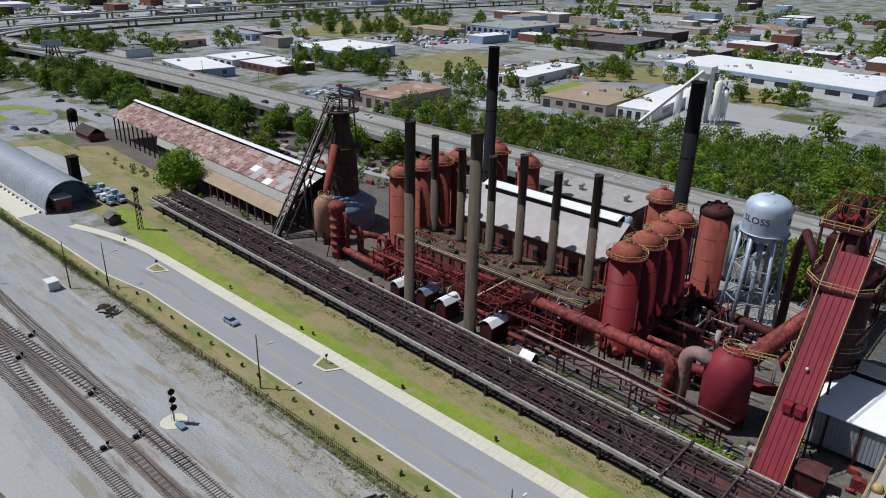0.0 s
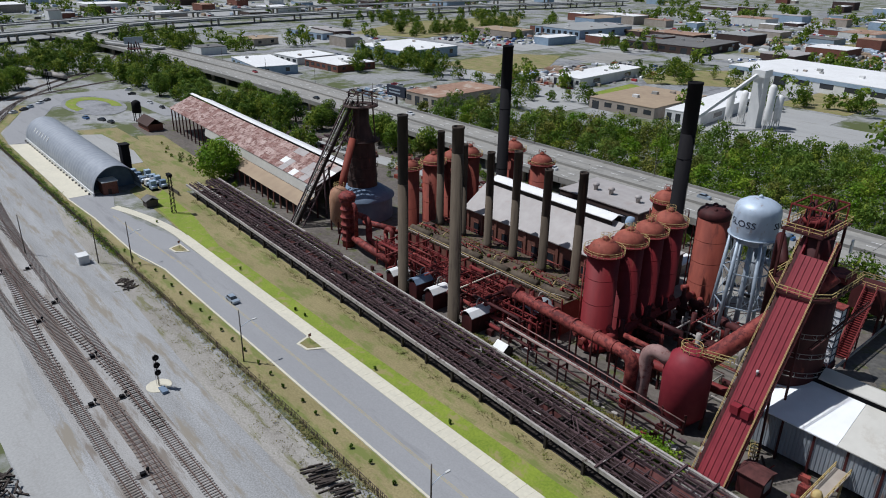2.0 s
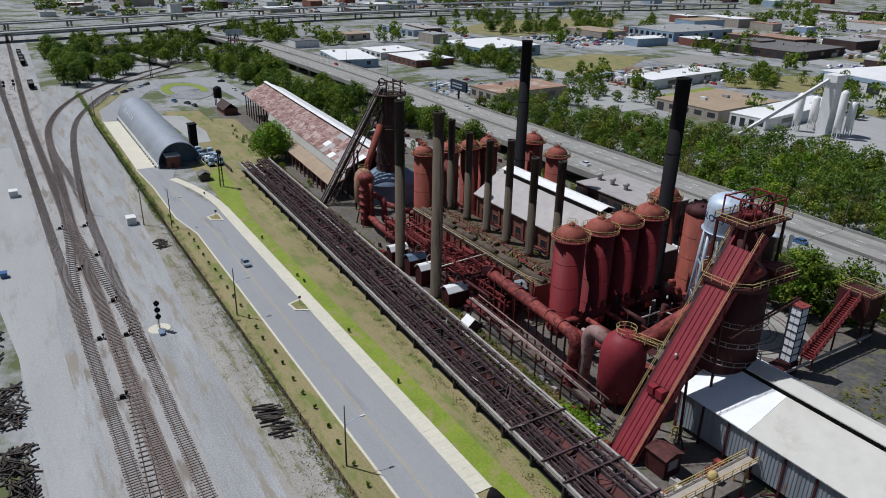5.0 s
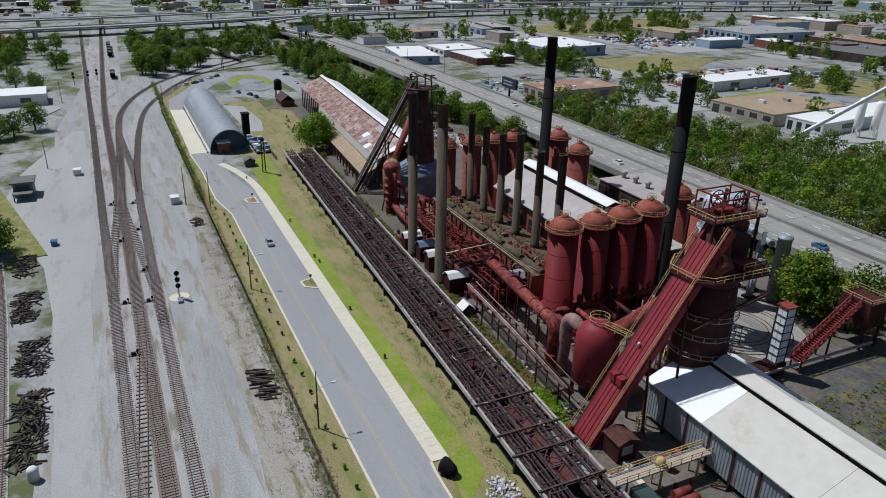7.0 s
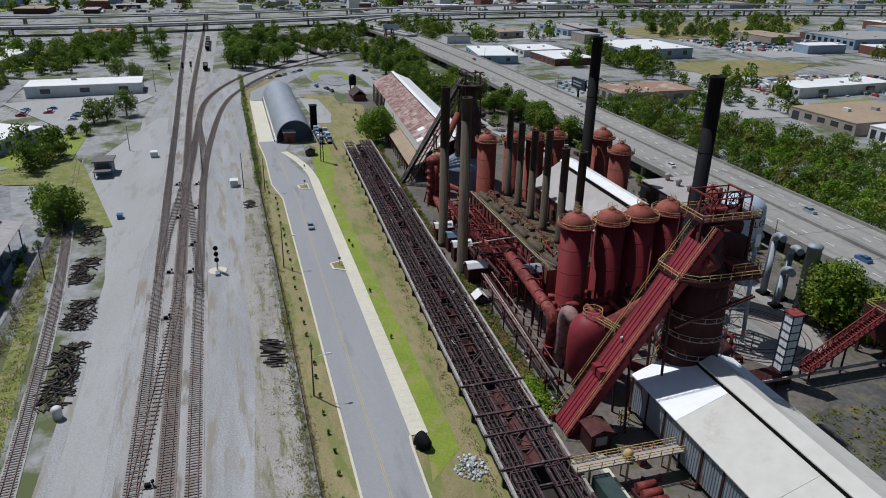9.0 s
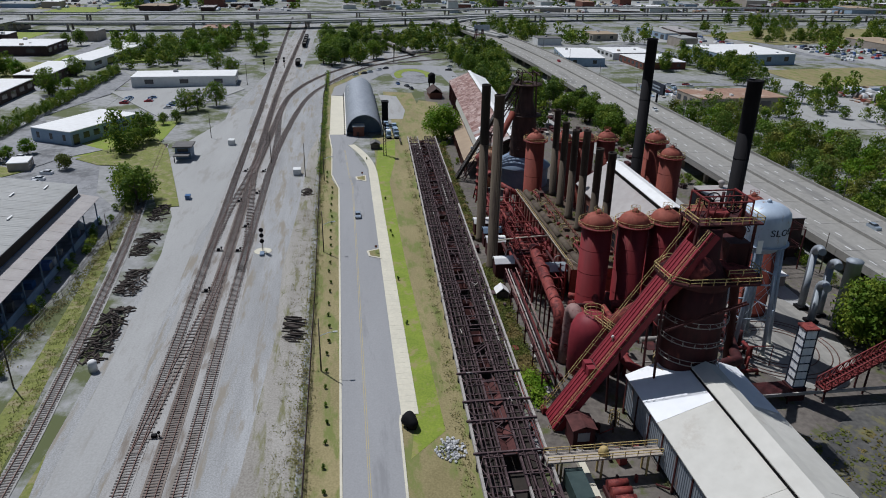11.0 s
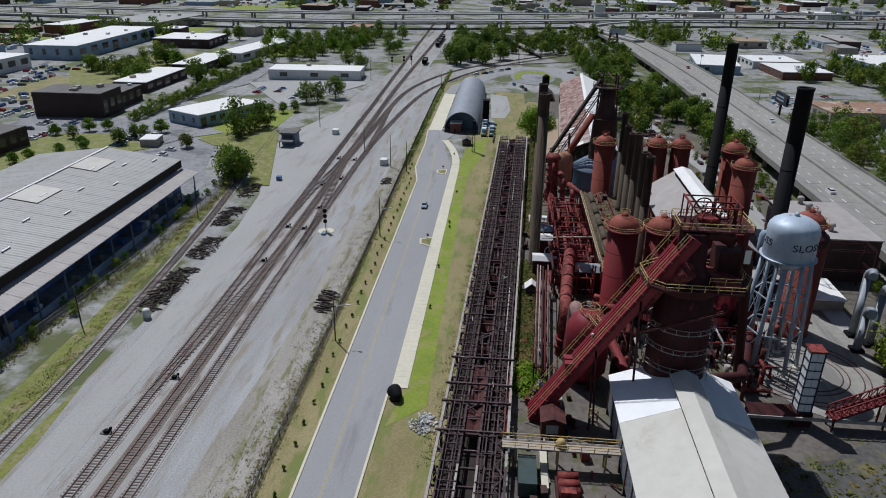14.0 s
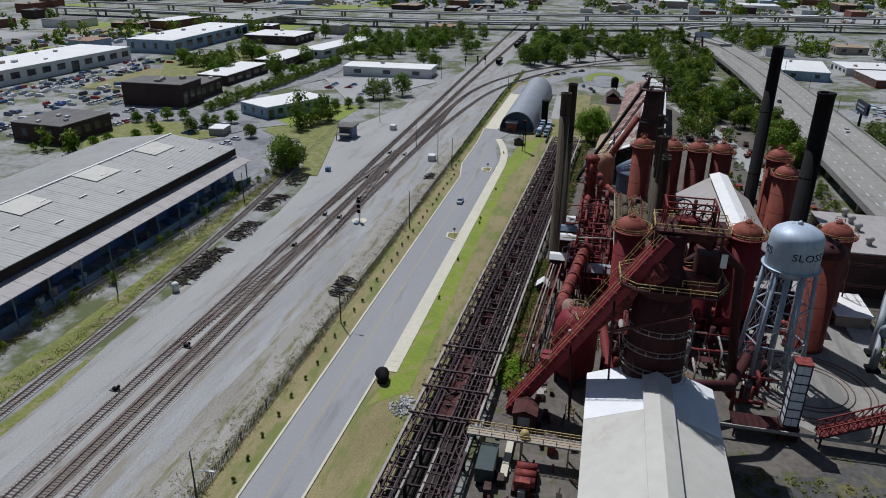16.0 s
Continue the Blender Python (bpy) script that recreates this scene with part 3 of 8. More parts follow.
TOP = 3.9
tre = thing("ore_trestle", (-100, 100, 0), "long dark rusty ore trestle with open stringers, bins and rails", "trestle")
X0, X1, SPANS = 42.0, -222.0, 12
LINES = [(0.12, 0.46, 0.8), (1.3, 0.26, 0.55), (3.1, 0.24, 0.5), (4.3, 0.36, 0.7), (7.4, 0.36, 0.7), (8.6, 0.24, 0.5), (10.2, 0.26, 0.55), (11.35, 0.2, 0.4), (12.1, 0.46, 0.7)]
for off, w, h in LINES:
    for i in range(SPANS):
        xa, xb = X0 + (X1 - X0) * i / SPANS, X0 + (X1 - X0) * (i + 1) / SPANS
        pale = off in (0.12, 12.1) or (xb > -14 and off in (4.3, 7.4))
        j = rnd.uniform(-0.06, 0.06)
        part("stringer", made(beam, (xa - 0.04, trestle_y(xa) + off + j, TOP - h / 2), (xb + 0.04, trestle_y(xb) + off + j, TOP - h / 2), w, h), "bleached" if pale and rnd.random() < (0.45 if off > 12 else 0.95) or rnd.random() < 0.05 else "trestle", tre)
x, k = X0, 0
while x > X1:
    y = trestle_y(x)
    part("cross_beam", made(beam, (x, y + 0.2, TOP - 0.95), (x, y + 12.0, TOP - 0.95), 0.3, 0.4), "trestle", tre)
    if k % 2 == 0:
        for off in (0.45, 4.3, 7.4, 11.8):
            # posts below the deck carry its shade as a near-black colour
            part("post", made(beam, (x, y + off, 0.0), (x, y + off, TOP - 1.15), 0.5), "soot_shade", tre)
        part("brace", made(beam, (x, y + 0.6, 0.5), (x, y + 4.2, TOP - 1.2), 0.2), "soot_shade", tre)
        part("brace", made(beam, (x, y + 11.7, 0.5), (x, y + 7.6, TOP - 1.2), 0.2), "trestle", tre)
    x -= 4.4
    k += 1
# two ladders of ties that carried the ore cars, worn and with gaps
rest = bmesh.new()
TIE_A, TIE_B = (finish("cross_tie", made(box, -0.09, 0.09, 0, ln, -0.09, 0.09), "trestle") for ln in (3.3, 3.1))
x = X0 - 0.7
while x > X1 + 1:
    y = trestle_y(x)
    for off, ln, me in ((1.15, 3.3, TIE_A), (7.25, 3.1, TIE_B)):
        if rnd.random() < (0.3 if x > -40 else 0.2):
            continue
        if x > -140:
            ob = new("cross_tie", me)
            ob.parent = tre
            ob.matrix_parent_inverse = Matrix.Translation(-tre.location)
            ob.matrix_basis = pose(x, y + off + rnd.uniform(-0.15, 0.15), TOP + 0.07, 0, 0, rnd.uniform(-3, 3))
            tagged(ob)
        else:
            j = rnd.uniform(-0.15, 0.15)
            beam(rest, (x, y + off + j, TOP + 0.07), (x + rnd.uniform(-0.1, 0.1), y + off + ln + j, TOP + 0.07), 0.2, 0.2)
    x -= 2.3
part("tie_rest", rest, "trestle", tre, kind="stuff")
for off in (1.95, 3.55, 8.0, 9.6):
    part("rail", made(beam, (X0, trestle_y(X0) + off, TOP + 0.25), (X1, trestle_y(X1) + off, TOP + 0.25), 0.12, 0.18), "trestle", tre)
# zigzag lacing in the side bays and slim struts over the open middle
for side, (p, q) in (("near", (0.3, 1.2)), ("far", (10.3, 11.9))):
    bm = bmesh.new()
    x, k = X0, 0
    while x > X1 + 3:
        a, b = (p, q) if k % 2 else (q, p)
        beam(bm, (x, trestle_y(x) + a, TOP - 0.1), (x - 2.6, trestle_y(x - 2.6) + b, TOP - 0.1), 0.13)
        if k % 2 == 0:
            beam(bm, (x, trestle_y(x) + p, TOP - 0.08), (x, trestle_y(x) + q, TOP - 0.08), 0.15)
        x -= 2.6
        k += 1
    part("lacing", bm, "trestle", tre, kind="stuff")
bm = bmesh.new()
for i in range(60):
    x = rnd.uniform(X1 + 3, X0 - 3)
    if -12 < x:
        continue
    y, d = trestle_y(x), rnd.choice((0.0, 0.0, 1.6, -1.6))
    beam(bm, (x - d, y + 4.3, TOP - 0.15), (x + d, y + 7.4, TOP - 0.15), rnd.uniform(0.1, 0.2))
for i in range(60):
    x = rnd.uniform(X1 + 6, -16)
    y = trestle_y(x) + rnd.uniform(4.7, 7.0)
    beam(bm, (x, y, TOP - 0.25), (x - rnd.uniform(2, 6), y + rnd.uniform(-0.1, 0.1), TOP - 0.25), rnd.uniform(0.12, 0.22))
part("strut_rest", bm, "trestle", tre, kind="stuff")
for mt, count in (("trestle", 50), ("bleached", 14)):      # broken planks and bits lying over the stringers
    bm = bmesh.new()
    for i in range(count):
        x = rnd.uniform(X1 + 3, X0 - 3)
        a, ln = rnd.choice((0.0, 0.1, -0.1, 0.7, -0.7, 1.57)), rnd.uniform(0.4, 1.3)
        d = Vector((math.cos(a), math.sin(a), rnd.uniform(-0.1, 0.1))) * ln
        p = Vector((x, trestle_y(x) + rnd.choice((rnd.uniform(2.4, 3.2), rnd.uniform(8.6, 9.0))), TOP + rnd.uniform(0.2, 0.35)))
        beam(bm, p - d, p + d, rnd.uniform(0.1, 0.26), 0.1)
    part("plank_litter", bm, mt, tre, kind="stuff")
# hopper bins under the open middle; plated over at the stepped bay
for i in range(35):
    x = -40 - 5.2 * i
    y = trestle_y(x)
    if i % 5 in (1, 3):
        continue
    bm = bmesh.new()
    ya, yb = 4.6, 7.1
    v = [bm.verts.new(p) for p in ((x - 2.4, y + ya, 2.7), (x + 2.4, y + ya, 2.7), (x + 2.4, y + yb, 2.7), (x - 2.4, y + yb, 2.7), (x - 0.9, y + ya + 0.7, 0.7), (x + 0.9, y + ya + 0.7, 0.7), (x + 0.9, y + yb - 0.7, 0.7), (x - 0.9, y + yb - 0.7, 0.7))]
    for f in ((0, 1, 5, 4), (1, 2, 6, 5), (2, 3, 7, 6), (3, 0, 4, 7), (4, 5, 6, 7)):
        bm.faces.new([v[q] for q in f])
    part("hopper_bin", bm, "ore_bin", tre)
for x0_, x1_ in ((-33.8, -25.2), (-24.4, -19.4), (-18.6, -10.7)):
    y = trestle_y((x0_ + x1_) / 2)
    for ya, za, yb, zb in ((4.6, 3.3, 5.9, 2.5), (7.2, 3.3, 6.0, 2.5), (11.3, 3.5, 12.0, 3.1)):
        part("hopper_plate", made(lambda b: slab4(b, [Vector((x0_, y + ya, za)), Vector((x1_, y + ya, za)), Vector((x1_, y + yb, zb)), Vector((x0_, y + yb, zb))], 0.1)), "pipe_red" if ya > 11 else "ore_bin", tre)
for x in (-34.2, -24.8, -19.0, -10.3):
    y = trestle_y(x)
    part("gantry", made(beam, (x, y - 0.5, TOP + 0.2), (x, y + 12.4, TOP + 0.2), 0.34), "trestle", tre)
# the deck's shade is put into this floor's near-black colour, for black gaps
sheet("stock_house_floor", [(42, trestle_y(42) + 0.8), (-222, trestle_y(-222) + 0.8), (-222, trestle_y(-222) + 11.2), (42, trestle_y(42) + 11.2)], 0.14, "soot_shade", "dark cinder floor under the ore trestle", "ground")


# ---- stacks ----
def stack(x, y, h, r, shell, cap, label, r_top=None, bands=0, cap_share=0.22, z0=0.0):
    r_top = r_top or r * 0.92
    st = thing("chimney_stack", (x, y, z0), label, "chimney", group="chimney stacks")
    zc = h * (1 - cap_share)
    rc = r + (r_top - r) * (1 - cap_share)
    part("shaft", made(lathe, x, y, [(r * 1.12, z0), (r * 1.12, z0 + 1.2), (r, z0 + 1.3), (rc, zc)], 28), shell, st)
    part("top_section", made(lathe, x, y, [(rc, zc), (r_top, h - 0.5), (r_top * 1.07, h - 0.45), (r_top * 1.07, h), (r_top * 0.86, h), (r_top * 0.82, h - 4)], 28, False), cap, st, "soot-blackened upper shaft with a rim")
    for i in range(bands):
        z = z0 + (h - z0) * (i + 1) / (bands + 1)
        rr = r + (r_top - r) * (z - z0) / (h - z0)
        part("band", made(lathe, x, y, [(rr - 0.02, z), (rr + 0.05, z), (rr + 0.05, z + 0.25), (rr - 0.02, z + 0.25)], 28, False), cap, st)
    lad = bmesh.new()
    for s in (-0.22, 0.22):
        beam(lad, (x + r * 1.16, y + s, z0 + 1), (x + r_top + 0.15, y + s, h - 1), 0.06)
    for i in range(int((h - 4) / 1.2)):
        z = z0 + 2 + 1.2 * i
        rr = r * 1.16 + (r_top + 0.15 - r * 1.16) * (z - z0) / (h - z0)
        beam(lad, (x + rr, y - 0.22, z), (x + rr, y + 0.22, z), 0.05)
    part("ladder", lad, cap, st)
    return st


stack(-132.0, 166.9, 56.5, 1.85, "black_steel", "black_steel", "tall black steel chimney stack behind the power house", 1.6, 2)
stack(-68.3, 164.4, 55.0, 1.8, "black_steel", "black_steel", "tall black steel chimney stack behind the red stoves", 1.72, 2)
stack(-90.6, 110.4, 47.8, 1.45, "brick_stack", "stack_top", "tall brown chimney stack beside the ore trestle", 1.3, 0, 0.12)
stack(-110.8, 111.0, 46.7, 1.35, "brick_stack", "soot_shade", "tall grey-brown chimney stack with a black top", 1.25, 0, 0.36)
for (x, y, h) in ((-127.4, 137.3, 35.9), (-117.2, 136.9, 34.3), (-106.4, 136.4, 34.6), (-96.8, 136.3, 36.9), (-86.8, 136.5, 34.6), (-75.6, 135.5, 36.7)):
    stack(x, y, h, 1.12, "brick_stack", "stack_top", "slender brown boiler stack with a sooty top", 1.0, 0, 0.34, z0=8.0)


# ---- hot blast stoves ----
def stove(x, y, h, r, shell, cap, label, cage=True, flat=False):
    st = thing("hot_blast_stove", (x, y, 0), label, "stove", group="hot blast stoves")
    hb = h - r * 0.95
    part("shell", made(lathe, x, y, [(r * 1.05, 0), (r * 1.05, 0.8), (r, 0.9), (r, hb)], 40), shell, st)
    for i in range(1, 4):
        z = hb * i / 4
        part("seam", made(lathe, x, y, [(r - 0.02, z), (r + 0.015, z), (r + 0.015, z + 0.12), (r - 0.02, z + 0.12)], 40, False), shell, st)
    if flat:
        prof = [(r, hb), (r * 1.03, hb + 0.3), (r * 1.03, hb + 1.2), (r * 0.93, hb + 1.9), (r * 0.6, hb + 2.7), (r * 0.2, hb + 3.0)]
    else:
        prof = [(r * math.cos(a), hb + r * 0.82 * math.sin(a)) for a in [i * math.pi / 20 for i in range(10)]]
    part("dome", made(lathe, x, y, prof, 40), cap, st, "rusty riveted dome")
    tip = prof[-1][1]
    part("manhole", made(lathe, x, y, [(0.75, tip - 0.4), (0.75, tip + 0.35), (0.5, tip + 0.4), (0.45, tip + 0.7)], 16), cap, st)
    if cage:
        bm = bmesh.new()
        lathe(bm, x, y, [(r, hb - 0.2), (r + 0.95, hb - 0.2), (r + 0.95, hb - 0.08), (r, hb - 0.08)], 32, False)
        part("gallery", bm, "frame_red", st)
        bm = bmesh.new()
        ring(bm, x, y, r + 0.9, hb + 1.0, 0.06, 32), ring(bm, x, y, r + 0.9, hb + 0.5, 0.045, 32)
        for i in range(20):
            a = i * math.pi / 10
            beam(bm, (x + (r + 0.9) * math.cos(a), y + (r + 0.9) * math.sin(a), hb - 0.1), (x + (r + 0.9) * math.cos(a), y + (r + 0.9) * math.sin(a), hb + 1.0), 0.07)
        part("railing", bm, "yellow", st, "faded yellow gallery railing")
        bm = bmesh.new()
        ring(bm, x, y, 1.1, tip + 1.2, 0.05, 14), ring(bm, x, y, 1.1, tip + 0.7, 0.04, 14)
        for i in range(7):
            a = i * 2 * math.pi / 7
            beam(bm, (x + 1.1 * math.cos(a), y + 1.1 * math.sin(a), tip - 0.5), (x + 1.1 * math.cos(a), y + 1.1 * math.sin(a), tip + 1.2), 0.06)
        part("top_rail", bm, "yellow" if shell == "stove_red" else "dome_rust", st)
    else:
        for i in range(6):
            a = i * math.pi / 3
            cx, cy = x + r * 0.6 * math.cos(a), y + r * 0.6 * math.sin(a)
            part("hatch", made(lathe, cx, cy, [(0.45, hb + 1.6), (0.45, hb + 2.9), (0.2, hb + 3.0)], 10), cap, st)
    bm = bmesh.new()
    a = radians(200)
    px, py = x + (r + 0.5) * math.cos(a), y + (r + 0.5) * math.sin(a)
    tube(bm, [(px, py, 1), (px, py, hb - 3)], 0.18, 6)
    part("drain_pipe", bm, "pipe_red", st)
    bm = bmesh.new()
    for i in range(3):
        a = radians(-60 - 30 * i)
        tube(bm, [(x + r * 0.8 * math.cos(a), y + r * 0.8 * math.sin(a), 1.8 + i), (x + (r + 1.6) * math.cos(a), y + (r + 1.6) * math.sin(a), 1.8 + i)], 0.75, 12)
    part("valve_stub", bm, "pipe_red", st)
    return st


for y, h in ((128.8, 26.6), (137.6, 26.6), (145.3, 27.0), (153.3, 27.6)):
    stove(-63.2, y, h, 3.5, "stove_red", "dome_rust", "deep red hot blast stove with a rusty dome and yellow gallery")
stove(-78.1, 176.1, 24.2, 3.6, "stove_rust", "dome_rust", "rust-orange hot blast stove behind the red row")
stove(-60.5, 169.0, 26.4, 3.9, "stove_rust", "dark_rust", "rust-brown stove with a flat capped top", cage=False, flat=True)
for y in (133.4, 142.6, 150.3, 157.6):
    stove(-137.0, y, 26.7, 3.05, "stove_rust", "dome_rust", "weathered rust-orange hot blast stove of the far row")
stove(-133.7, 173.4, 26.9, 3.4, "stove_rust", "dome_rust", "rust-orange hot blast stove beside the tall stack")
stove(-121.3, 173.4, 25.2, 3.4, "stove_rust", "dome_rust", "rust-orange hot blast stove beside the highway")


# ---- water tower ----
def water_tower(cx, cy):
    wt = thing("water_tower", (cx, cy, 0), "silver-blue water tower with dark lettering on slim braced legs", "water tower")
    R = 4.9
    part("tank", made(lathe, cx, cy, [(0.6, 22.9), (R * 0.55, 23.3), (R * 0.9, 24.5), (R, 25.6), (R, 31.0), (R * 0.97, 31.9), (R * 0.86, 32.7), (R * 0.6, 33.5), (R * 0.3, 33.9), (0.3, 34.0)], 48), "silver", wt)
    part("walk_ring", made(lathe, cx, cy, [(R, 25.4), (R + 0.55, 25.4), (R + 0.55, 25.55), (R, 25.55)], 48, False), "leg_blue", wt)
    part("finial", made(lathe, cx, cy, [(0.5, 33.9), (0.5, 34.4), (0.15, 34.7)], 12), "silver", wt)
    part("riser", made(lathe, cx, cy, [(0.6, 0), (0.6, 23.2)], 16), "leg_blue", wt)
    legs = []
    for i in range(6):
        a = 2 * math.pi * (i + 0.3) / 6
        top = Vector((cx + 4.6 * math.cos(a), cy + 4.6 * math.sin(a), 25.2))
        foot = Vector((cx + 6.4 * math.cos(a), cy + 6.4 * math.sin(a), 0))
        legs.append((foot, top))
        part("leg", made(tube, [foot, top], 0.42, 12), "leg_blue", wt)
        part("footing", made(lathe, foot.x, foot.y, [(1.0, 0), (1.0, 0.5), (0.7, 0.6)], 10), "concrete", wt)
    for z in (9.0, 17.0):
        for i in range(6):
            (f0, t0), (f1, t1) = legs[i], legs[(i + 1) % 6]
            part("strut", made(beam, f0.lerp(t0, z / 25.2), f1.lerp(t1, z / 25.2), 0.26), "leg_blue", wt)
    for i in range(6):
        (f0, t0), (f1, t1) = legs[i], legs[(i + 1) % 6]
        for za, zb in ((0.4, 9.0), (9.0, 17.0), (17.0, 25.0)):
            part("tie_rod", made(beam, f0.lerp(t0, za / 25.2), f1.lerp(t1, zb / 25.2), 0.08), "leg_blue", wt)
            part("tie_rod", made(beam, f0.lerp(t0, zb / 25.2), f1.lerp(t1, za / 25.2), 0.08), "leg_blue", wt)
    # lettering bent round the tank, three times
    for turn in LETTER_TURNS:
        cu = bpy.data.curves.new("lettering", "FONT")
        cu.body, cu.size, cu.align_x, cu.extrude, cu.resolution_u = "SLOSS", 2.15, "CENTER", 0.04, 3
        tmp = new("lettering", cu)
        dg = bpy.context.evaluated_depsgraph_get()
        me = bpy.data.meshes.new_from_object(tmp.evaluated_get(dg))
        bpy.data.objects.remove(tmp)
        for v in me.vertices:
            a = radians(turn) + v.co.x * 1.12 / (R + 0.05)
            rr = R + 0.03 + v.co.z
            v.co = (cx + rr * math.cos(a), cy + rr * math.sin(a), 28.2 + v.co.y * 0.95)
        me.materials.append(M["lettering"])
        ob = new("lettering", me)
        ob.parent, ob.matrix_parent_inverse = wt, Matrix.Translation(-wt.location)
        tagged(ob, "dark painted capital letters")
    return wt


LETTER_TURNS = (-101, 20, 140)
water_tower(-45.5, 158.6)


# ---- near blast furnace with its inclined skip hoist ----
FX, FY = -23.0, 133.2
fur = thing("blast_furnace", (FX, FY, 0), "dark rust blast furnace with ringed hearth, galleries and a top house", "blast furnace")
part("hearth", made(lathe, FX, FY, [(5.6, 0), (5.6, 8), (5.35, 9), (5.1, 20), (4.7, 29.5)], 40), "dark_rust", fur)
for z in (10.2, 13.8, 17.6, 21.5):
    bm = bmesh.new()
    ring(bm, FX, FY, 5.9, z + 0.9, 0.06, 36), ring(bm, FX, FY, 5.9, z, 0.09, 36)
    for i in range(18):
        a = i * math.pi / 9
        beam(bm, (FX + 5.9 * math.cos(a), FY + 5.9 * math.sin(a), z - 0.2), (FX + 5.9 * math.cos(a), FY + 5.9 * math.sin(a), z + 0.95), 0.08)
        beam(bm, (FX + 5.0 * math.cos(a), FY + 5.0 * math.sin(a), z), (FX + 5.9 * math.cos(a), FY + 5.9 * math.sin(a), z), 0.08)
    part("hoop_rail", bm, "bleached" if z > 11 else "yellow", fur)
OCT = [(-19.5, 125.7), (-17.4, 128.2), (-17.2, 141), (-21, 143), (-26, 142.6), (-28.5, 138), (-28.5, 129), (-25.5, 125.3)]
part("gallery", made(prism, OCT, 29.4, 29.8), "dark_rust", fur)
part("stack_shell", made(lathe, FX, FY, [(4.9, 27.9), (4.9, 29.5), (3.4, 30.8), (2.5, 32.4), (2.2, 38.5)], 32), "dark_rust", fur)
bm = bmesh.new()
rails(bm, [(x, y, 29.8) for x, y in OCT + OCT[:1]], 1.2, 0.06)
part("gallery_rail", bm, "yellow", fur, "faded yellow railing")
part("top_deck", made(box, -28.6, -21.6, 130.2, 142.2, 38.8, 39.1), "dark_rust", fur)
bm = bmesh.new()
c4 = [(-28.6, 130.2, 39.1), (-21.6, 130.2, 39.1), (-21.6, 142.2, 39.1), (-28.6, 142.2, 39.1)]
rails(bm, c4 + c4[:1], 1.2, 0.06)
part("deck_rail", bm, "yellow", fur)
for sx in (-5.5, 5.5):
    for sy in (-5.5, 5.0):
        part("column", made(beam, (FX + sx * 0.55 - 2.1, FY + sy + 2.8, 29.8), (FX + sx * 0.55 - 2.1, FY + sy + 2.8, 38.7), 0.4), "dark_rust", fur)
for sx in (-2.8, 0.5, 3.6):
    for sy in (-4, 4):
        part("head_post", made(beam, (FX + sx - 2.5, FY + sy + 2.5, 39.1), (FX + sx - 2.5, FY + sy + 2.5, 43.2), 0.22), "frame_red", fur)
for sy in (-4, 4):
    part("head_beam", made(beam, (FX - 5.3, FY + sy + 2.5, 43.2), (FX + 1.1, FY + sy + 2.5, 43.2), 0.26), "frame_red", fur)
for sx in (-2.8, 0.5, 3.6):
    part("head_beam", made(beam, (FX + sx - 2.5, FY - 1.5, 43.0), (FX + sx - 2.5, FY + 6.5, 43.0), 0.22), "frame_red", fur)
for i, (sx, sy) in enumerate(((-3.2, 1.5), (-1.0, 4.5))):
    bm = bmesh.new()
    tube(bm, arc((FX + sx, FY + sy, 41.8), 1.5, 0, 360, (0, 1, 0), (0, 0, 1), 20), 0.12, 6, False)
    for k in range(4):
        d = Vector((0, math.cos(k * math.pi / 4), math.sin(k * math.pi / 4))) * 1.5
        beam(bm, Vector((FX + sx, FY + sy, 41.8)) - d, Vector((FX + sx, FY + sy, 41.8)) + d, 0.1)
    part("sheave", bm, "black_steel", fur)
    part("bell_rod", made(tube, [(FX + sx, FY + sy + 1.8, 39.1), (FX + sx, FY + sy + 1.8, 43.4)], 0.3, 8), "dark_rust", fur)
part("receiving_hopper", made(lathe, FX - 2.5, FY + 2.5, [(1.2, 38.9), (2.0, 39.8), (2.0, 40.4)], 16), "frame_red", fur)
part("side_casing", made(box, -28.6, -23.6, 138.0, 142.0, 29.8, 34.6), "dark_rust", fur)
part("gooseneck", made(tube, [(-26.2, 134.5, 38.6)] + arc((-23.6, 137.2, 34.6), 3.4, 150, 20, (0, -1, 0), (0, 0, 1), 8) + [(-22.4, 133.8, 29.9)], 1.0, 14), "dark_rust", fur)
part("plate_deck", made(prism, [(-27, 136.0), (-18.2, 136.6), (-18.2, 140.6), (-21, 141.5)], 29.85, 31.0), "pipe_red", fur)
part("canopy_sheet", made(box, -20.6, -20.4, 141.0, 142.0, 34.0, 36.4), "white_wall", fur)
bm = bmesh.new()
rails(bm, [(-18.2, 135.4, 31.0), (-18.2, 140.6, 31.0), (-21, 141.5, 31.0)], 1.1, 0.05)
part("plate_rail", bm, "yellow", fur)
for i in range(14):
    px_, py_ = -28.2 + 0.45 * i, 131.0 + (i * 37 % 10)
    part("rod", made(tube, [(px_, py_, 39.1), (px_ + 0.3, py_ + 0.5, 40.2 + (i * 13 % 7) * 0.4)], 0.1, 6), "frame_red", fur)
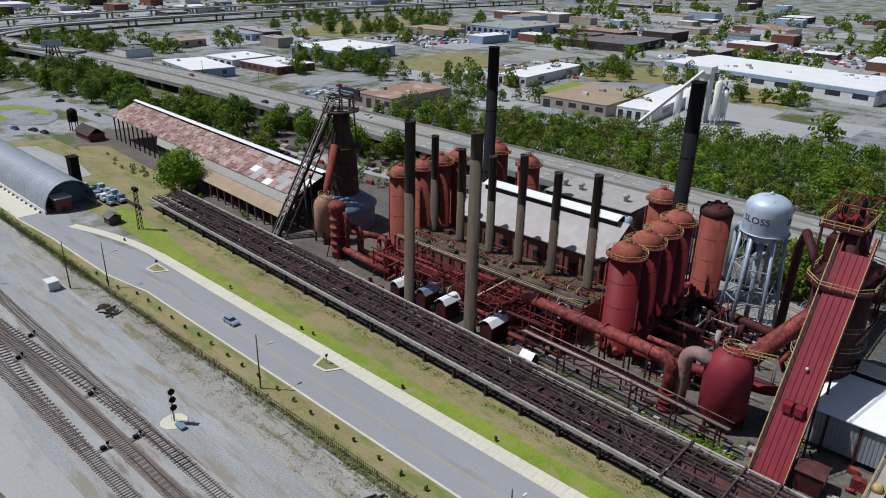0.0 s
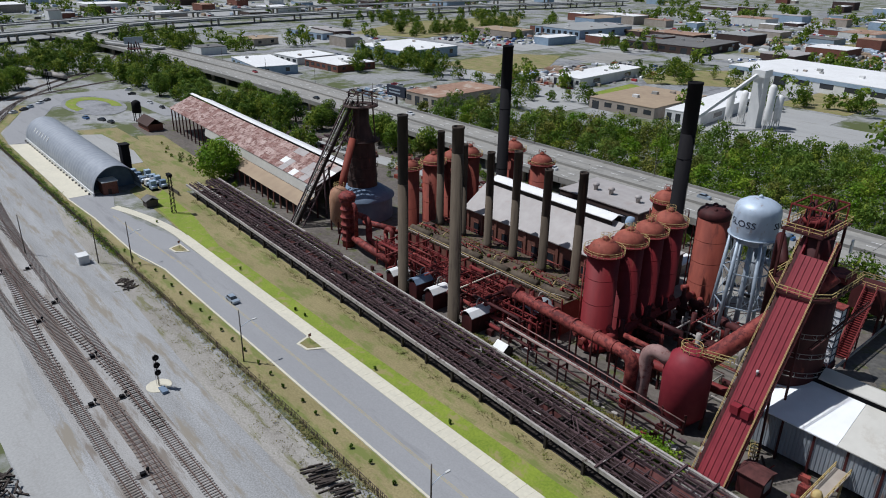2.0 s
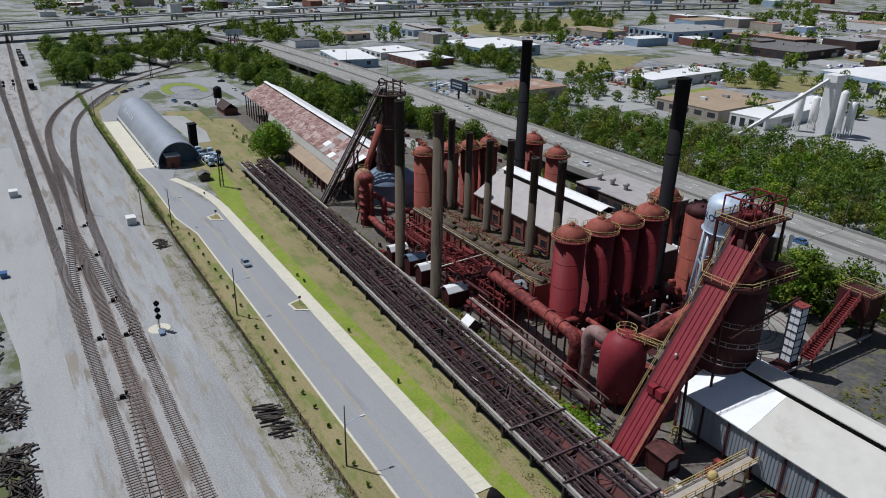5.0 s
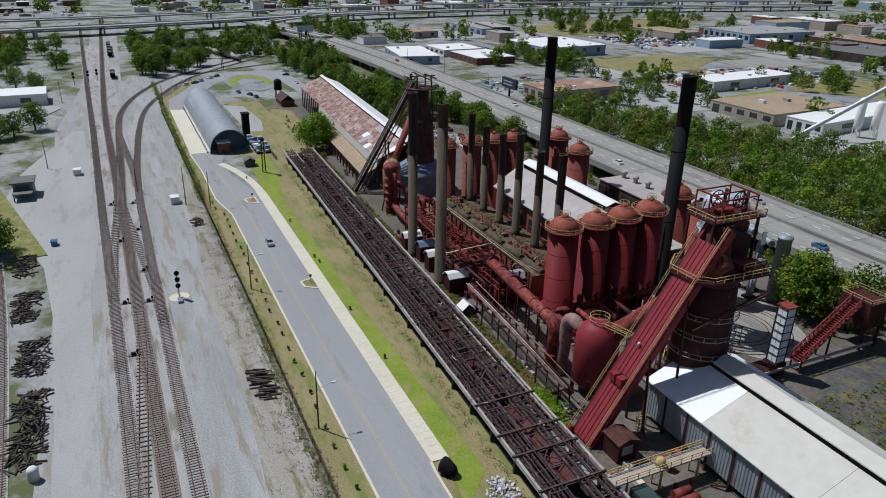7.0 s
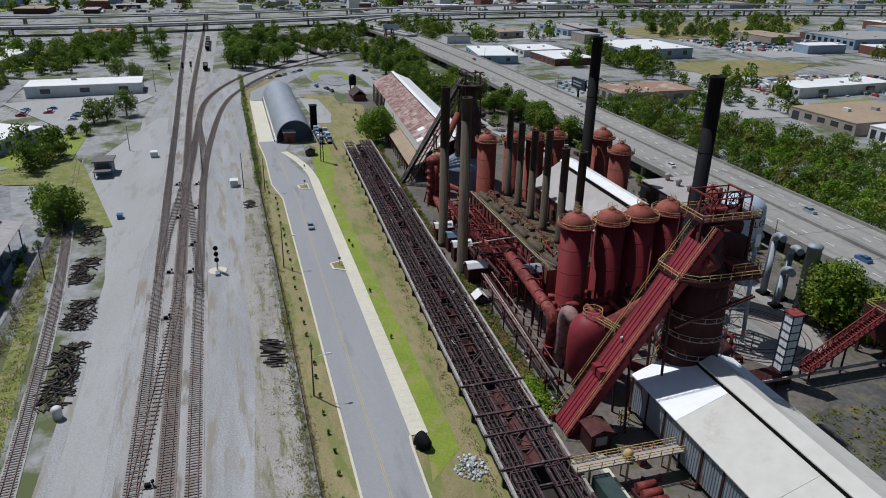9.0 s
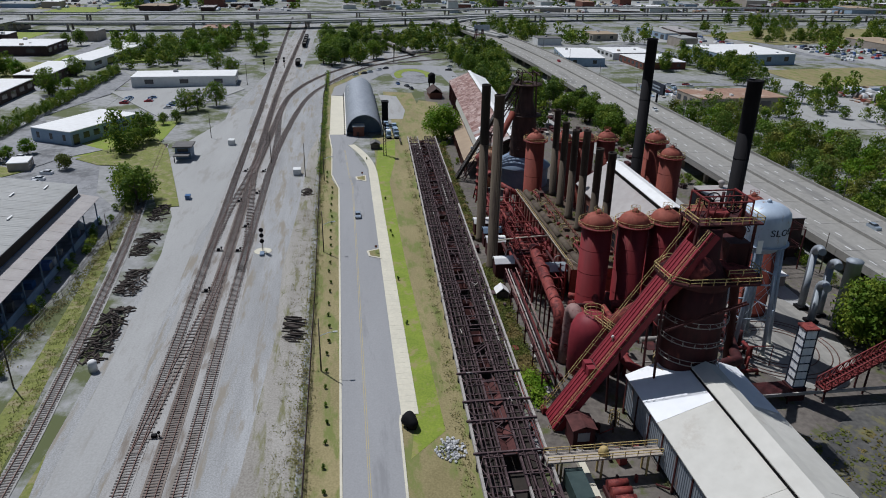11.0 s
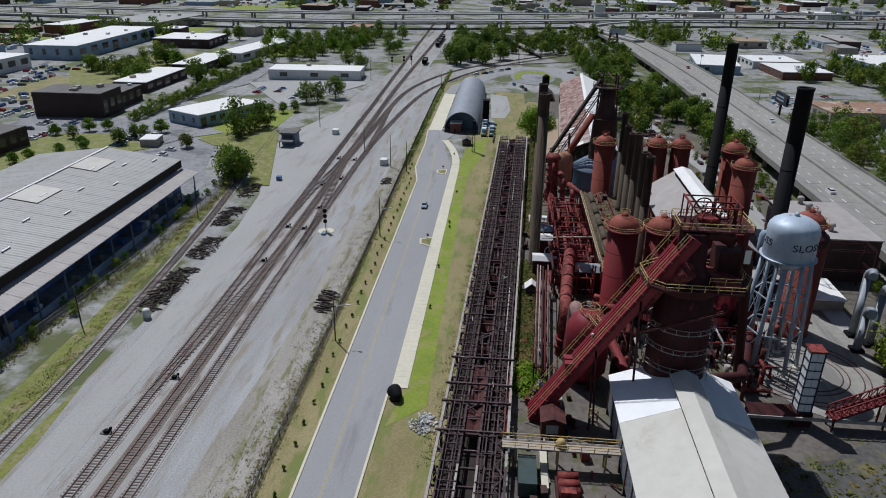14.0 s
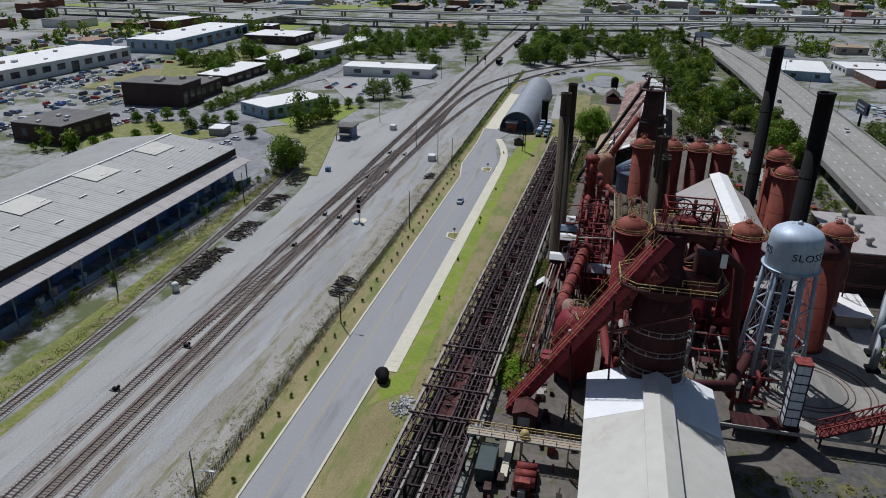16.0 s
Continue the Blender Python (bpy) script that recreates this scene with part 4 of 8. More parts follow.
# external downcomers, stair and side columns
bm = bmesh.new()
for z0, z1, a0 in ((8.5, 12.5, 200), (12.5, 16.5, 185), (16.5, 20.5, 200)):
    p = [(FX + 6.0 * math.cos(radians(a0)), FY + 6.0 * math.sin(radians(a0)), z0), (FX + 6.9 * math.cos(radians(a0)), FY + 6.9 * math.sin(radians(a0)), (z0 + z1) / 2), (FX + 6.0 * math.cos(radians(a0)), FY + 6.0 * math.sin(radians(a0)), z1)]
    tube(bm, p, 0.5, 8)
part("downcomer_bend", bm, "pipe_red", fur)
bm = bmesh.new()
for a, b in (((FX + 5, FY - 8.0, 21.5), (FX + 8.6, FY + 4, 28.0)), ((FX + 5.6, FY - 8.0, 21.5), (FX + 9.2, FY + 4, 28.0))):
    beam(bm, a, b, 0.15, 0.35)
for i in range(22):
    t = i / 22
    p = Vector((FX + 5, FY - 8, 21.5)).lerp(Vector((FX + 8.6, FY + 4, 28)), t)
    beam(bm, p, p + Vector((0.7, 0, 0)), 0.2, 0.05)
part("stair", bm, "dark_rust", fur)
bm = bmesh.new()
tube(bm, [(FX - 6, FY + 3, 30), (FX - 10, FY + 9, 33), (FX - 12, FY + 14, 28), (FX - 13, FY + 17, 0.1)], 0.9, 10)
part("gas_main", bm, "dark_rust", fur)

# skip hoist incline
SK = thing("skip_hoist", (-22, 108, 0), "maroon sheet-metal skip hoist incline with yellow stair rails", "skip hoist")
A, B = Vector((-22.1, 107.5, 0.6)), Vector((-22.1, 131.9, 38.6))
W = 2.35
dirn = (B - A).normalized()
nrm = Vector((1, 0, 0)).cross(dirn)
bm = bmesh.new()
lo = [A + Vector((s * W, 0, 0)) + nrm * q for s, q in ((-1, 0), (1, 0), (1, -1.4), (-1, -1.4))]
C = A.lerp(B, 0.92)
hi = [C + Vector((s * W, 0, 0)) + nrm * q for s, q in ((-1, 0), (1, 0), (1, -1.4), (-1, -1.4))]
v = [bm.verts.new(p) for p in lo + hi]
for f in ((0, 1, 2, 3), (4, 5, 6, 7), (0, 1, 5, 4), (1, 2, 6, 5), (2, 3, 7, 6), (3, 0, 4, 7)):
    bm.faces.new([v[i] for i in f])
part("cover_deck", bm, "maroon", SK)
for s in (-1.45, -0.55, 0.55, 1.45):
    part("deck_rib", made(beam, A + Vector((s, 0, 0)) + nrm * 0.06, C + Vector((s, 0, 0)) + nrm * 0.06, 0.16, 0.14), "maroon", SK)
for s in (-W, W):
    part("girder", made(beam, A + Vector((s, 0, 0)) - nrm * 0.9, B + Vector((s, 0, 0)) - nrm * 0.9, 0.35, 1.9), "maroon", SK)
for i in range(9):
    p = A.lerp(B, (i + 0.5) / 9)
    part("cross_girder", made(beam, p + Vector((-W, 0, 0)) - nrm * 1.7, p + Vector((W, 0, 0)) - nrm * 1.7, 0.3), "dark_rust", SK)
for s, q in ((-W - 0.6, -1), (W + 0.35, 1)):
    bm = bmesh.new()
    a, b = A + Vector((s, 0, 0)), B + Vector((s, 0, 0))
    beam(bm, a - nrm * 0.4, b - nrm * 0.4, 0.6 if s < 0 else 0.2, 0.12)
    part("stair_tread", bm, "dark_rust", SK)
    bm = bmesh.new()
    for off in (-0.2,) if s < 0 else (0,):
        for hgt in (0.7, 1.2):
            beam(bm, a + Vector((off, 0, 0)) + nrm * hgt, b + Vector((off, 0, 0)) + nrm * hgt, 0.075)
        for i in range(26):
            p = a.lerp(b, i / 25) + Vector((off, 0, 0))
            beam(bm, p - nrm * 0.4, p + nrm * 1.2, 0.06)
    part("stair_rail", bm, "yellow", SK, "faded yellow handrail")
mid = A.lerp(B, 0.27)
for s in (-0.95, 0.95):
    car = part("skip_car", made(box, mid.x + s - 0.7, mid.x + s + 0.7, mid.y - 0.7, mid.y + 0.9, mid.z + 0.2, mid.z + 1.7), "maroon", SK)
part("skip_bail", made(beam, mid + Vector((-1.8, 0.9, 1.6)), mid + Vector((1.8, 0.9, 1.6)), 0.25), "dark_rust", SK)
part("lamp", made(lathe, -22.4, 118.0, [(0.12, 17.0), (0.12, 17.6), (0.3, 17.7), (0.2, 18.1)], 8), "lamp_glass", SK)
for t in (0.45, 0.72):
    p = A.lerp(B, t)
    for s in (-W, W):
        part("trestle_leg", made(beam, (p.x + s, p.y + 1.0, 0), (p.x + s, p.y, p.z - 1.5), 0.35), "dark_rust", SK)

# dust catcher with its pipes
dc = thing("dust_catcher", (-35, 119, 0), "domed maroon dust catcher vessel with a yellow top cage", "dust catcher")
part("vessel", made(lathe, -35, 119, [(2.0, 0), (4.3, 3.0), (4.4, 10.5), (4.2, 12.6), (3.4, 14.4), (2.2, 15.4), (1.0, 15.8)], 40), "maroon", dc)
bm = bmesh.new()
for z in (16.2, 17.0):
    ring(bm, -35, 119, 1.9, z, 0.07, 18)
for i in range(10):
    a = i * math.pi / 5
    beam(bm, (-35 + 1.9 * math.cos(a), 119 + 1.9 * math.sin(a), 15.0), (-35 + 1.9 * math.cos(a), 119 + 1.9 * math.sin(a), 17.0), 0.07)
rails(bm, [(-33, 120, 15.2), (-28, 121.5, 15.2)], 1.1, 0.06), rails(bm, [(-33, 118.5, 15.2), (-28, 120.0, 15.2)], 1.1, 0.06)
part("cage", bm, "yellow", dc)
bm = bmesh.new()
tube(bm, [(-34, 120.5, 12.5), (-31.5, 122.5, 15.5), (-24.5, 127.5, 25), (-19, 132, 33)], [1.9, 1.75, 1.55, 1.5], 18)
part("downcomer", bm, "pipe_red", dc)
bm = bmesh.new()
tube(bm, [(-37.5, 118, 12)] + arc((-40.2, 117, 11.2), 2.4, 60, 180, (1, 0, 0), (0, 0, 1), 8) + [(-42.6, 116.6, 3.5), (-42.6, 116.5, 0.2)], 1.35, 16)
part("gas_outlet", bm, "pink_grey", dc, "weathered pinkish gas pipe bend")
for i in range(3):
    a = radians(-110 + 60 * i)
    part("foot_post", made(beam, (-35 + 4.0 * math.cos(a), 119 + 4.0 * math.sin(a), 0), (-35 + 4.2 * math.cos(a), 119 + 4.2 * math.sin(a), 4.5), 0.5), "dark_rust", dc)

gm = thing("gas_main", (-58, 115, 0), "large rust-pink gas main pipe on steel trestles with a down bend", "pipe")
path = [(-82, 119.5, 9.6), (-75, 118.3, 10.4), (-49, 115.6, 11.2)] + [Vector(p) for p in arc((-46.8, 115.4, 8.8), 2.4, 90, 0, (1, 0, 0), (0, 0, 1), 7)] + [(-44.4, 115.3, 0.2)]
part("pipe", made(tube, path, 1.3, 20), "pipe_red", gm)
for i, x in enumerate((-78, -72, -66, -60, -54, -49)):
    y = 115.4 + 0.12 * (-47 - x)
    part("flange", made(tube, [(x, y, 10.6 + 0.02 * (x + 78)), (x + 0.35, y - 0.03, 10.6 + 0.02 * (x + 78))], 1.48, 20), "pipe_red", gm)
    for s in (-1.2, 1.2):
        part("support", made(beam, (x, y + s, 0), (x, y + s, 10), 0.3), "dark_rust", gm)
bm = bmesh.new()
lathe(bm, -44.4, 115.3, [(1.75, 4.0), (1.75, 4.3)], 20), lathe(bm, -44.4, 115.3, [(1.75, 2.2), (1.75, 2.5)], 20), lathe(bm, -44.4, 115.3, [(1.6, 0), (1.6, 1.0)], 20)
part("valve_seat", bm, "frame_red", gm)

# long low run of small pipes and walkway in front of the gas main
pr = thing("pipe_rack", (-60, 109.5, 0), "rack of narrow rusty and whitish service pipes", "pipe rack")
for i, (dy, z, r, mt) in enumerate(((0, 6.8, 0.18, "pink_grey"), (0.7, 6.6, 0.16, "bleached"), (1.4, 6.4, 0.22, "dark_rust"), (2.1, 5.2, 0.26, "frame_red"), (0.4, 4.6, 0.2, "dark_rust"), (2.6, 6.9, 0.13, "pink_grey"))):
    part("pipe", made(tube, [(-76, 110.8 + dy, z), (-52, 109.6 + dy, z), (-30, 108.6 + dy, z - 0.6)], r, 8), mt, pr)
for i in range(6):
    x = -75 + 8.6 * i
    y = 110.6 - 0.045 * (x + 75)
    part("bent", made(beam, (x, y - 0.3, 4.2), (x, y + 3.2, 4.2), 0.25), "dark_rust", pr)
    for s in (0, 2.8):
        part("post", made(beam, (x, y + s, 0), (x, y + s, 6.2), 0.25), "dark_rust", pr)

# gas mains of the stoves
for y, z, r, lab in ((124.2, 4.6, 1.0, "rusty hot blast main along the red stoves"), (158.5, 4.0, 1.1, "rusty gas main behind the red stoves")):
    hm = thing("hot_blast_main", (-50, y, 0), lab, "pipe")
    if y < 130:
        part("pipe", made(tube, [(-58.5, 160, z), (-58.5, 126, z), (-56, 124.2, z), (-30, 126, z + 1.5), (-22, 130, z + 2)], r, 14), "frame_red", hm)
        for yy in (128.8, 137.6, 145.3, 153.3):
            part("branch", made(tube, [(-58.5, yy, z), (-61, yy, z + 2.5)], 0.8, 10), "pipe_red", hm)
            part("valve", made(lathe, -57.8, yy + 2.2, [(0.9, 0), (1.2, 2.5), (1.2, 5.2), (0.5, 6.4), (0.5, 8.2)], 12), "dark_rust", hm)
        for x in (-52, -44, -36):
            part("support", made(beam, (x, 125, 0), (x, 125, z), 0.4), "dark_rust", hm)
    else:
        part("pipe", made(tube, [(-57, y, z), (-48, y - 3, z), (-30, y - 10, z + 2), (-25, y - 20.5, z + 4)], r, 14), "dark_rust", hm)
        for p in ((-48, y - 3), (-34, y - 6.8)):
            part("support", made(beam, (*p, 0), (*p, z), 0.5), "dark_rust", hm)


def gable(bm, x0, x1, y0, y1, ze, zr, over=0.5, t=0.25, yr=None):
    """A pitched roof with its ridge along x."""
    yr = (y0 + y1) / 2 if yr is None else yr
    for ya in (y0, y1):
        sgn = -1 if ya < yr else 1
        sl = (zr - ze) / abs(yr - ya)
        e = (ya + sgn * over, ze - sl * over)
        prof = [(e[0], e[1]), (yr, zr), (yr, zr - t), (e[0], e[1] - t)]
        a = [bm.verts.new((x0 - over, *p)) for p in prof]
        b = [bm.verts.new((x1 + over, *p)) for p in prof]
        for i in range(4):
            bm.faces.new((a[i], a[(i + 1) % 4], b[(i + 1) % 4], b[i]))
        bm.faces.new(a), bm.faces.new(b[::-1])


def gable_wall(bm, x, y0, y1, ze, zr, t=0.4):
    o = [(y0, 0), (y1, 0), (y1, ze), ((y0 + y1) / 2, zr), (y0, ze)]
    a, b = [bm.verts.new((x, *p)) for p in o], [bm.verts.new((x + t, *p)) for p in o]
    for i in range(5):
        bm.faces.new((a[i], a[(i + 1) % 5], b[(i + 1) % 5], b[i]))
    bm.faces.new(a), bm.faces.new(b)


# ---- near casting shed with the white roof ----
cs = thing("casting_shed", (10, 133, 0), "long casting shed with a pale cream metal roof and ridge monitor", "shed")
CX0, CX1, CY0, CY1, CE, CR = -23.5, 60, 122.5, 143.6, 8.8, 13.2
for i in range(4):
    xa = (-23.5, -9.0, 12.0, 36.0)[i]
    xb = (-9.0, 12.0, 36.0, 60.0)[i]
    bm = bmesh.new()
    for sgn, ya in ((-1, CY0), (1, CY1)):
        yr = 133.0
        e = (ya + sgn * 0.6, CE)
        q = [bm.verts.new(p) for p in ((xa, e[0], CE), (xb - 0.06, e[0], CE), (xb - 0.06, yr, CR), (xa, yr, CR), (xa, e[0], CE - 0.2), (xb - 0.06, e[0], CE - 0.2), (xb - 0.06, yr, CR - 0.2), (xa, yr, CR - 0.2))]
        for f in ((0, 1, 2, 3), (7, 6, 5, 4), (0, 1, 5, 4), (1, 2, 6, 5), (2, 3, 7, 6), (3, 0, 4, 7)):
            bm.faces.new([q[k] for k in f])
    part("roof_panel", bm, "cream_roof" if i else "bright_roof", cs)
bm = bmesh.new()
gable(bm, -16.8, CX1, 131.4, 135.6, 14.0, 15.0, 0.3, 0.2)
part("ridge_monitor_roof", bm, "cream_roof", cs)
bm = bmesh.new()
box(bm, -18.5, CX1, 131.5, 131.7, 12.0, 14.0), box(bm, -18.5, CX1, 135.3, 135.5, 12.0, 14.0), box(bm, -18.5, -18.3, 131.7, 135.3, 12.0, 14.2)
part("ridge_monitor_wall", bm, "black_steel", cs)
for y in (CY0, CY1 - 0.2):
    x = CX0
    while x < CX1 - 1:
        bm = bmesh.new()
        front = []
        for k in range(8):
            xk = x + k * 0.65
            front += [(xk, y), (xk + 0.4, y), (xk + 0.46, y + 0.08), (xk + 0.6, y + 0.08)]
        prism(bm, front + [(px_, 2 * y + 0.2 - py_ + 0.02) for px_, py_ in front[::-1]], 1.6, CE - 0.1)
        part("wall_panel", bm, "corrugated", cs)
        part("wall_post", made(box, x - 0.2, x + 0.2, y - 0.12, y + 0.32, 0, CE - 0.2), "dark_rust", cs)
        x += 5.4
part("floor_slab", made(box, CX0, CX1, CY0 + 0.3, CY1 - 0.3, 0, 0.3), "earth", cs)

# ---- power house ----
ph = thing("power_house", (-100, 155, 0), "brick power house with arched windows and a pale tin roof", "power house")
PX0, PX1, PY0, PY1, PE, PR = -124.0, -77.0, 145.0, 164.5, 13.0, 19.6
part("wall", made(box, PX0, PX1, PY0, PY0 + 0.5, 0, PE), "brick_wall", ph)
part("wall", made(box, PX0, PX1, PY1 - 0.5, PY1, 0, PE), "brick_wall", ph)
for x in (PX0, PX1 - 0.4):
    part("gable", made(gable_wall, x, PY0, PY1, PE, PR - 0.3), "brick_wall", ph)
part("roof", made(gable, PX0, PX1, PY0, PY1, PE + 0.2, PR, 0.8), "pale_roof", ph, "pale weathered metal sheet roof")
bm = bmesh.new()
box(bm, PX0 + 2, PX1 - 2, 153.2, 153.4, PR - 1.5, PR + 0.7), box(bm, PX0 + 2, PX1 - 2, 157.0, 157.2, PR - 1.5, PR + 0.7)
part("monitor_wall", bm, "soot_shade", ph)
part("monitor_roof", made(gable, PX0 + 2, PX1 - 2, 153.0, 157.4, PR + 0.75, PR + 1.5, 0.4, 0.2), "white_roof", ph)
for i in range(8):
    x = PX0 + 3.2 + 5.7 * i
    w = part("window", made(box, x, x + 2.2, PY0 - 0.05, PY0 + 0.1, 2.5, 9.0), "glass", ph)
    bm = bmesh.new()
    for a in (x - 0.15, x + 2.2):
        box(bm, a, a + 0.15, PY0 - 0.14, PY0 + 0.02, 2.4, 9.0)
    for z in (2.3, 4.6, 6.8, 9.0):
        box(bm, x - 0.15, x + 2.35, PY0 - 0.12, PY0 + 0.02, z, z + 0.14)
    part("frame", bm, "brick_wall", w)
for i in range(9):
    x = PX0 + 0.3 + 5.7 * i
    part("pilaster", made(box, x, x + 0.9, PY0 - 0.3, PY0, 0, PE - 0.6), "brick_wall", ph)

# brick house by the highway, with roof vents
sb = thing("pump_house", (-104, 188, 0), "dark flat-roofed brick pump house with roof vents", "building")
part("wall", made(box, -120, -90, 182, 201, 0, 12.0), "dark_brick", sb)
part("roof", made(box, -120.3, -89.7, 181.7, 201.3, 12.0, 12.3), "pale_roof", sb)
for x in (-118, -112, -106, -96):
    part("vent", made(lathe, x, 190, [(0.7, 12.3), (0.7, 13.6), (1.1, 13.7), (1.0, 14.3), (0.3, 14.7)], 14), "pale_roof", sb)
for x in (-119, -113, -107, -101, -95):
    part("window", made(box, x - 1.4, x + 1.4, 181.9, 182.02, 6.0, 10.4), "glass", sb)
bm = bmesh.new()
for a in ((-88, 182), (-82, 182), (-88, 196), (-82, 196)):
    beam(bm, (*a, 0), (*a, 12), 0.3)
for z in (6, 11.5):
    rails(bm, [(-88, 182, z), (-82, 182, z), (-82, 196, z), (-88, 196, z), (-88, 182, z)], 1.0, 0.05)
part("steel_frame", bm, "dark_rust", sb)
lh = thing("low_house", (-80, 162, 0), "low pale-roofed store between the stoves and the power house", "building")
part("wall", made(box, -75.5, -68.8, 157.4, 172.5, 0, 9.2), "dark_brick", lh)
part("roof", made(box, -75.8, -68.5, 157.1, 172.8, 9.2, 9.5), "pale_roof", lh)
for y in (160, 164.5, 169):
    part("vent", made(lathe, -72, y, [(0.5, 9.5), (0.5, 10.4), (0.9, 10.5), (0.2, 11.1)], 12), "pale_roof", lh)

# ---- boiler row under the slender stacks ----
br = thing("boiler_row", (-100, 132, 0), "long row of brick boiler settings with weeds and pipes on top", "boiler")
for i in range(6):
    xa = -131 + 10.1 * i
    part("setting", made(box, xa, xa + 9.6, 126.5, 140.5, 0, 8.0), "brick_wall", br)
    for k in range(3):
        part("furnace_door", made(box, xa + 1 + 3 * k, xa + 2.8 + 3 * k, 126.36, 126.5, 1, 4), "black_steel", br)
    part("cap", made(box, xa - 0.1, xa + 9.7, 126.4, 140.6, 8.0, 8.15), "moss", br)
    part("drum", made(tube, [(xa + 0.5, 129.5, 8.2), (xa + 9.1, 129.5, 8.2)], 0.9, 14), "brick_stack", br)
    for k in range(2):
        part("hoop", made(tube, arc((xa + 2 + 2.6 * k, 132.5, 8.2), 1.2, 0, 180, (0, 1, 0), (0, 0, 1), 8), 0.12, 6), "yellow", br)
    for k in range(4):
        part("buckstay", made(box, xa + 0.3 + 3 * k, xa + 0.6 + 3 * k, 126.2, 126.48, 0, 8.1), "frame_red", br)
part("edge_pipe", made(tube, [(-131, 126.2, 9.0), (-76, 126.2, 9.0), (-74.5, 127.5, 9.0), (-71, 128.5, 9.0)], 0.13, 8), "tan_wall", br, "long pale tan pipe")
part("edge_pipe", made(tube, [(-131, 127.6, 8.6), (-80, 127.6, 8.6)], 0.3, 8), "brick_stack", br)


# ---- tangle of pipework, columns and ladders in front of the boilers ----
rr = random.Random(21)
tg = thing("pipework", (-100, 119, 0), "dense tangle of red rusty pipes, columns, rails and ladders", "pipework")
for i in range(15):
    x = -130 + 4.3 * i
    for y in (116.5, 124.5):
        part("column", made(beam, (x, y, 0), (x, y, 8.5 + rr.uniform(-1.5, 2.5)), 0.32), "frame_red", tg)
    part("girder", made(beam, (x, 116.5, 6.6), (x, 124.5, 6.6), 0.3), "frame_red", tg)
    part("girder", made(beam, (x, 116.5, 3.4), (x, 124.5, 3.4), 0.25), "dark_rust", tg)
for y, z in ((116.5, 6.6), (124.5, 6.6), (116.5, 8.2), (124.5, 3.4), (120.5, 5.0)):
    part("long_girder", made(beam, (-131, y, z), (-70, y, z), 0.26), "frame_red", tg)
for i in range(110):
    x, y = rr.uniform(-131, -72), rr.uniform(114.5, 125.5)
    ln = rr.uniform(4, 16)
    z = rr.uniform(1.5, 8.2)
    r = rr.choice((0.12, 0.16, 0.22, 0.35, 0.5))
    k = rr.random()
    if k < 0.6:
        pts = [(x, y, z), (min(x + ln, -70), y, z)]
        if rr.random() < 0.6:
            pts += [(min(x + ln, -70) + 0.6, y, z - 0.6), (min(x + ln, -70) + 0.6, y, max(0.1, z - 4))]
    elif k < 0.85:
        pts = [(x, 115, z), (x, min(115 + ln, 126), z), (x, min(115 + ln, 126), max(0.1, z - 3))]
    else:
        pts = [(x, y, 0.1), (x, y, z + 2.5)]
    part("pipe", made(tube, pts, r, 8), rr.choice(("pipe_red", "pipe_red", "frame_red", "dark_rust")), tg)
for i in range(9):
    x, y = -129 + 6.4 * i + rr.uniform(-1, 1), rr.uniform(117.5, 123)
    part("valve_body", made(lathe, x, y, [(0.7, 0.2), (1.2, 0.9), (1.3, 3.0), (0.9, 4.2), (0.3, 4.4), (0.3, 6)], 14), rr.choice(("pipe_red", "frame_red")), tg)
for x in (-120, -104, -93):
    part("cross_pipe", made(tube, [(x, 112.5, 7.4), (x + 1.2, 118, 8.4), (x + 2.0, 126, 9.2)], 0.2, 8), "concrete" if x > -100 else "pipe_red", tg)

# clutter of pipes and frames round the red stoves
sc = thing("stove_pipework", (-48, 140, 0), "dark clutter of rusty pipes, valves and frames round the stoves", "pipework")
for i in range(95):
    x, y = rr.uniform(-59, -31), rr.uniform(122.5, 158)
    if (x > -40 and y < 125) or (x > -33 and y > 128):
        continue
    ln, z, r = rr.uniform(2, 9), rr.uniform(0.6, 6.5), rr.choice((0.1, 0.15, 0.25, 0.4, 0.6))
    k = rr.random()
    pts = [(x, y, z), (min(x + ln, -31), y, z), (min(x + ln, -31), y, 0.1)] if k < 0.4 else [(x, y, z), (x, min(y + ln, 160), z), (x, min(y + ln, 160), 0.1)] if k < 0.75 else [(x, y, 0.1), (x, y, z + 1.5)]
    part("pipe", made(tube, pts, r, 8), rr.choice(("dark_rust", "frame_red", "pipe_red", "dark_rust", "bleached")), sc)
for i in range(7):
    x, y = -56 + 3.2 * i, 126.5 + (i % 3) * 1.2
    part("valve_body", made(lathe, x, y, [(0.5, 0.1), (0.9, 0.8), (1.0, 2.4), (0.6, 3.4), (0.25, 3.6), (0.25, 4.8)], 12), "dark_rust", sc)
for i in range(10):
    x, y = rr.uniform(-58, -44), rr.uniform(126, 156)
    part("platform", made(box, x, x + rr.uniform(1.5, 4), y, y + rr.uniform(1.5, 3.5), 2.6, 2.75), "dark_rust", sc)
    part("platform_leg", made(beam, (x + 0.1, y + 0.1, 0), (x + 0.1, y + 0.1, 2.6), 0.2), "dark_rust", sc)
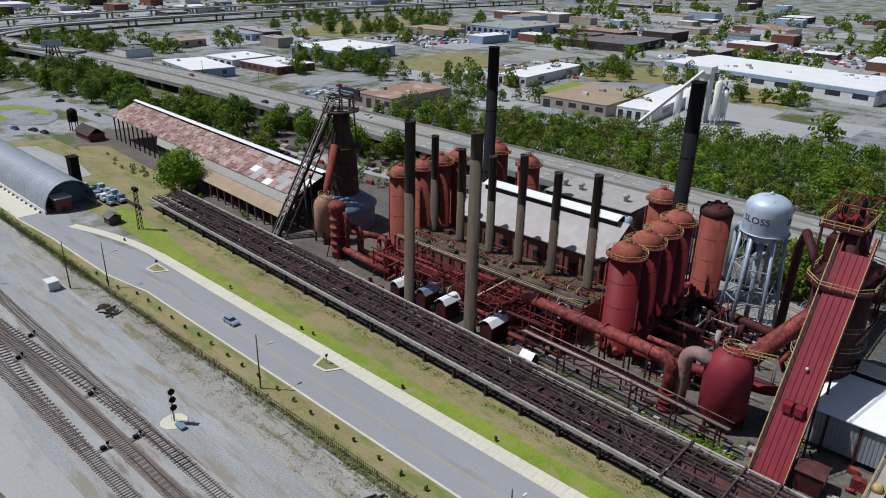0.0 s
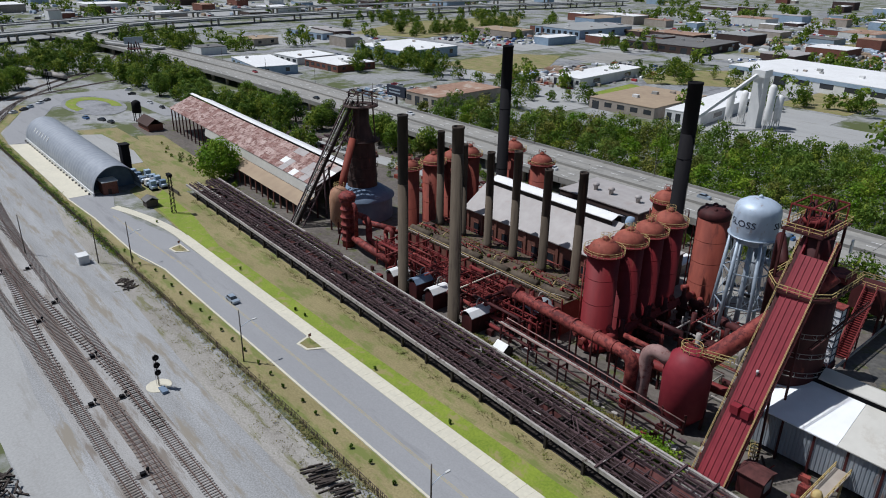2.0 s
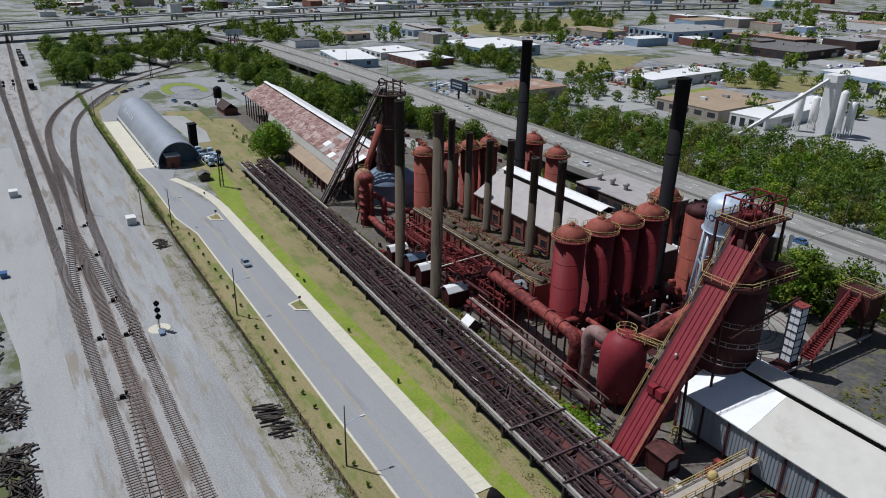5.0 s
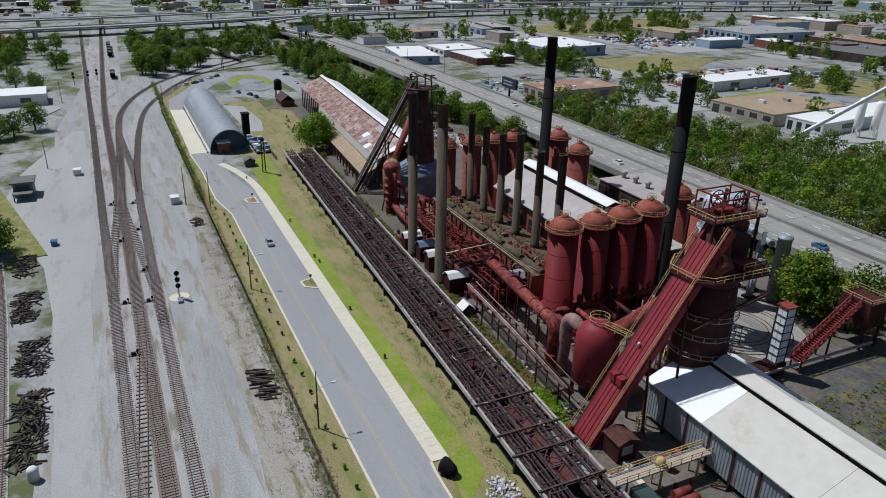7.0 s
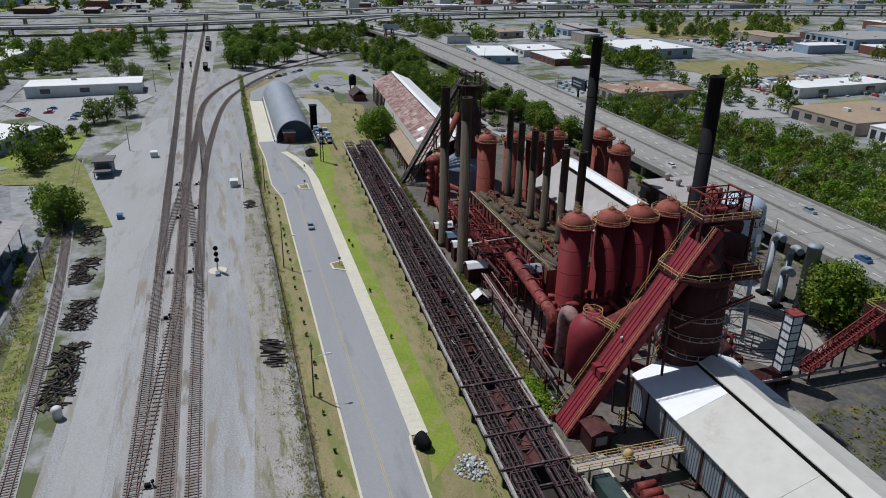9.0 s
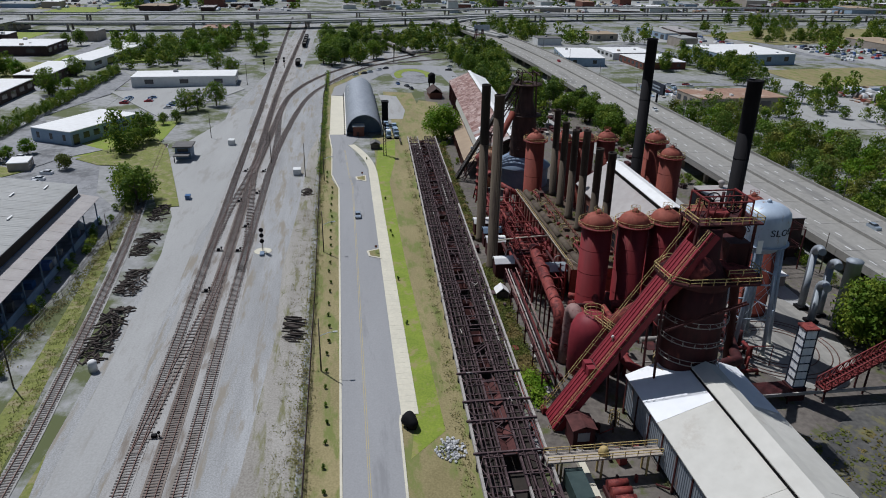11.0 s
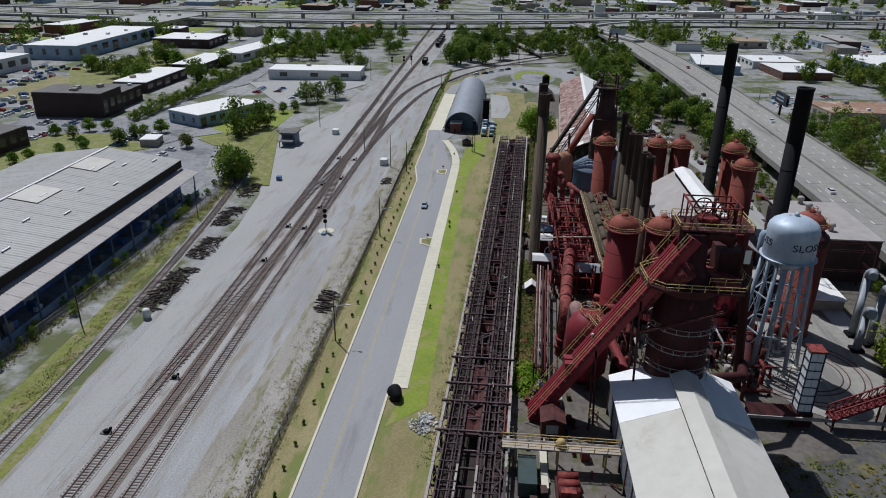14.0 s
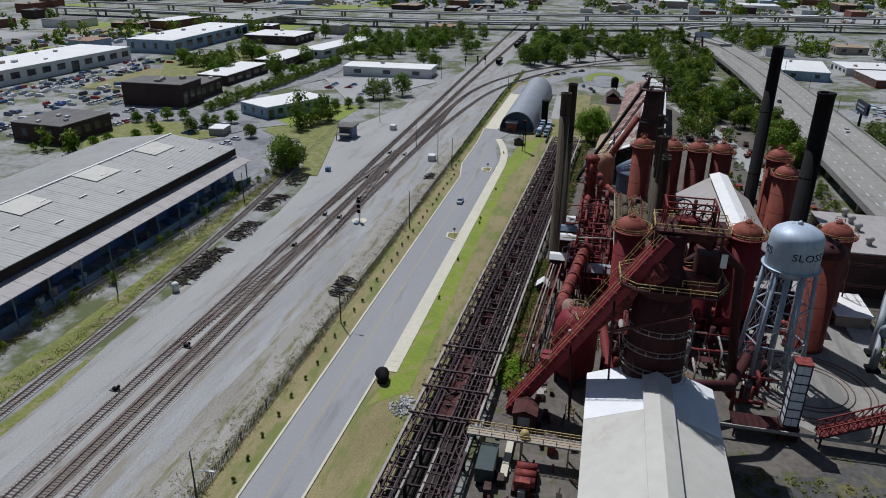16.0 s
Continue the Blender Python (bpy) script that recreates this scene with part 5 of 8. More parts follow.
for i in range(60):
    x, y = rr.uniform(-131, -25), rr.uniform(105.5, 116)
    if y < trestle_y(x) + 13:
        continue
    s = rr.uniform(0.3, 1.3)
    part("scrap_block", made(prism, [(x - s, y - s * 0.6), (x + s, y - s * 0.5), (x + s * 0.8, y + s * 0.6), (x - s * 0.9, y + s * 0.5)], 0, rr.uniform(0.3, 1.6)), rr.choice(("dark_rust", "trestle", "bleached", "frame_red")), sc)
bm = bmesh.new()
for z in (6.8, 8.4):
    rails(bm, [(-128, 116.3, z), (-84, 116.3, z)], 1.1, 0.045)
    rails(bm, [(-110, 120.5, z), (-76, 120.5, z)], 1.1, 0.045)
part("walk_rail", bm, "frame_red", tg)
for i in range(5):
    x = -124 + 11 * i
    bm = bmesh.new()
    for s in (-0.25, 0.25):
        beam(bm, (x + s, 116.2, 0), (x + s, 116.2, 8.5), 0.07)
    for k in range(16):
        beam(bm, (x - 0.25, 116.2, 0.5 + 0.5 * k), (x + 0.25, 116.2, 0.5 + 0.5 * k), 0.06)
    part("ladder", bm, "frame_red", tg)

# litter of machinery between skip foot, walkway and shed
ml = thing("machine_litter", (-12, 116, 0), "dark litter of rusty machine parts, pipes and plates", "scrap")
for i in range(46):
    x, y = rr.uniform(-20, 10), rr.uniform(106, 121.5)
    if abs(x + 7.4) < 2 or (x > -19 and x < -14 and y < 114):
        continue
    s = rr.uniform(0.3, 1.2)
    if i % 3:
        part("block", made(prism, [(x - s, y - s * 0.6), (x + s, y - s * 0.5), (x + s * 0.8, y + s * 0.7), (x - s * 0.9, y + s * 0.5)], 0, rr.uniform(0.4, 2.2)), rr.choice(("dark_rust", "dark_rust", "brown_iron", "bleached", "pipe_red", "soot_shade")), ml)
    else:
        part("pipe", made(tube, [(x, y, 0.4), (x + rr.uniform(-3, 3), y + rr.uniform(-2, 2), rr.uniform(0.4, 2.6))], rr.choice((0.12, 0.2, 0.35)), 8), rr.choice(("dark_rust", "pipe_red", "brown_iron")), ml)
# rails, pipes and hatches along the boiler tops
bt2 = thing("boiler_fittings", (-100, 133, 8.15), "rusty rails, pipes and hatches on the boiler tops", "pipework")
for y in (126.6, 134.2, 140.4):
    part("railing", made(rails, [(-131, y, 8.15), (-71, y, 8.15)], 1.1, 0.05), "yellow" if y < 130 else "frame_red", bt2)
for i in range(42):
    x, y = rr.uniform(-130, -73), rr.choice((rr.uniform(130.8, 134), rr.uniform(138.4, 140.2)))
    k = rr.random()
    if k < 0.4:
        part("hatch", made(lathe, x, y, [(0.5, 8.15), (0.5, 8.7), (0.3, 8.9), (0.1, 9.0)], 10), rr.choice(("frame_red", "brown_iron")), bt2)
    elif k < 0.75:
        part("pipe", made(tube, [(x, y, 8.2), (x, y, 9.4), (x + rr.uniform(2, 6), y, 9.4), (x + 6.2, y, 8.2)], 0.16, 7), rr.choice(("frame_red", "pipe_red", "brown_iron")), bt2)
    else:
        part("casing", made(box, x, x + rr.uniform(1, 2.4), y - 0.7, y + 0.7, 8.15, 8.15 + rr.uniform(0.5, 1.3)), rr.choice(("dark_rust", "brown_iron", "brick_wall")), bt2)

# heavy looping pipes near the far furnace
lp = thing("blast_pipes", (-140, 121, 0), "heavy looping rust-red blast pipes", "pipe")
part("pipe", made(tube, [(-150, 121, 9), (-143, 121.5, 9.2)] + arc((-143, 121.5, 7.2), 2.0, 90, 0, (1, 0, 0), (0, 0, 1), 6) + [(-141, 121.5, 3), (-139.5, 122, 2.2), (-128, 121, 2.4)], 0.95, 14), "pipe_red", lp)
part("pipe", made(tube, [(-148, 119, 3.2), (-139, 117.5, 3.2), (-124, 117, 2.6)], 1.1, 14), "pipe_red", lp)
part("pipe", made(tube, [(-147, 124, 6), (-141, 126, 6), (-138, 129, 5)], 0.9, 14), "pipe_red", lp)
part("pipe", made(tube, [(-136, 124, 0.2), (-136, 124, 6)] + arc((-134.4, 124, 6), 1.6, 180, 0, (1, 0, 0), (0, 0, 1), 8) + [(-132.8, 124, 0.2)], 0.7, 12), "pipe_red", lp)

rc = thing("gas_washer", (-146.6, 118, 0), "ribbed red gas washer tower with ring platforms", "gas washer")
prof = []
for i in range(6):
    z = 2.4 * i
    prof += [(1.9, z + 0.01), (1.9, z + 1.9), (2.25, z + 2.0), (2.25, z + 2.3)]
prof += [(1.9, 14.5), (2.6, 15.2), (2.6, 15.8), (1.7, 16.8), (0.8, 17.0)]
part("tower", made(lathe, -146.6, 118, prof, 28), "pipe_red", rc)
part("side_pipe", made(tube, [(-144.5, 118, 14)] + arc((-144, 118, 12.4), 1.6, 90, 0, (1, 0, 0), (0, 0, 1), 6) + [(-142.4, 118, 4)], 0.6, 10), "pipe_red", rc)
for i in range(4):
    a = radians(45 + 90 * i)
    part("leg", made(beam, (-146.6 + 3.4 * math.cos(a), 118 + 3.4 * math.sin(a), 0), (-146.6 + 2.0 * math.cos(a), 118 + 2.0 * math.sin(a), 6), 0.35), "frame_red", rc)

tt = thing("dust_catcher", (-158, 122.5, 0), "tan-orange domed dust catcher by the far furnace", "dust catcher")
part("vessel", made(lathe, -158.5, 122.8, [(1.2, 1.2), (3.1, 4), (3.2, 11), (2.7, 13.2), (1.5, 14.4), (0.6, 14.7)], 32), surface("tan_rust", (0.26, 0.13, 0.075), (0.42, 0.24, 0.15), rough=0.75, grain=0.6, stain=0.2, third=(0.2, 0.08, 0.05), streak=0.3), tt)
part("pipe", made(tube, [(-158.5, 123.5, 13), (-160.5, 126, 17), (-164, 132, 27)], 1.15, 14), "stove_rust", tt)
bm = bmesh.new()
ring(bm, -158.5, 122.8, 1.6, 15.6, 0.06, 16), ring(bm, -158.5, 122.8, 1.6, 15.0, 0.05, 16)
for i in range(8):
    a = i * math.pi / 4
    beam(bm, (-158.5 + 1.6 * math.cos(a), 122.8 + 1.6 * math.sin(a), 14), (-158.5 + 1.6 * math.cos(a), 122.8 + 1.6 * math.sin(a), 15.6), 0.06)
part("cage", bm, "yellow", tt)
for i in range(4):
    a = radians(45 + 90 * i)
    part("leg", made(beam, (-158.5 + 2.9 * math.cos(a), 122.8 + 2.9 * math.sin(a), 0), (-158.5 + 2.9 * math.cos(a), 122.8 + 2.9 * math.sin(a), 5), 0.4), "dark_rust", tt)

# ---- far blast furnace ----
GX, GY = -166.5, 137.0
ff = thing("blast_furnace", (GX, GY, 0), "brown far blast furnace with a blue skirt roof and top rigging", "blast furnace")
part("hearth", made(lathe, GX, GY, [(5.2, 0), (5.2, 9), (4.9, 10), (4.5, 22), (4.0, 26), (3.2, 29), (2.6, 31), (2.6, 36)], 36), "brown_iron", ff)
part("skirt_roof", made(lathe, GX, GY, [(10.5, 7.0), (10.5, 7.3), (5.6, 10.6), (5.0, 10.6)], 24, False), "slate_blue", ff, "slate-blue conical skirt roof")
part("skirt_wall", made(lathe, GX, GY, [(9.8, 0), (9.8, 7.1)], 24, False), "slate_blue", ff)
for z in (13.5, 17, 20.5):
    bm = bmesh.new()
    ring(bm, GX, GY, 5.1, z, 0.1, 28), ring(bm, GX, GY, 5.1, z + 0.9, 0.06, 28)
    part("hoop_rail", bm, "brown_iron", ff)
for z, r in ((25.5, 6.0), (36.5, 5.6)):
    part("deck", made(lathe, GX, GY, [(2.5, z), (r, z), (r, z + 0.3), (2.5, z + 0.3)], 20, False), "brown_iron", ff)
    bm = bmesh.new()
    for q in (0.6, 1.1):
        ring(bm, GX, GY, r - 0.1, z + 0.3 + q, 0.07, 24)
    for i in range(16):
        a = i * math.pi / 8
        beam(bm, (GX + (r - 0.1) * math.cos(a), GY + (r - 0.1) * math.sin(a), z + 0.3), (GX + (r - 0.1) * math.cos(a), GY + (r - 0.1) * math.sin(a), z + 1.4), 0.08)
    part("deck_rail", bm, "brown_iron", ff)
for sx in (-3.2, 3.2):
    for sy in (-3.2, 3.2):
        part("mast", made(beam, (GX + sx, GY + sy, 25.5), (GX + sx * 0.8, GY + sy * 0.8, 41), 0.4), "brown_iron", ff)
for a, b in (((-6, 0), (9, 0)), ((0, -4), (0, 5)), ((-3, 3), (6, 3)), ((-3, -3), (4, -3))):
    part("head_beam", made(beam, (GX + a[0], GY + a[1], 40.6), (GX + b[0], GY + b[1], 40.6), 0.35), "brown_iron", ff)
for i in range(4):
    part("cross_brace", made(beam, (GX - 3.2 + 2 * (i % 2) * 3.2, GY - 3.2, 26), (GX + 3.0 - 2 * (i % 2) * 3.0, GY - 3.0, 39), 0.22), "brown_iron", ff)
part("sheave", made(tube, arc((GX, GY - 3, 40.8), 1.2, 0, 360, (0, 1, 0), (0, 0, 1), 16), 0.14, 6, False), "black_steel", ff)

sf = thing("skip_hoist", (-171, 114, 0), "dark weathered skip hoist truss with pale rails", "skip hoist")
A2, B2 = Vector((-170.6, 112.8, 0.5)), Vector((-167.5, 134, 38.5))
d2 = (B2 - A2).normalized()
for s in (-1.6, 1.6):
    o = Vector((s, 0, 0))
    part("truss_chord", made(beam, A2 + o, B2 + o, 0.4, 0.9), "soot_shade" if s > 0 else "trestle", sf)
    part("truss_chord", made(beam, A2 + o + Vector((0, 2.4, -1.2)), B2 + o + Vector((0, 2.4, -1.2)), 0.35), "trestle", sf)
    for i in range(12):
        p, q = A2.lerp(B2, i / 12) + o, A2.lerp(B2, (i + 1) / 12) + o + Vector((0, 2.4, -1.2))
        part("lattice", made(beam, p, q, 0.2), "trestle", sf)
for s in (-0.7, 0.7):
    part("rail", made(beam, A2 + Vector((s, -0.1, 0.55)), B2 + Vector((s, -0.1, 0.55)), 0.3, 0.2), "bleached", sf)
for i in range(24):
    p = A2.lerp(B2, (i + 0.5) / 24)
    part("sleeper", made(beam, p + Vector((-1.6, 0, 0.3)), p + Vector((1.6, 0, 0.3)), 0.25), "soot_shade", sf)
part("lamp", made(lathe, -170.9, 118.5, [(0.2, 11.5), (0.5, 12.2), (0.3, 12.8)], 8), "lamp_glass", sf)
pc = A2.lerp(B2, 0.5)
for s in (-1.6, 1.6):
    part("trestle_leg", made(beam, (pc.x + s, pc.y + 2, 0), (pc.x + s, pc.y + 1.5, pc.z - 1), 0.45), "trestle", sf)

# ---- long casting shed of the far furnace, with patchy tin roof ----
fs = thing("casting_shed", (-245, 132, 0), "long open-sided shed with a patchy rusty tin roof", "shed")
# its ridge runs from (-172, 134.5) to (-322, 143)
ANG = math.atan2(143.0 - 134.0, -320.0 + 172.0)
ux, uy = Vector((math.cos(ANG), math.sin(ANG), 0)), Vector((math.sin(ANG), -math.cos(ANG), 0))
if uy.y > 0:
    uy = -uy
O = Vector((-172.0, 134.0, 0))
LEN = 148.0


def shed_at(s, w, z):
    return O + ux * s + uy * w + Vector((0, 0, z))


for i in range(37):
    s0, s1 = 4.0 * i, 4.0 * i + 3.93
    for j in range(4):
        w0, w1 = 0.6 + 2.75 * j, 0.6 + 2.75 * (j + 1) - 0.05
        z0, z1 = 15.6 - 1.45 * (w0 / 3.35), 15.6 - 1.45 * (w1 / 3.35)
        bm = bmesh.new()
        slab4(bm, [shed_at(s0, w0, z0), shed_at(s1, w0, z0), shed_at(s1, w1, z1), shed_at(s0, w1, z1)])
        mt = rr.choice(("white_roof", "pale_roof", "pale_roof")) if i < 8 and rr.random() < 0.75 - 0.07 * i else "patch_roof"
        part("roof_sheet", bm, mt, fs)
bm = bmesh.new()
slab4(bm, [shed_at(0, -0.6, 16.6), shed_at(LEN, -0.6, 16.6), shed_at(LEN, 0.9, 16.3), shed_at(0, 0.9, 16.3)])
slab4(bm, [shed_at(0, -0.6, 15.8), shed_at(LEN, -0.6, 15.8), shed_at(LEN, -9.5, 12), shed_at(0, -9.5, 12)])
part("ridge_roof", bm, "white_roof", fs, "whitish ridge and back slope")
bm = bmesh.new()
slab4(bm, [shed_at(0, 12.2, 7.2), shed_at(72, 12.2, 7.2), shed_at(72, 17.4, 5.2), shed_at(0, 17.4, 5.2)])
part("lean_to_roof", bm, "tan_roof", fs, "rusty lean-to roof below the eaves")
bm = bmesh.new()
slab4(bm, [shed_at(0, 11.3, 10.6), shed_at(100, 11.3, 10.6), shed_at(100, 12.0, 7.2), shed_at(0, 12.0, 7.2)])
part("side_cladding", bm, "cream_roof", fs)
for i in range(30):
    s = 5.05 * i
    for w, h in ((11.0, 10.4), (-8.8, 12)) + (((17.0, 5.2),) if s < 72 else ()):
        p = shed_at(s, w, 0)
        part("post", made(beam, p, p + Vector((0, 0, h)), 0.45), "dark_rust" if w != 17.0 else "brick_wall", fs)
    part("truss", made(beam, shed_at(s, 11.0, 10.5), shed_at(s, 0, 14.6), 0.3), "dark_rust", fs)
bm = bmesh.new()
slab4(bm, [shed_at(0, -8.6, 12), shed_at(LEN, -8.6, 12), shed_at(LEN, -8.6, 0), shed_at(0, -8.6, 0)])
part("back_wall", bm, "dark_brick", fs)

# ---- small gabled huts with hatch hoods along the trestle ----
def hood(x, y, roof, label, w=3.0, d=5.0, h=4.6):
    hd = thing("skip_house", (x, y, 0), label, "hut", group="huts along the trestle")
    part("wall", made(box, x - w / 2, x + w / 2, y - d / 2, y + d / 2, 0, h), "dark_rust", hd)
    bm = bmesh.new()
    prof = [(-w / 2 - 0.35, h), (-w / 4, h + 1.1), (0, h + 1.3), (w / 4, h + 1.1), (w / 2 + 0.35, h)]
    a = [bm.verts.new((x + p, y - d / 2 - 0.3, z)) for p, z in prof] + [bm.verts.new((x + p, y - d / 2 - 0.3, z - 0.15)) for p, z in prof[::-1]]
    b = [bm.verts.new((v.co.x, y + d / 2 + 0.3, v.co.z)) for v in a]
    for i in range(10):
        bm.faces.new((a[i], a[(i + 1) % 10], b[(i + 1) % 10], b[i]))
    bm.faces.new(a), bm.faces.new(b)
    part("roof", bm, roof, hd, "bent tin roof")
    part("goose_neck", made(tube, [(x, y, h + 1.2), (x, y, h + 2.4)] + arc((x, y + 0.9, h + 2.4), 0.9, 180, 60, (0, 1, 0), (0, 0, 1), 6), 0.14, 8), "bleached", hd, "pale bent vent pipe")
    return hd


hood(-114.8, 112.2, "white_roof", "small rusty hut with a whitish tin roof by the grey stack")
hood(-107.0, 113.6, "slate_blue", "small rusty hut with a blue-green tin roof")
hood(-100.0, 113.2, "white_roof", "small rusty hut with a cream tin roof")
hood(-85.5, 113.0, "white_roof", "small rusty hut with a silvery tin roof", 3.4, 6.0)
hood(-76.0, 123.5, "corrugated", "low grey-roofed hut at the end of the boilers", 4, 8, 6.5)
bm = bmesh.new()
hs = thing("tool_hut", (-73, 109.5, 0), "tiny hut with a pale pitched roof among weeds", "hut")
part("wall", made(box, -74.4, -71.6, 107.9, 110.8, 0, 2.4), "wood_pole", hs)
part("roof", made(gable, -74.4, -71.6, 107.9, 110.8, 2.4, 3.6, 0.3, 0.12), "white_roof", hs)
mh = thing("machine_hut", (-16.5, 111.5, 0), "dark rusty machine hut beside the skip foot", "hut")
part("wall", made(box, -18.6, -14.4, 109.6, 113.6, 0, 4.2), "dark_rust", mh)
part("roof", made(gable, -18.6, -14.4, 109.6, 113.6, 4.2, 4.9, 0.3, 0.15), "ore_bin", mh)
part("window", made(box, -14.38, -14.3, 110.4, 112.6, 1.6, 3.4), "corrugated", mh)

# yellow gantry walkway from trestle to shed
gw = thing("gantry_walkway", (-7, 113, 0), "yellow-railed steel walkway on posts with a lamp", "walkway")
part("deck", made(box, -8.6, -6.2, 102.5, 122.3, 4.2, 4.5), "tan_wall", gw)
bm = bmesh.new()
for x in (-8.6, -6.2):
    rails(bm, [(x, 102.5, 4.5), (x, 122.3, 4.5)], 1.1, 0.06)
part("rail", bm, "yellow", gw)
for x in (-8.4, -6.4):
    for y in (105, 112, 120):
        part("post", made(beam, (x, y, 0), (x, y, 4.2), 0.3), "yellow", gw)
part("motor_hood", made(lathe, -7.4, 112.4, [(0.9, 4.5), (0.9, 5.2), (0.6, 5.8), (0.2, 6.0)], 14), "yellow", gw, "bright yellow motor hood")
ym = thing("yellow_machine", (-20.5, 119.5, 0), "small yellow steel machine frame", "machine")
for i in range(3):
    part("hoop", made(ring, -20.5, 119.5, 0.9, 1.0 + 0.8 * i, 0.09, 12), "yellow", ym)
for i in range(6):
    a = i * math.pi / 3
    part("bar", made(beam, (-20.5 + 0.9 * math.cos(a), 119.5 + 0.9 * math.sin(a), 0), (-20.5 + 0.9 * math.cos(a), 119.5 + 0.9 * math.sin(a), 3), 0.12), "yellow", ym)
rm = thing("mud_gun", (-1.5, 113.5, 0), "rusty red machine block with drums under the walkway", "machine")
part("bed", made(box, -4, 2, 111.5, 115.5, 0, 1.0), "dark_rust", rm)
for i in range(3):
    part("drum", made(tube, [(-3 + 1.8 * i, 111.8, 1.9), (-3 + 1.8 * i, 115.2, 1.9)], 0.85, 14), "pipe_red", rm)
part("cabinet", made(box, 0.4, 1.8, 112, 114.5, 1.0, 2.8), "pipe_red", rm)
ct = thing("green_tank", (-2, 106.8, 0), "dark green-blue box car tank beside the trestle", "tank")
part("body", made(box, -6, 1, 105.3, 108.3, 0.7, 3.4), "tank_green", ct)
part("skid", made(box, -6, 1, 105.8, 107.8, 0, 0.7), "black_steel", ct)
wh = thing("white_trough", (-9.5, 110, 0), "whitish concrete runner trough", "trough")
part("trough", made(box, -12, -1, 109.2, 110.4, 0, 1.0), "concrete", wh)

# lattice tower with white panels, red conveyor bridge and steel yard by the turntable
TX, TY, TW = -25.0, 158.4, 1.2
wt2 = thing("panel_tower", (TX, TY, 0), "white panelled lattice lift tower with a red cap", "tower")
part("plinth", made(box, TX - 1.6, TX + 1.6, TY - 1.6, TY + 1.6, 0, 3.0), "dark_rust", wt2)
for k in range(7):
    z = 3.2 + 1.8 * k
    for j in range(2):
        for s in (-TW, TW - 0.1):
            part("panel", made(box, TX + s, TX + s + 0.1, TY - 1.1 + 1.14 * j, TY - 0.04 + 1.14 * j, z, z + 1.62), "bright_roof", wt2)
            part("panel", made(box, TX - 1.08 + 1.14 * j, TX - 0.05 + 1.14 * j, TY + s, TY + s + 0.1, z, z + 1.62), "bright_roof", wt2)
    bm = bmesh.new()
    c = [(TX - TW - 0.05, TY - TW - 0.05), (TX + TW + 0.05, TY - TW - 0.05), (TX + TW + 0.05, TY + TW + 0.05), (TX - TW - 0.05, TY + TW + 0.05)]
    for p, q in zip(c, c[1:] + c[:1]):
        beam(bm, (*p, z - 0.09), (*q, z - 0.09), 0.16)
    part("ring_beam", bm, "lettering", wt2)
    if k == 0:
        for p in c:
            part("corner_post", made(beam, (*p, 0), (*p, 15.9), 0.18), "lettering", wt2)
part("cap", made(box, TX - 1.45, TX + 1.45, TY - 1.45, TY + 1.45, 15.9, 16.2), "pipe_red", wt2)
rs = thing("conveyor_bridge", (-24, 165, 0), "dark red lattice conveyor bridge rising to a steel hopper", "conveyor")
bm = bmesh.new()
P0, P1 = Vector((-23.6, 163.0, 2.6)), Vector((-27.0, 183.5, 10.5))
for s in (-1.3, 1.3):
    o = Vector((s, 0, 0))
    beam(bm, P0 + o, P1 + o, 0.3), beam(bm, P0 + o + Vector((0, 0, 1.8)), P1 + o + Vector((0, 0, 1.8)), 0.22)
    for i in range(14):
        beam(bm, P0.lerp(P1, i / 14) + o, P0.lerp(P1, (i + 1) / 14) + o + Vector((0, 0, 1.8)), 0.14)
        beam(bm, P0.lerp(P1, i / 14) + o, P0.lerp(P1, i / 14) + o + Vector((0, 0, 1.8)), 0.14)
part("truss", bm, "frame_red", rs)
bm = bmesh.new()
beam(bm, P0 - Vector((0, 0, 0.25)), P1 - Vector((0, 0, 0.25)), 2.7, 0.15)
part("belt_deck", bm, "dark_rust", rs)
for i in range(30):
    p = P0.lerp(P1, (i + 0.5) / 30)
    part("tread", made(beam, p + Vector((-1.3, 0, 0.2)), p + Vector((1.3, 0, 0.2)), 0.4, 0.12), "frame_red", rs)
part("hopper", made(box, -31.0, -23.5, 183.5, 189.5, 5.5, 11.5), "dark_rust", rs)
for x in (-30.5, -24):
    for y in (184, 189):
        part("leg", made(beam, (x, y, 0), (x, y, 5.5), 0.5), "dark_rust", rs)
for p in (P0.lerp(P1, 0.02), P0.lerp(P1, 0.5)):
    for s in (-1.2, 1.2):
        part("leg", made(beam, (p.x + s, p.y, 0), (p.x + s, p.y, p.z - 0.1), 0.3), "dark_rust", rs)
bm = bmesh.new()
rails(bm, [(-31, 183.5, 11.5), (-23.5, 183.5, 11.5), (-23.5, 189.5, 11.5), (-31, 189.5, 11.5), (-31, 183.5, 11.5)], 1.2, 0.06)
part("rail", bm, "yellow", rs)
gr = thing("steel_grating", (-24.5, 153, 0), "rusty slatted steel platform beside the lift tower", "platform")
for i in range(13):
    part("slat", made(box, -26.5 + 0.3 * i, -26.3 + 0.3 * i, 148.5, 156.6, 2.5, 2.8), "dark_rust", gr)
for x in (-26.4, -22.8):
    for y in (149, 156):
        part("leg", made(beam, (x, y, 0), (x, y, 2.5), 0.25), "dark_rust", gr)
part("edge_beam", made(beam, (-22.6, 146, 2.4), (-22.6, 186, 2.4), 0.3, 0.6), "bleached", gr)
ck = thing("curved_rails", (-45, 167, 0.15), "dark curved rails set in the round concrete floor", "rails")
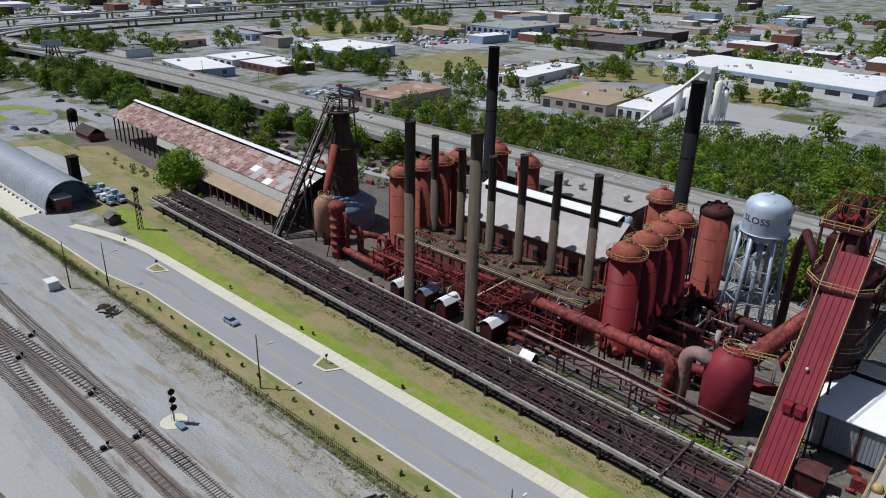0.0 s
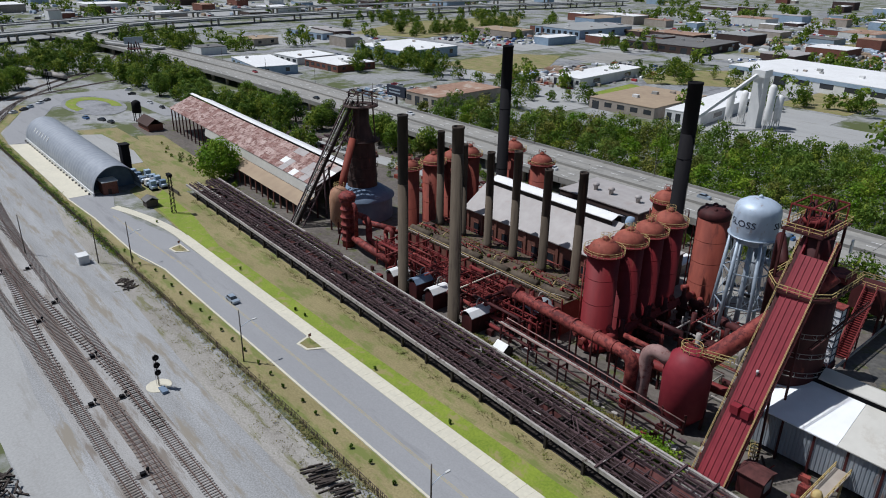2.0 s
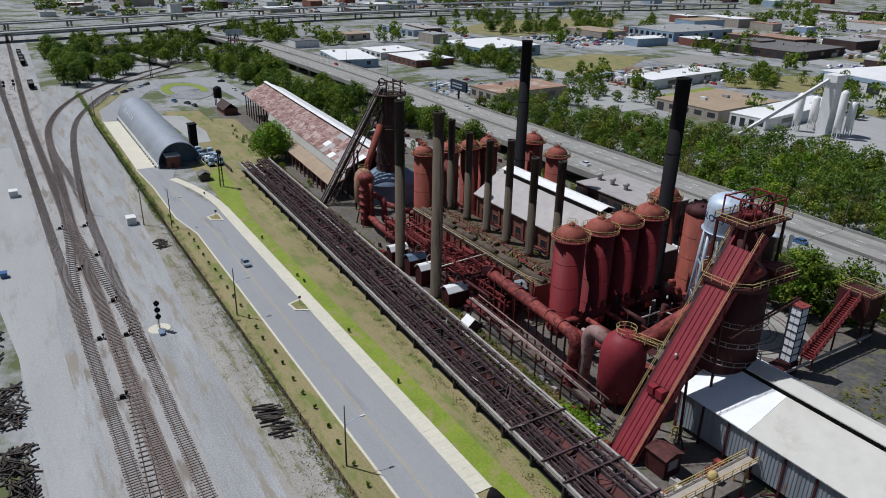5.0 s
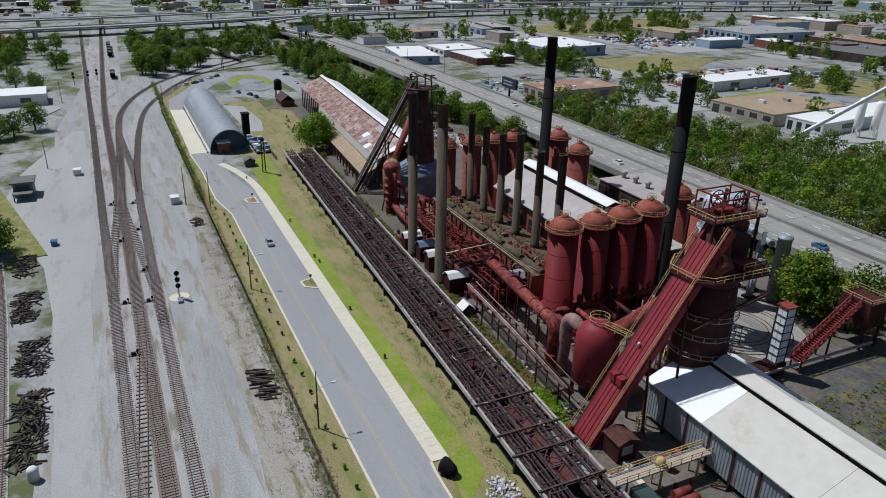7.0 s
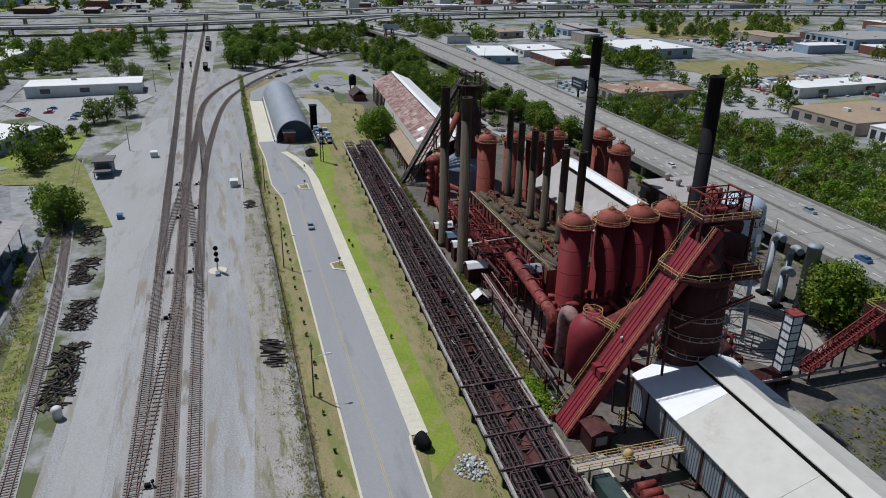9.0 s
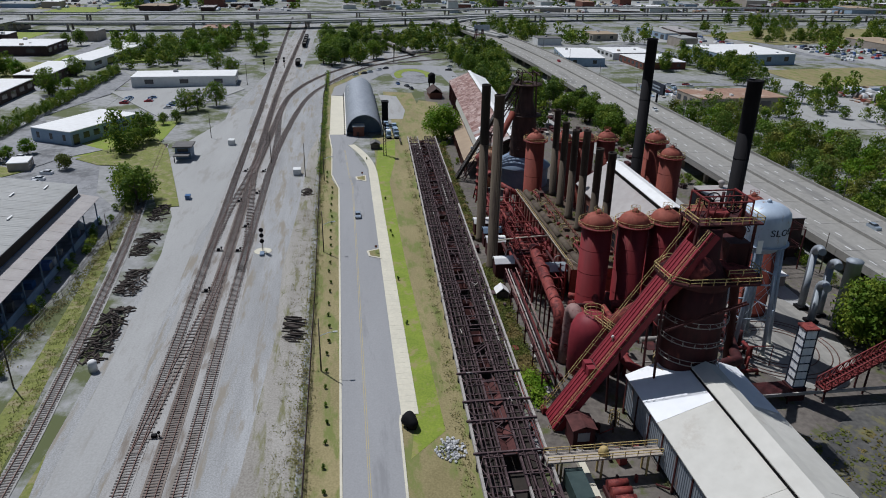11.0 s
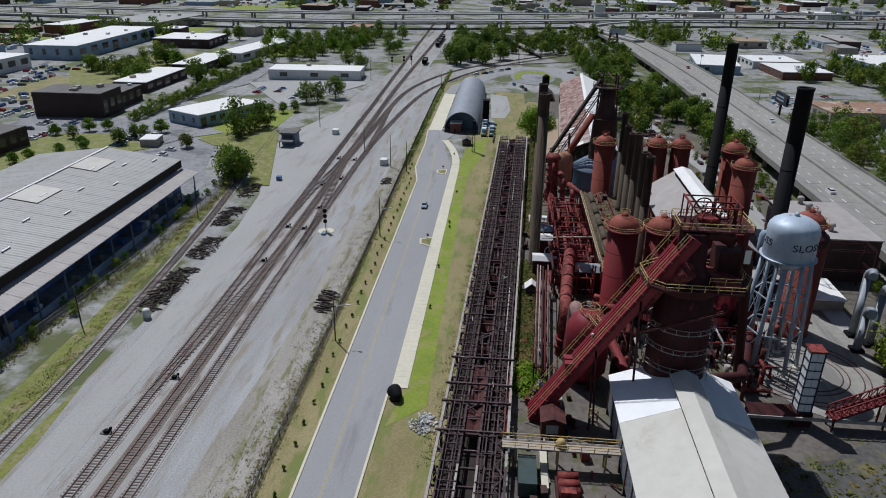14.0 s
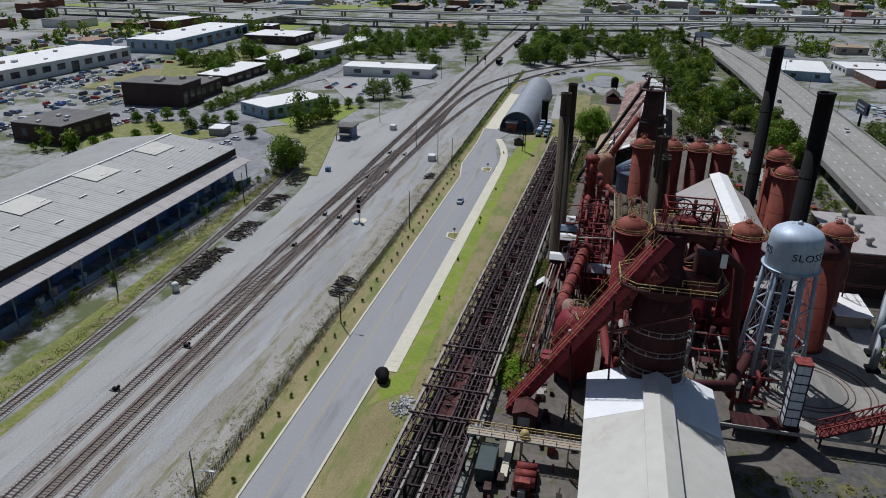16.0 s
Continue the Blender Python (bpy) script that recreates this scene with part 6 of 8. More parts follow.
for k, r in enumerate((7.5, 8.8, 11.5, 12.8)):
    bm = bmesh.new()
    ring(bm, -43, 166, r, 0.2, 0.12, 40)
    part("rail", bm, "rail", ck)
# silver bent pipes and filters in the back yard
for x, y, h, r in ((-60, 183, 17, 0.9), (-56, 185, 15, 0.9), (-53, 181, 11, 0.9), (-50, 186, 17, 1.7)):
    sp = thing("silver_pipe", (x, y, 0), "dull silver vertical vent pipe with a bend", "pipe", group="silver pipes")
    if r < 1:
        part("pipe", made(tube, [(x, y, 0), (x, y, h - 2)] + arc((x + 2, y, h - 2), 2, 180, 90, (1, 0, 0), (0, 0, 1), 6) + [(x + 4, y - 1, h)], r, 14), "corrugated", sp)
    else:
        part("drum", made(lathe, x, y, [(r, 0), (r, h), (r * 1.1, h), (r * 1.1, h + 0.4), (0.4, h + 0.9)], 20), "corrugated", sp)
    part("base", made(box, x - 1.3, x + 1.3, y - 1.3, y + 1.3, 0, 0.8), "black_steel", sp)
tk = thing("green_tank", (-80.5, 171, 0), "pale green upright tank", "tank")
part("shell", made(lathe, -83.5, 168.3, [(1.4, 0), (1.4, 15.0), (1.0, 16.0), (0.2, 16.3)], 20), "blue_wall", tk)
ya = thing("white_shed", (-78, 182, 0), "low white-roofed shed behind the stoves", "shed")
part("wall", made(box, -84, -72, 178.5, 186, 0, 3.0), "tan_wall", ya)
part("roof", made(box, -84.4, -71.6, 178.1, 186.4, 3.0, 3.3), "white_roof", ya)


# ---- arched shed, huts and small things at the end of the road ----
qs = thing("arched_shed", (-290, 80, 0), "long grey arched corrugated metal shed with an open dark end", "shed")
QX0, QX1, QY, QR = -338.0, -239.0, 80.6, 8.2
bm = bmesh.new()
n, rows = 24, 66
for side, rad in ((0, QR), (1, QR - 0.2)):
    grid = []
    for i in range(rows + 1):
        x = QX0 + (QX1 - QX0) * i / rows
        rr_ = rad + (0.05 if i % 2 else -0.05)
        grid.append([bm.verts.new((x, QY - rr_ * math.cos(math.pi * k / n), 1.2 + (rr_ * 1.06) * math.sin(math.pi * k / n))) for k in range(n + 1)])
    for a, b in zip(grid, grid[1:]):
        for k in range(n):
            bm.faces.new((a[k], b[k], b[k + 1], a[k + 1]))
part("vault", bm, "quonset", qs)
for s in (-1, 1):
    part("footing", made(box, QX0, QX1, QY + s * QR - 0.25, QY + s * QR + 0.25, 0, 1.3), "white_wall", qs)
bm = bmesh.new()
o = [(QY - 7.9 * math.cos(math.pi * k / 20), 1.0 + 8.3 * math.sin(math.pi * k / 20)) for k in range(21)]
v = [bm.verts.new((QX0 + 0.5, *p)) for p in o] + [bm.verts.new((QX0 + 0.5, QY + 7.9, 0)), bm.verts.new((QX0 + 0.5, QY - 7.9, 0))]
bm.faces.new(v)
part("end_wall", bm, "quonset", qs)
bm = bmesh.new()
v = [bm.verts.new((QX1 - 7, *p)) for p in o] + [bm.verts.new((QX1 - 7, QY + 7.9, 0)), bm.verts.new((QX1 - 7, QY - 7.9, 0))]
bm.faces.new(v)
part("end_wall", bm, "slate_blue", qs, "recessed blue-grey end wall")
for i in range(6):
    x = QX0 + 12 + 4.2 * i
    part("roof_light", made(beam, (x, QY - 6.9, 6.1), (x, QY - 5.7, 7.6), 0.8, 0.2), "white_wall", qs)
for i in range(24):
    x = QX0 + 1.5 + 4.1 * i
    part("bollard", made(box, x, x + 0.5, QY - 9.3, QY - 8.7, 0.1, 0.75), "dark_roof", qs)
bb = thing("brick_booth", (-238, 79, 0), "brown brick booth with a white roof at the shed's mouth", "hut")
part("wall", made(box, -243.5, -238, 75.5, 80.5, 0, 4.6), "brick_wall", bb)
part("roof", made(box, -243.8, -237.7, 75.2, 80.8, 4.6, 4.9), "white_roof", bb)
part("door", made(box, -238.0, -237.93, 77, 78.2, 0.1, 2.2), "dark_brick", bb)
bt = thing("black_vent_tower", (-262, 90.5, 0), "black square vent tower behind the arched shed", "tower")
part("shaft", made(box, -264, -260.5, 90, 93, 0, 11), "black_steel", bt)
part("cap", made(box, -264.3, -260.2, 89.7, 93.3, 11, 11.4), "black_steel", bt)
for i in range(9):
    x, y = -234 - 5.2 * (i % 5), 91.5 + 3.6 * (i // 5)
    mc = thing("machine_unit", (x, y, 0), "grey-blue machine unit stored beside the shed", "machine", group="stored machines")
    h = 1.6 + 1.4 * rnd.random()
    part("base", made(box, x - 1.9, x + 1.7, y - 1.2, y + 1.2, 0.1, 0.6), "black_steel", mc)
    part("case", made(box, x - 1.6, x + 0.6, y - 1.0, y + 1.0, 0.6, 0.6 + h), rnd.choice(("blue_wall", "white_wall", "slate_blue")), mc)
    part("drum", made(tube, [(x + 1.0, y - 1.0, 1.3), (x + 1.0, y + 1.0, 1.3)], 0.6, 10), "silver", mc)
sl = thing("shelter", (-217, 84.5, 0), "dark timber shelter hut beside the path", "hut")
part("wall", made(box, -219.5, -215.5, 82.6, 86.4, 0.1, 2.6), "wood_pole", sl)
part("roof", made(gable, -219.5, -215.5, 82.6, 86.4, 2.6, 3.6, 0.4, 0.15), "dark_roof", sl)
fb = thing("low_screen", (-225, 92.5, 0), "low dark timber fence panel on grass", "fence")
part("panel", made(box, -232, -222, 96.0, 96.3, 0.1, 1.5), "wood_pole", fb)
for x in (-231.8, -227, -222.2):
    part("post", made(box, x - 0.1, x + 0.1, 95.9, 96.0, 0.1, 1.7), "wood_pole", fb)
si = thing("water_silo", (-348, 125, 0), "black wooden water tank on posts", "tank")
part("tank", made(lathe, -348, 125, [(2.2, 4.5), (2.2, 9.5), (1.2, 10.4), (0.2, 10.8)], 16), "black_steel", si)
for i in range(4):
    a = radians(45 + 90 * i)
    part("leg", made(beam, (-348 + 1.9 * math.cos(a), 125 + 1.9 * math.sin(a), 0), (-348 + 1.9 * math.cos(a), 125 + 1.9 * math.sin(a), 4.6), 0.35), "black_steel", si)
cbn = thing("brown_cabin", (-326, 125, 0), "dark brown cabin with pitched roof", "hut")
part("wall", made(box, -336, -322, 121, 128, 0, 3.4), "brick_wall", cbn)
part("roof", made(gable, -336, -322, 121, 128, 3.4, 6.0, 0.6), "dark_brick", cbn)
hw = thing("watch_hut", (-209, 6, 0), "dark two-storey signal hut with flat roofs", "hut")
part("wall", made(box, -213, -206, 3.5, 9.5, 0, 5.0), "slate_blue", hw)
part("roof", made(box, -213.8, -205.2, 2.7, 10.3, 5.0, 5.5), "dark_roof", hw)
part("porch_roof", made(box, -206, -201, 3.5, 9.5, 2.5, 2.8), "dark_roof", hw)
part("porch_post", made(box, -201.4, -201.1, 3.8, 4.1, 0, 2.5), "black_steel", hw)
part("window", made(box, -205.99, -205.93, 4.4, 8.6, 3.2, 4.5), "glass", hw)
for x, y, s, lab, mt in ((-228, 22.5, 1.6, "white metal equipment cabinet on gravel", "white_wall"), (-182, 53, 1.7, "white metal equipment cabinet beside the fence", "white_wall"), (-156.5, 17.5, 1.0, "small blue skip on the lane", "car_blue")):
    cb = thing("equipment_cabinet", (x, y, 0), lab, "cabinet")
    part("body", made(box, x - s, x + s, y - s * 0.8, y + s * 0.8, 0.05, s * 1.35), mt, cb)
    part("lid", made(box, x - s - 0.1, x + s + 0.1, y - s * 0.8 - 0.1, y + s * 0.8 + 0.1, s * 1.35, s * 1.35 + 0.15), mt, cb)
wtk = thing("white_drum", (-49.5, 15.4, 0), "white upright drum beside the siding", "tank")
part("drum", made(lathe, -49.5, 18.6, [(0.9, 0), (0.9, 2.2), (0.6, 2.5), (0.1, 2.6)], 16), "white_wall", wtk)

# railway signal
sg = thing("railway_signal", (-108.7, 47.1, 0), "railway signal mast with three round black heads", "signal")
part("mast", made(tube, [(-108.7, 47.1, 0), (-108.7, 47.1, 7.4)], 0.13, 8), "bleached", sg)
for z in (3.4, 5.1, 6.8):
    part("head", made(tube, [(-108.3, 47.1, z), (-108.05, 47.1, z)], 0.62, 16), "black_steel", sg)
    part("hood", made(tube, [(-108.05, 47.1, z), (-107.6, 47.1, z)], 0.22, 8), "black_steel", sg)
part("pad", made(lathe, -108.7, 47.1, [(2.6, 0), (2.4, 0.12)], 18), "concrete", sg)
part("relay_box", made(box, -107.4, -105.0, 46.5, 47.7, 0.1, 0.6), "slate_blue", sg)
bm = bmesh.new()
for s in (-0.3, 0.3):
    beam(bm, (-109.0, 47.1 + s, 0), (-109.0, 47.1 + s, 7.2), 0.05)
for i in range(12):
    beam(bm, (-109.0, 46.8, 0.5 + 0.55 * i), (-109.0, 47.4, 0.5 + 0.55 * i), 0.04)
part("ladder", bm, "bleached", sg)
for x, y in ((-427, 18), (-432, 26), (-436, 31)):
    s2 = thing("railway_signal", (x, y, 0), "distant signal mast with two heads", "signal", group="distant signals")
    part("mast", made(beam, (x, y, 0), (x, y, 7), 0.3), "black_steel", s2)
    for z in (4.5, 6.5):
        part("head", made(box, x - 0.2, x + 0.5, y - 0.7, y + 0.7, z - 0.7, z + 0.7), "black_steel", s2)

# street lamps: wooden pole with an arm
def street_lamp(x, y, h=12.4, arm=3.0, label="slim dark wooden pole with a lamp arm over the road"):
    sp = thing("street_lamp", (x, y, 0), label, "street lamp", group="street lamps")
    part("pole", made(tube, [(x, y, 0), (x, y, h)], [0.17, 0.11], 8), "wood_pole", sp)
    if arm:
        part("arm", made(tube, [(x, y, h * 0.68), (x, y + arm * 0.6, h * 0.74), (x, y + arm, h * 0.75)], 0.06, 6), "silver", sp)
        part("lamp_head", made(box, x - 0.18, x + 0.18, y + arm - 0.2, y + arm + 0.7, h * 0.75 - 0.1, h * 0.75 + 0.12), "lamp_glass", sp)
    return sp


for x, y in ((-173, 63.4), (-106.4, 64.4), (-44.3, 65.0), (18, 65.2)):
    street_lamp(x, y)
for x, y, h in ((-179, 56.2, 13), (-198, 42, 12), (-114, 4, 11), (-45, 5, 10), (-370, 13, 13), (-240, 12, 11), (-79, 201, 12), (-340, 62, 12)):
    street_lamp(x, y, h, 0, "plain weathered wooden utility pole")
for x, y in ((-206, 88), (-455, 110)):
    lm = thing("lattice_mast", (x, y, 0), "dark steel lattice mast beside the track", "mast", group="lattice masts")
    bm = bmesh.new()
    for a in ((-0.6, -0.6), (0.6, -0.6), (0.6, 0.6), (-0.6, 0.6)):
        beam(bm, (x + a[0], y + a[1], 0), (x + a[0] * 0.5, y + a[1] * 0.5, 13), 0.14)
    for i in range(10):
        z = 1.3 * i
        beam(bm, (x - 0.6, y - 0.6, z), (x + 0.5, y - 0.55, z + 1.3), 0.09), beam(bm, (x + 0.6, y + 0.6, z), (x - 0.5, y + 0.55, z + 1.3), 0.09)
        beam(bm, (x - 0.55, y - 0.6, z), (x - 0.55, y + 0.6, z + 1.3), 0.09)
    part("lattice", bm, "black_steel", lm)
    part("head", made(box, x - 1.2, x + 1.2, y - 0.6, y + 0.6, 12.6, 13.6), "black_steel", lm)

# fence along the yard and along the siding
def fence(pts, h, name, label, mt, gap=3.0):
    fe = thing(name, (*pts[len(pts) // 2], 0), label, "fence")
    for p, d in resample(pts, gap):
        part("post", made(beam, (p.x, p.y, 0), (p.x, p.y, h), 0.09), mt, fe)
    for z in (0.25, h * 0.55, h - 0.08):
        bm = bmesh.new()
        for a, b in zip(pts, pts[1:]):
            beam(bm, (*a, z), (*b, z), 0.06)
        part("bar", bm, mt, fe)
    bm = bmesh.new()
    for p, d in resample(pts, 0.55):
        beam(bm, (p.x, p.y, 0.1), (p.x, p.y, h), 0.06)
    part("picket_rest", bm, mt, fe, kind="stuff")


fence([(80, 62.9), (-80, 62.7), (-160, 61.8), (-255, 60.8), (-330, 60.2), (-360, 61.3), (-425, 86)], 1.9, "yard_fence", "rusty brown steel fence along the yard", "trestle", 5.0)
fence([(60, -4.5), (-28, -3.0), (-54, -1.0), (-85, 0.8), (-112, 0.8), (-147, -0.6)], 2.2, "siding_fence", "grey chain-link fence beside the warehouse drive", "bleached", 5.0)

# ---- stacks of old ties, rubble, pots ----
def tie_pile(x, y, lx, ly, count, label, h=1.3, align=None):
    tp = thing("tie_pile", (x, y, 0), label, "timber pile", group="piles of old ties")
    for i in range(count):
        px, py = x + rnd.uniform(-lx, lx) / 2, y + rnd.uniform(-ly, ly) / 2
        a = rnd.uniform(0, math.pi) if align is None else align + rnd.uniform(-0.12, 0.12)
        fall = max(0.0, 1 - (abs(px - x) / (lx / 2)) ** 3) * max(0.0, 1 - (abs(py - y) / (ly / 2)) ** 3)
        z = 0.14 + h * fall * rnd.random()
        d = Vector((math.cos(a), math.sin(a), rnd.uniform(-0.15, 0.15) if z > 0.5 else 0)) * 1.3
        p = Vector((px, py, z))
        part("tie", made(beam, p - d, p + d, 0.26, 0.24), "old_tie", tp)


tie_pile(-143, 11.2, 15, 4.2, 60, "jumbled pile of dark old railway ties beside the siding")
tie_pile(-117, 12.9, 17, 5.5, 85, "long jumbled pile of black old ties")
tie_pile(-91, 16.0, 16, 6, 100, "high jumbled pile of dark old ties and scrap", 1.6)
tie_pile(-65, 16.6, 24, 5.6, 150, "large jumbled pile of dark old ties and scrap", 1.7)
tie_pile(-62.5, 58.6, 12, 3.4, 46, "low stack of grey-brown ties beside the fence", 0.7, math.pi / 2 - 0.25)
tie_pile(-160, 57.5, 7, 2.6, 24, "small heap of ties beside the fence", 0.8)
rub = thing("rubble_heap", (-16.5, 88.2, 0), "heap of pale broken stone on the grass", "rubble")
for i in range(130):
    r = rnd.random() ** 0.6 * 2.8
    a = rnd.uniform(0, 6.28)
    px, py = -16.5 + r * math.cos(a) * 1.2, 88.2 + r * math.sin(a)
    s = rnd.uniform(0.16, 0.42)
    bm = bmesh.new()
    bmesh.ops.create_icosphere(bm, subdivisions=1, radius=s)
    for v in bm.verts:
        v.co = Vector((px, py, 0.15 + (2.8 - r) * 0.22 * rnd.random())) + v.co * rnd.uniform(0.7, 1.2)
    part("stone", bm, "stone", rub)
pot = thing("slag_pot", (-24, 81.6, 0), "black cast-iron slag pot lying as a monument", "slag pot")
part("bowl", made(tube, [(-24.9, 81.2, 1.4), (-24.4, 81.5, 1.4), (-22.9, 82.2, 1.2), (-22.3, 82.5, 1.1)], [1.45, 1.4, 1.0, 0.45], 22), "black_steel", pot)
part("mouth", made(tube, [(-24.96, 81.17, 1.41), (-24.91, 81.2, 1.4)], 1.15, 22), "slag", pot)
part("cradle", made(box, -24.6, -22.8, 80.9, 82.6, 0.1, 0.6), "black_steel", pot)


# ---- elevated highway ----
hwy = thing("elevated_highway", (-200, 222, 0), "long pale concrete elevated highway on piers", "highway", kind="structure")
HZ, HN, HF = 6.0, 205.0, 236.0


def hy(x, y):
    return y - (0.00022 * (x + 330) ** 2 if x < -330 else 0.0)


xs = [160 - 20 * i for i in range(46)]
for a, b in zip(xs, xs[1:]):
    part("deck", made(prism, [(a, hy(a, HN)), (b + 0.15, hy(b, HN)), (b + 0.15, hy(b, HF)), (a, hy(a, HF))], HZ - 1.3, HZ), "highway", hwy)
    for y in (HN, HF - 0.4, (HN + HF) / 2):
        part("barrier", made(prism, [(a, hy(a, y)), (b + 0.1, hy(b, y)), (b + 0.1, hy(b, y) + 0.4), (a, hy(a, y) + 0.4)], HZ + 0.003, HZ + 0.95), "highway", hwy)
    for y in (HN + 3, (HN + HF) / 2, HF - 3):
        part("pier", made(box, a - 0.7, a + 0.7, hy(a, y) - 0.7, hy(a, y) + 0.7, 0, HZ - 1.3), "tan_wall", hwy)
bm = bmesh.new()
for a, b in zip(xs, xs[1:]):
    for y in (HN + 5, HN + 9, HF - 9, HF - 5):
        k = a
        while k > b:
            ribbon(bm, [(k, hy(k, y)), (k - 3, hy(k - 3, y))], 0.3, HZ + 0.02)
            k -= 10
part("lane_line", bm, "white_wall", hwy, kind="stuff")
for i in range(11):
    x = 60 - 60 * i
    y = hy(x, HF - 0.3)
    street_lamp(x, y, HZ + 9, 0, "tall thin highway lamp pole")
# far interchange
for pts, z, w, lab in (([(-664, -520), (-655, -117), (-705, 101), (-786, 315), (-800, 640), (-760, 1100)], 8.5, 20, "far elevated interstate on dark piers"), ([(-560, 215), (-640, 190), (-690, 180), (-760, 260)], 8.0, 12, "ramp joining the far interstate"), ([(-720, -520), (-712, -110), (-758, 95), (-840, 320), (-860, 640), (-820, 1100)], 11, 14, "second far elevated carriageway")):
    pts = smooth_line(pts, 2)
    fw = thing("far_viaduct", (pts[len(pts) // 2].x, pts[len(pts) // 2].y, 0), lab, "highway", kind="structure")
    bm = bmesh.new()
    ribbon(bm, pts, w, z - 1.4, 1.4)
    part("deck", bm, "lane", fw)
    bm = bmesh.new()
    ribbon(bm, pts, 0.5, z, 0.9)
    part("barrier", bm, "lane", fw)
    for p, d in resample(pts, 56):
        n = Vector((-d.y, d.x))
        for s in (-w * 0.35, w * 0.35):
            q = p + n * s
            part("pier", made(box, q.x - 0.9, q.x + 0.9, q.y - 0.9, q.y + 0.9, 0, z - 1.4), "tan_wall", fw)


# ---- cars ----
def car_model(paint, label, name="car", L=4.5, W=1.8, H=1.5, whole=False):
    c = thing(name, (0, 0, 0), label, "car", group="parked cars")
    bm = bmesh.new()
    low = 0.35 if whole else -0.1
    prof = [(-L / 2, low), (-L / 2, 0.85), (-L * 0.28, 0.98), (L * 0.42, 0.98), (L / 2, 0.85), (L / 2, low)]
    a = [bm.verts.new((x, -W / 2, z)) for x, z in prof]
    b = [bm.verts.new((x, W / 2, z)) for x, z in prof]
    for i in range(6):
        bm.faces.new((a[i], a[(i + 1) % 6], b[(i + 1) % 6], b[i]))
    bm.faces.new(a), bm.faces.new(b)
    body = part("body", bm, paint, c)
    bm = bmesh.new()
    lo = [(-L * 0.26, 0.98), (L * 0.40, 0.98)]
    hi = [(-L * 0.10, H), (L * 0.30, H)]
    q = [bm.verts.new(p) for p in ((lo[0][0], -W * 0.46, 0.98), (lo[1][0], -W * 0.46, 0.98), (lo[1][0], W * 0.46, 0.98), (lo[0][0], W * 0.46, 0.98), (hi[0][0], -W * 0.38, H - 0.06), (hi[1][0], -W * 0.38, H - 0.06), (hi[1][0], W * 0.38, H - 0.06), (hi[0][0], W * 0.38, H - 0.06))]
    for f in ((0, 1, 5, 4), (1, 2, 6, 5), (2, 3, 7, 6), (3, 0, 4, 7), (4, 5, 6, 7)):
        bm.faces.new([q[i] for i in f])
    part("window_band", bm, "glass", c)
    part("roof", made(box, hi[0][0] + 0.05, hi[1][0] - 0.05, -W * 0.37, W * 0.37, H - 0.05, H), paint, c)
    for sx in (-0.31, 0.31) if whole else ():
        for sy in (-1, 1):
            part("wheel", made(tube, [(L * sx, sy * W * 0.40, 0.33), (L * sx, sy * W * 0.505, 0.33)], 0.33, 12), "tyre", c)
    for sy in (-0.6, 0.6) if whole else ():
        part("headlight", made(box, -L / 2 - 0.02, -L / 2 + 0.1, sy - 0.2, sy + 0.2, 0.62, 0.8), "lamp_glass", c)
    return c


CARS = [car_model(p, "parked %s car on tarmac" % n) for p, n in (("car_white", "white"), ("car_silver", "silver"), ("car_dark", "black"), ("car_red", "red"), ("car_blue", "blue"), ("car_white", "pale"))]
spots = []


def park(rects, seed):
    r = random.Random(seed)
    for x0, y0, nx, ny, dx, dy, yaw in rects:
        for i in range(nx):
            for j in range(ny):
                if r.random() < 0.68:
                    spots.append((x0 + i * dx + r.uniform(-0.3, 0.3), y0 + j * dy + r.uniform(-0.3, 0.3), yaw + r.uniform(-5, 5), r.choice((0, 0, 0, 1, 1, 2, 2, 3, 4, 5))))


park([(-230, -120, 12, 2, 2.9, 13, 88), (-200, -152, 12, 2, 2.9, 14, 92), (-262, -150, 10, 2, 2.9, 12, 90), (-212, -66, 7, 2, 3.2, 8, 80), (-190, -40, 5, 1, 4, 6, 85), (-330, -46, 5, 2, 3.2, 12, 90), (-318, -20, 7, 1, 3.0, 8, 95),
      (-358, 270, 7, 3, 6, 12, 40), (-330, 500, 8, 2, 5, 14, 90), (-300, -205, 10, 2, 2.9, 14, 90), (-500, 330, 7, 2, 4, 10, 90)], 3)
for x, y, yaw, k in ((-403, 80, 120, 0), (-408, 86, 125, 2), (-413, 90, 128, 1), (-422, 97, 130, 0), (-428, 102, 132, 2), (-369, 106, 10, 4), (-360, 111, 20, 2), (-352, 113, 10, 2), (-435, 149, 80, 0), (-420, 146, 70, 2), (-372, 146, 0, 2), (-388, 145, 10, 0)):
    spots.append((x, y, yaw, k))
for i, (x, y, yaw, k) in enumerate(spots):
    copy_thing(CARS[k], pose(x, y, 0.12, 0, 0, yaw))
for k, (x, y, yaw, z) in enumerate(((-150, 213, 0, HZ), (-95, 228, 180, HZ), (-320, 212, 0, HZ), (-420, 226, 178, HZ), (-60, 214, 0, HZ), (-258, 229, 180, HZ))):
    moved = CARS[k] if k else CARS[0]
    moved.matrix_basis = pose(x, y, z + 0.01, 0, 0, yaw)
    moved["label"] = moved["label"].replace("parked", "lone").replace("on tarmac", "on the elevated highway")
mycar = car_model("car_silver", "pale blue-silver hatchback on the road", whole=True)
mycar.matrix_basis = pose(-134, 74.9, 0.125, 0, 0, 180)

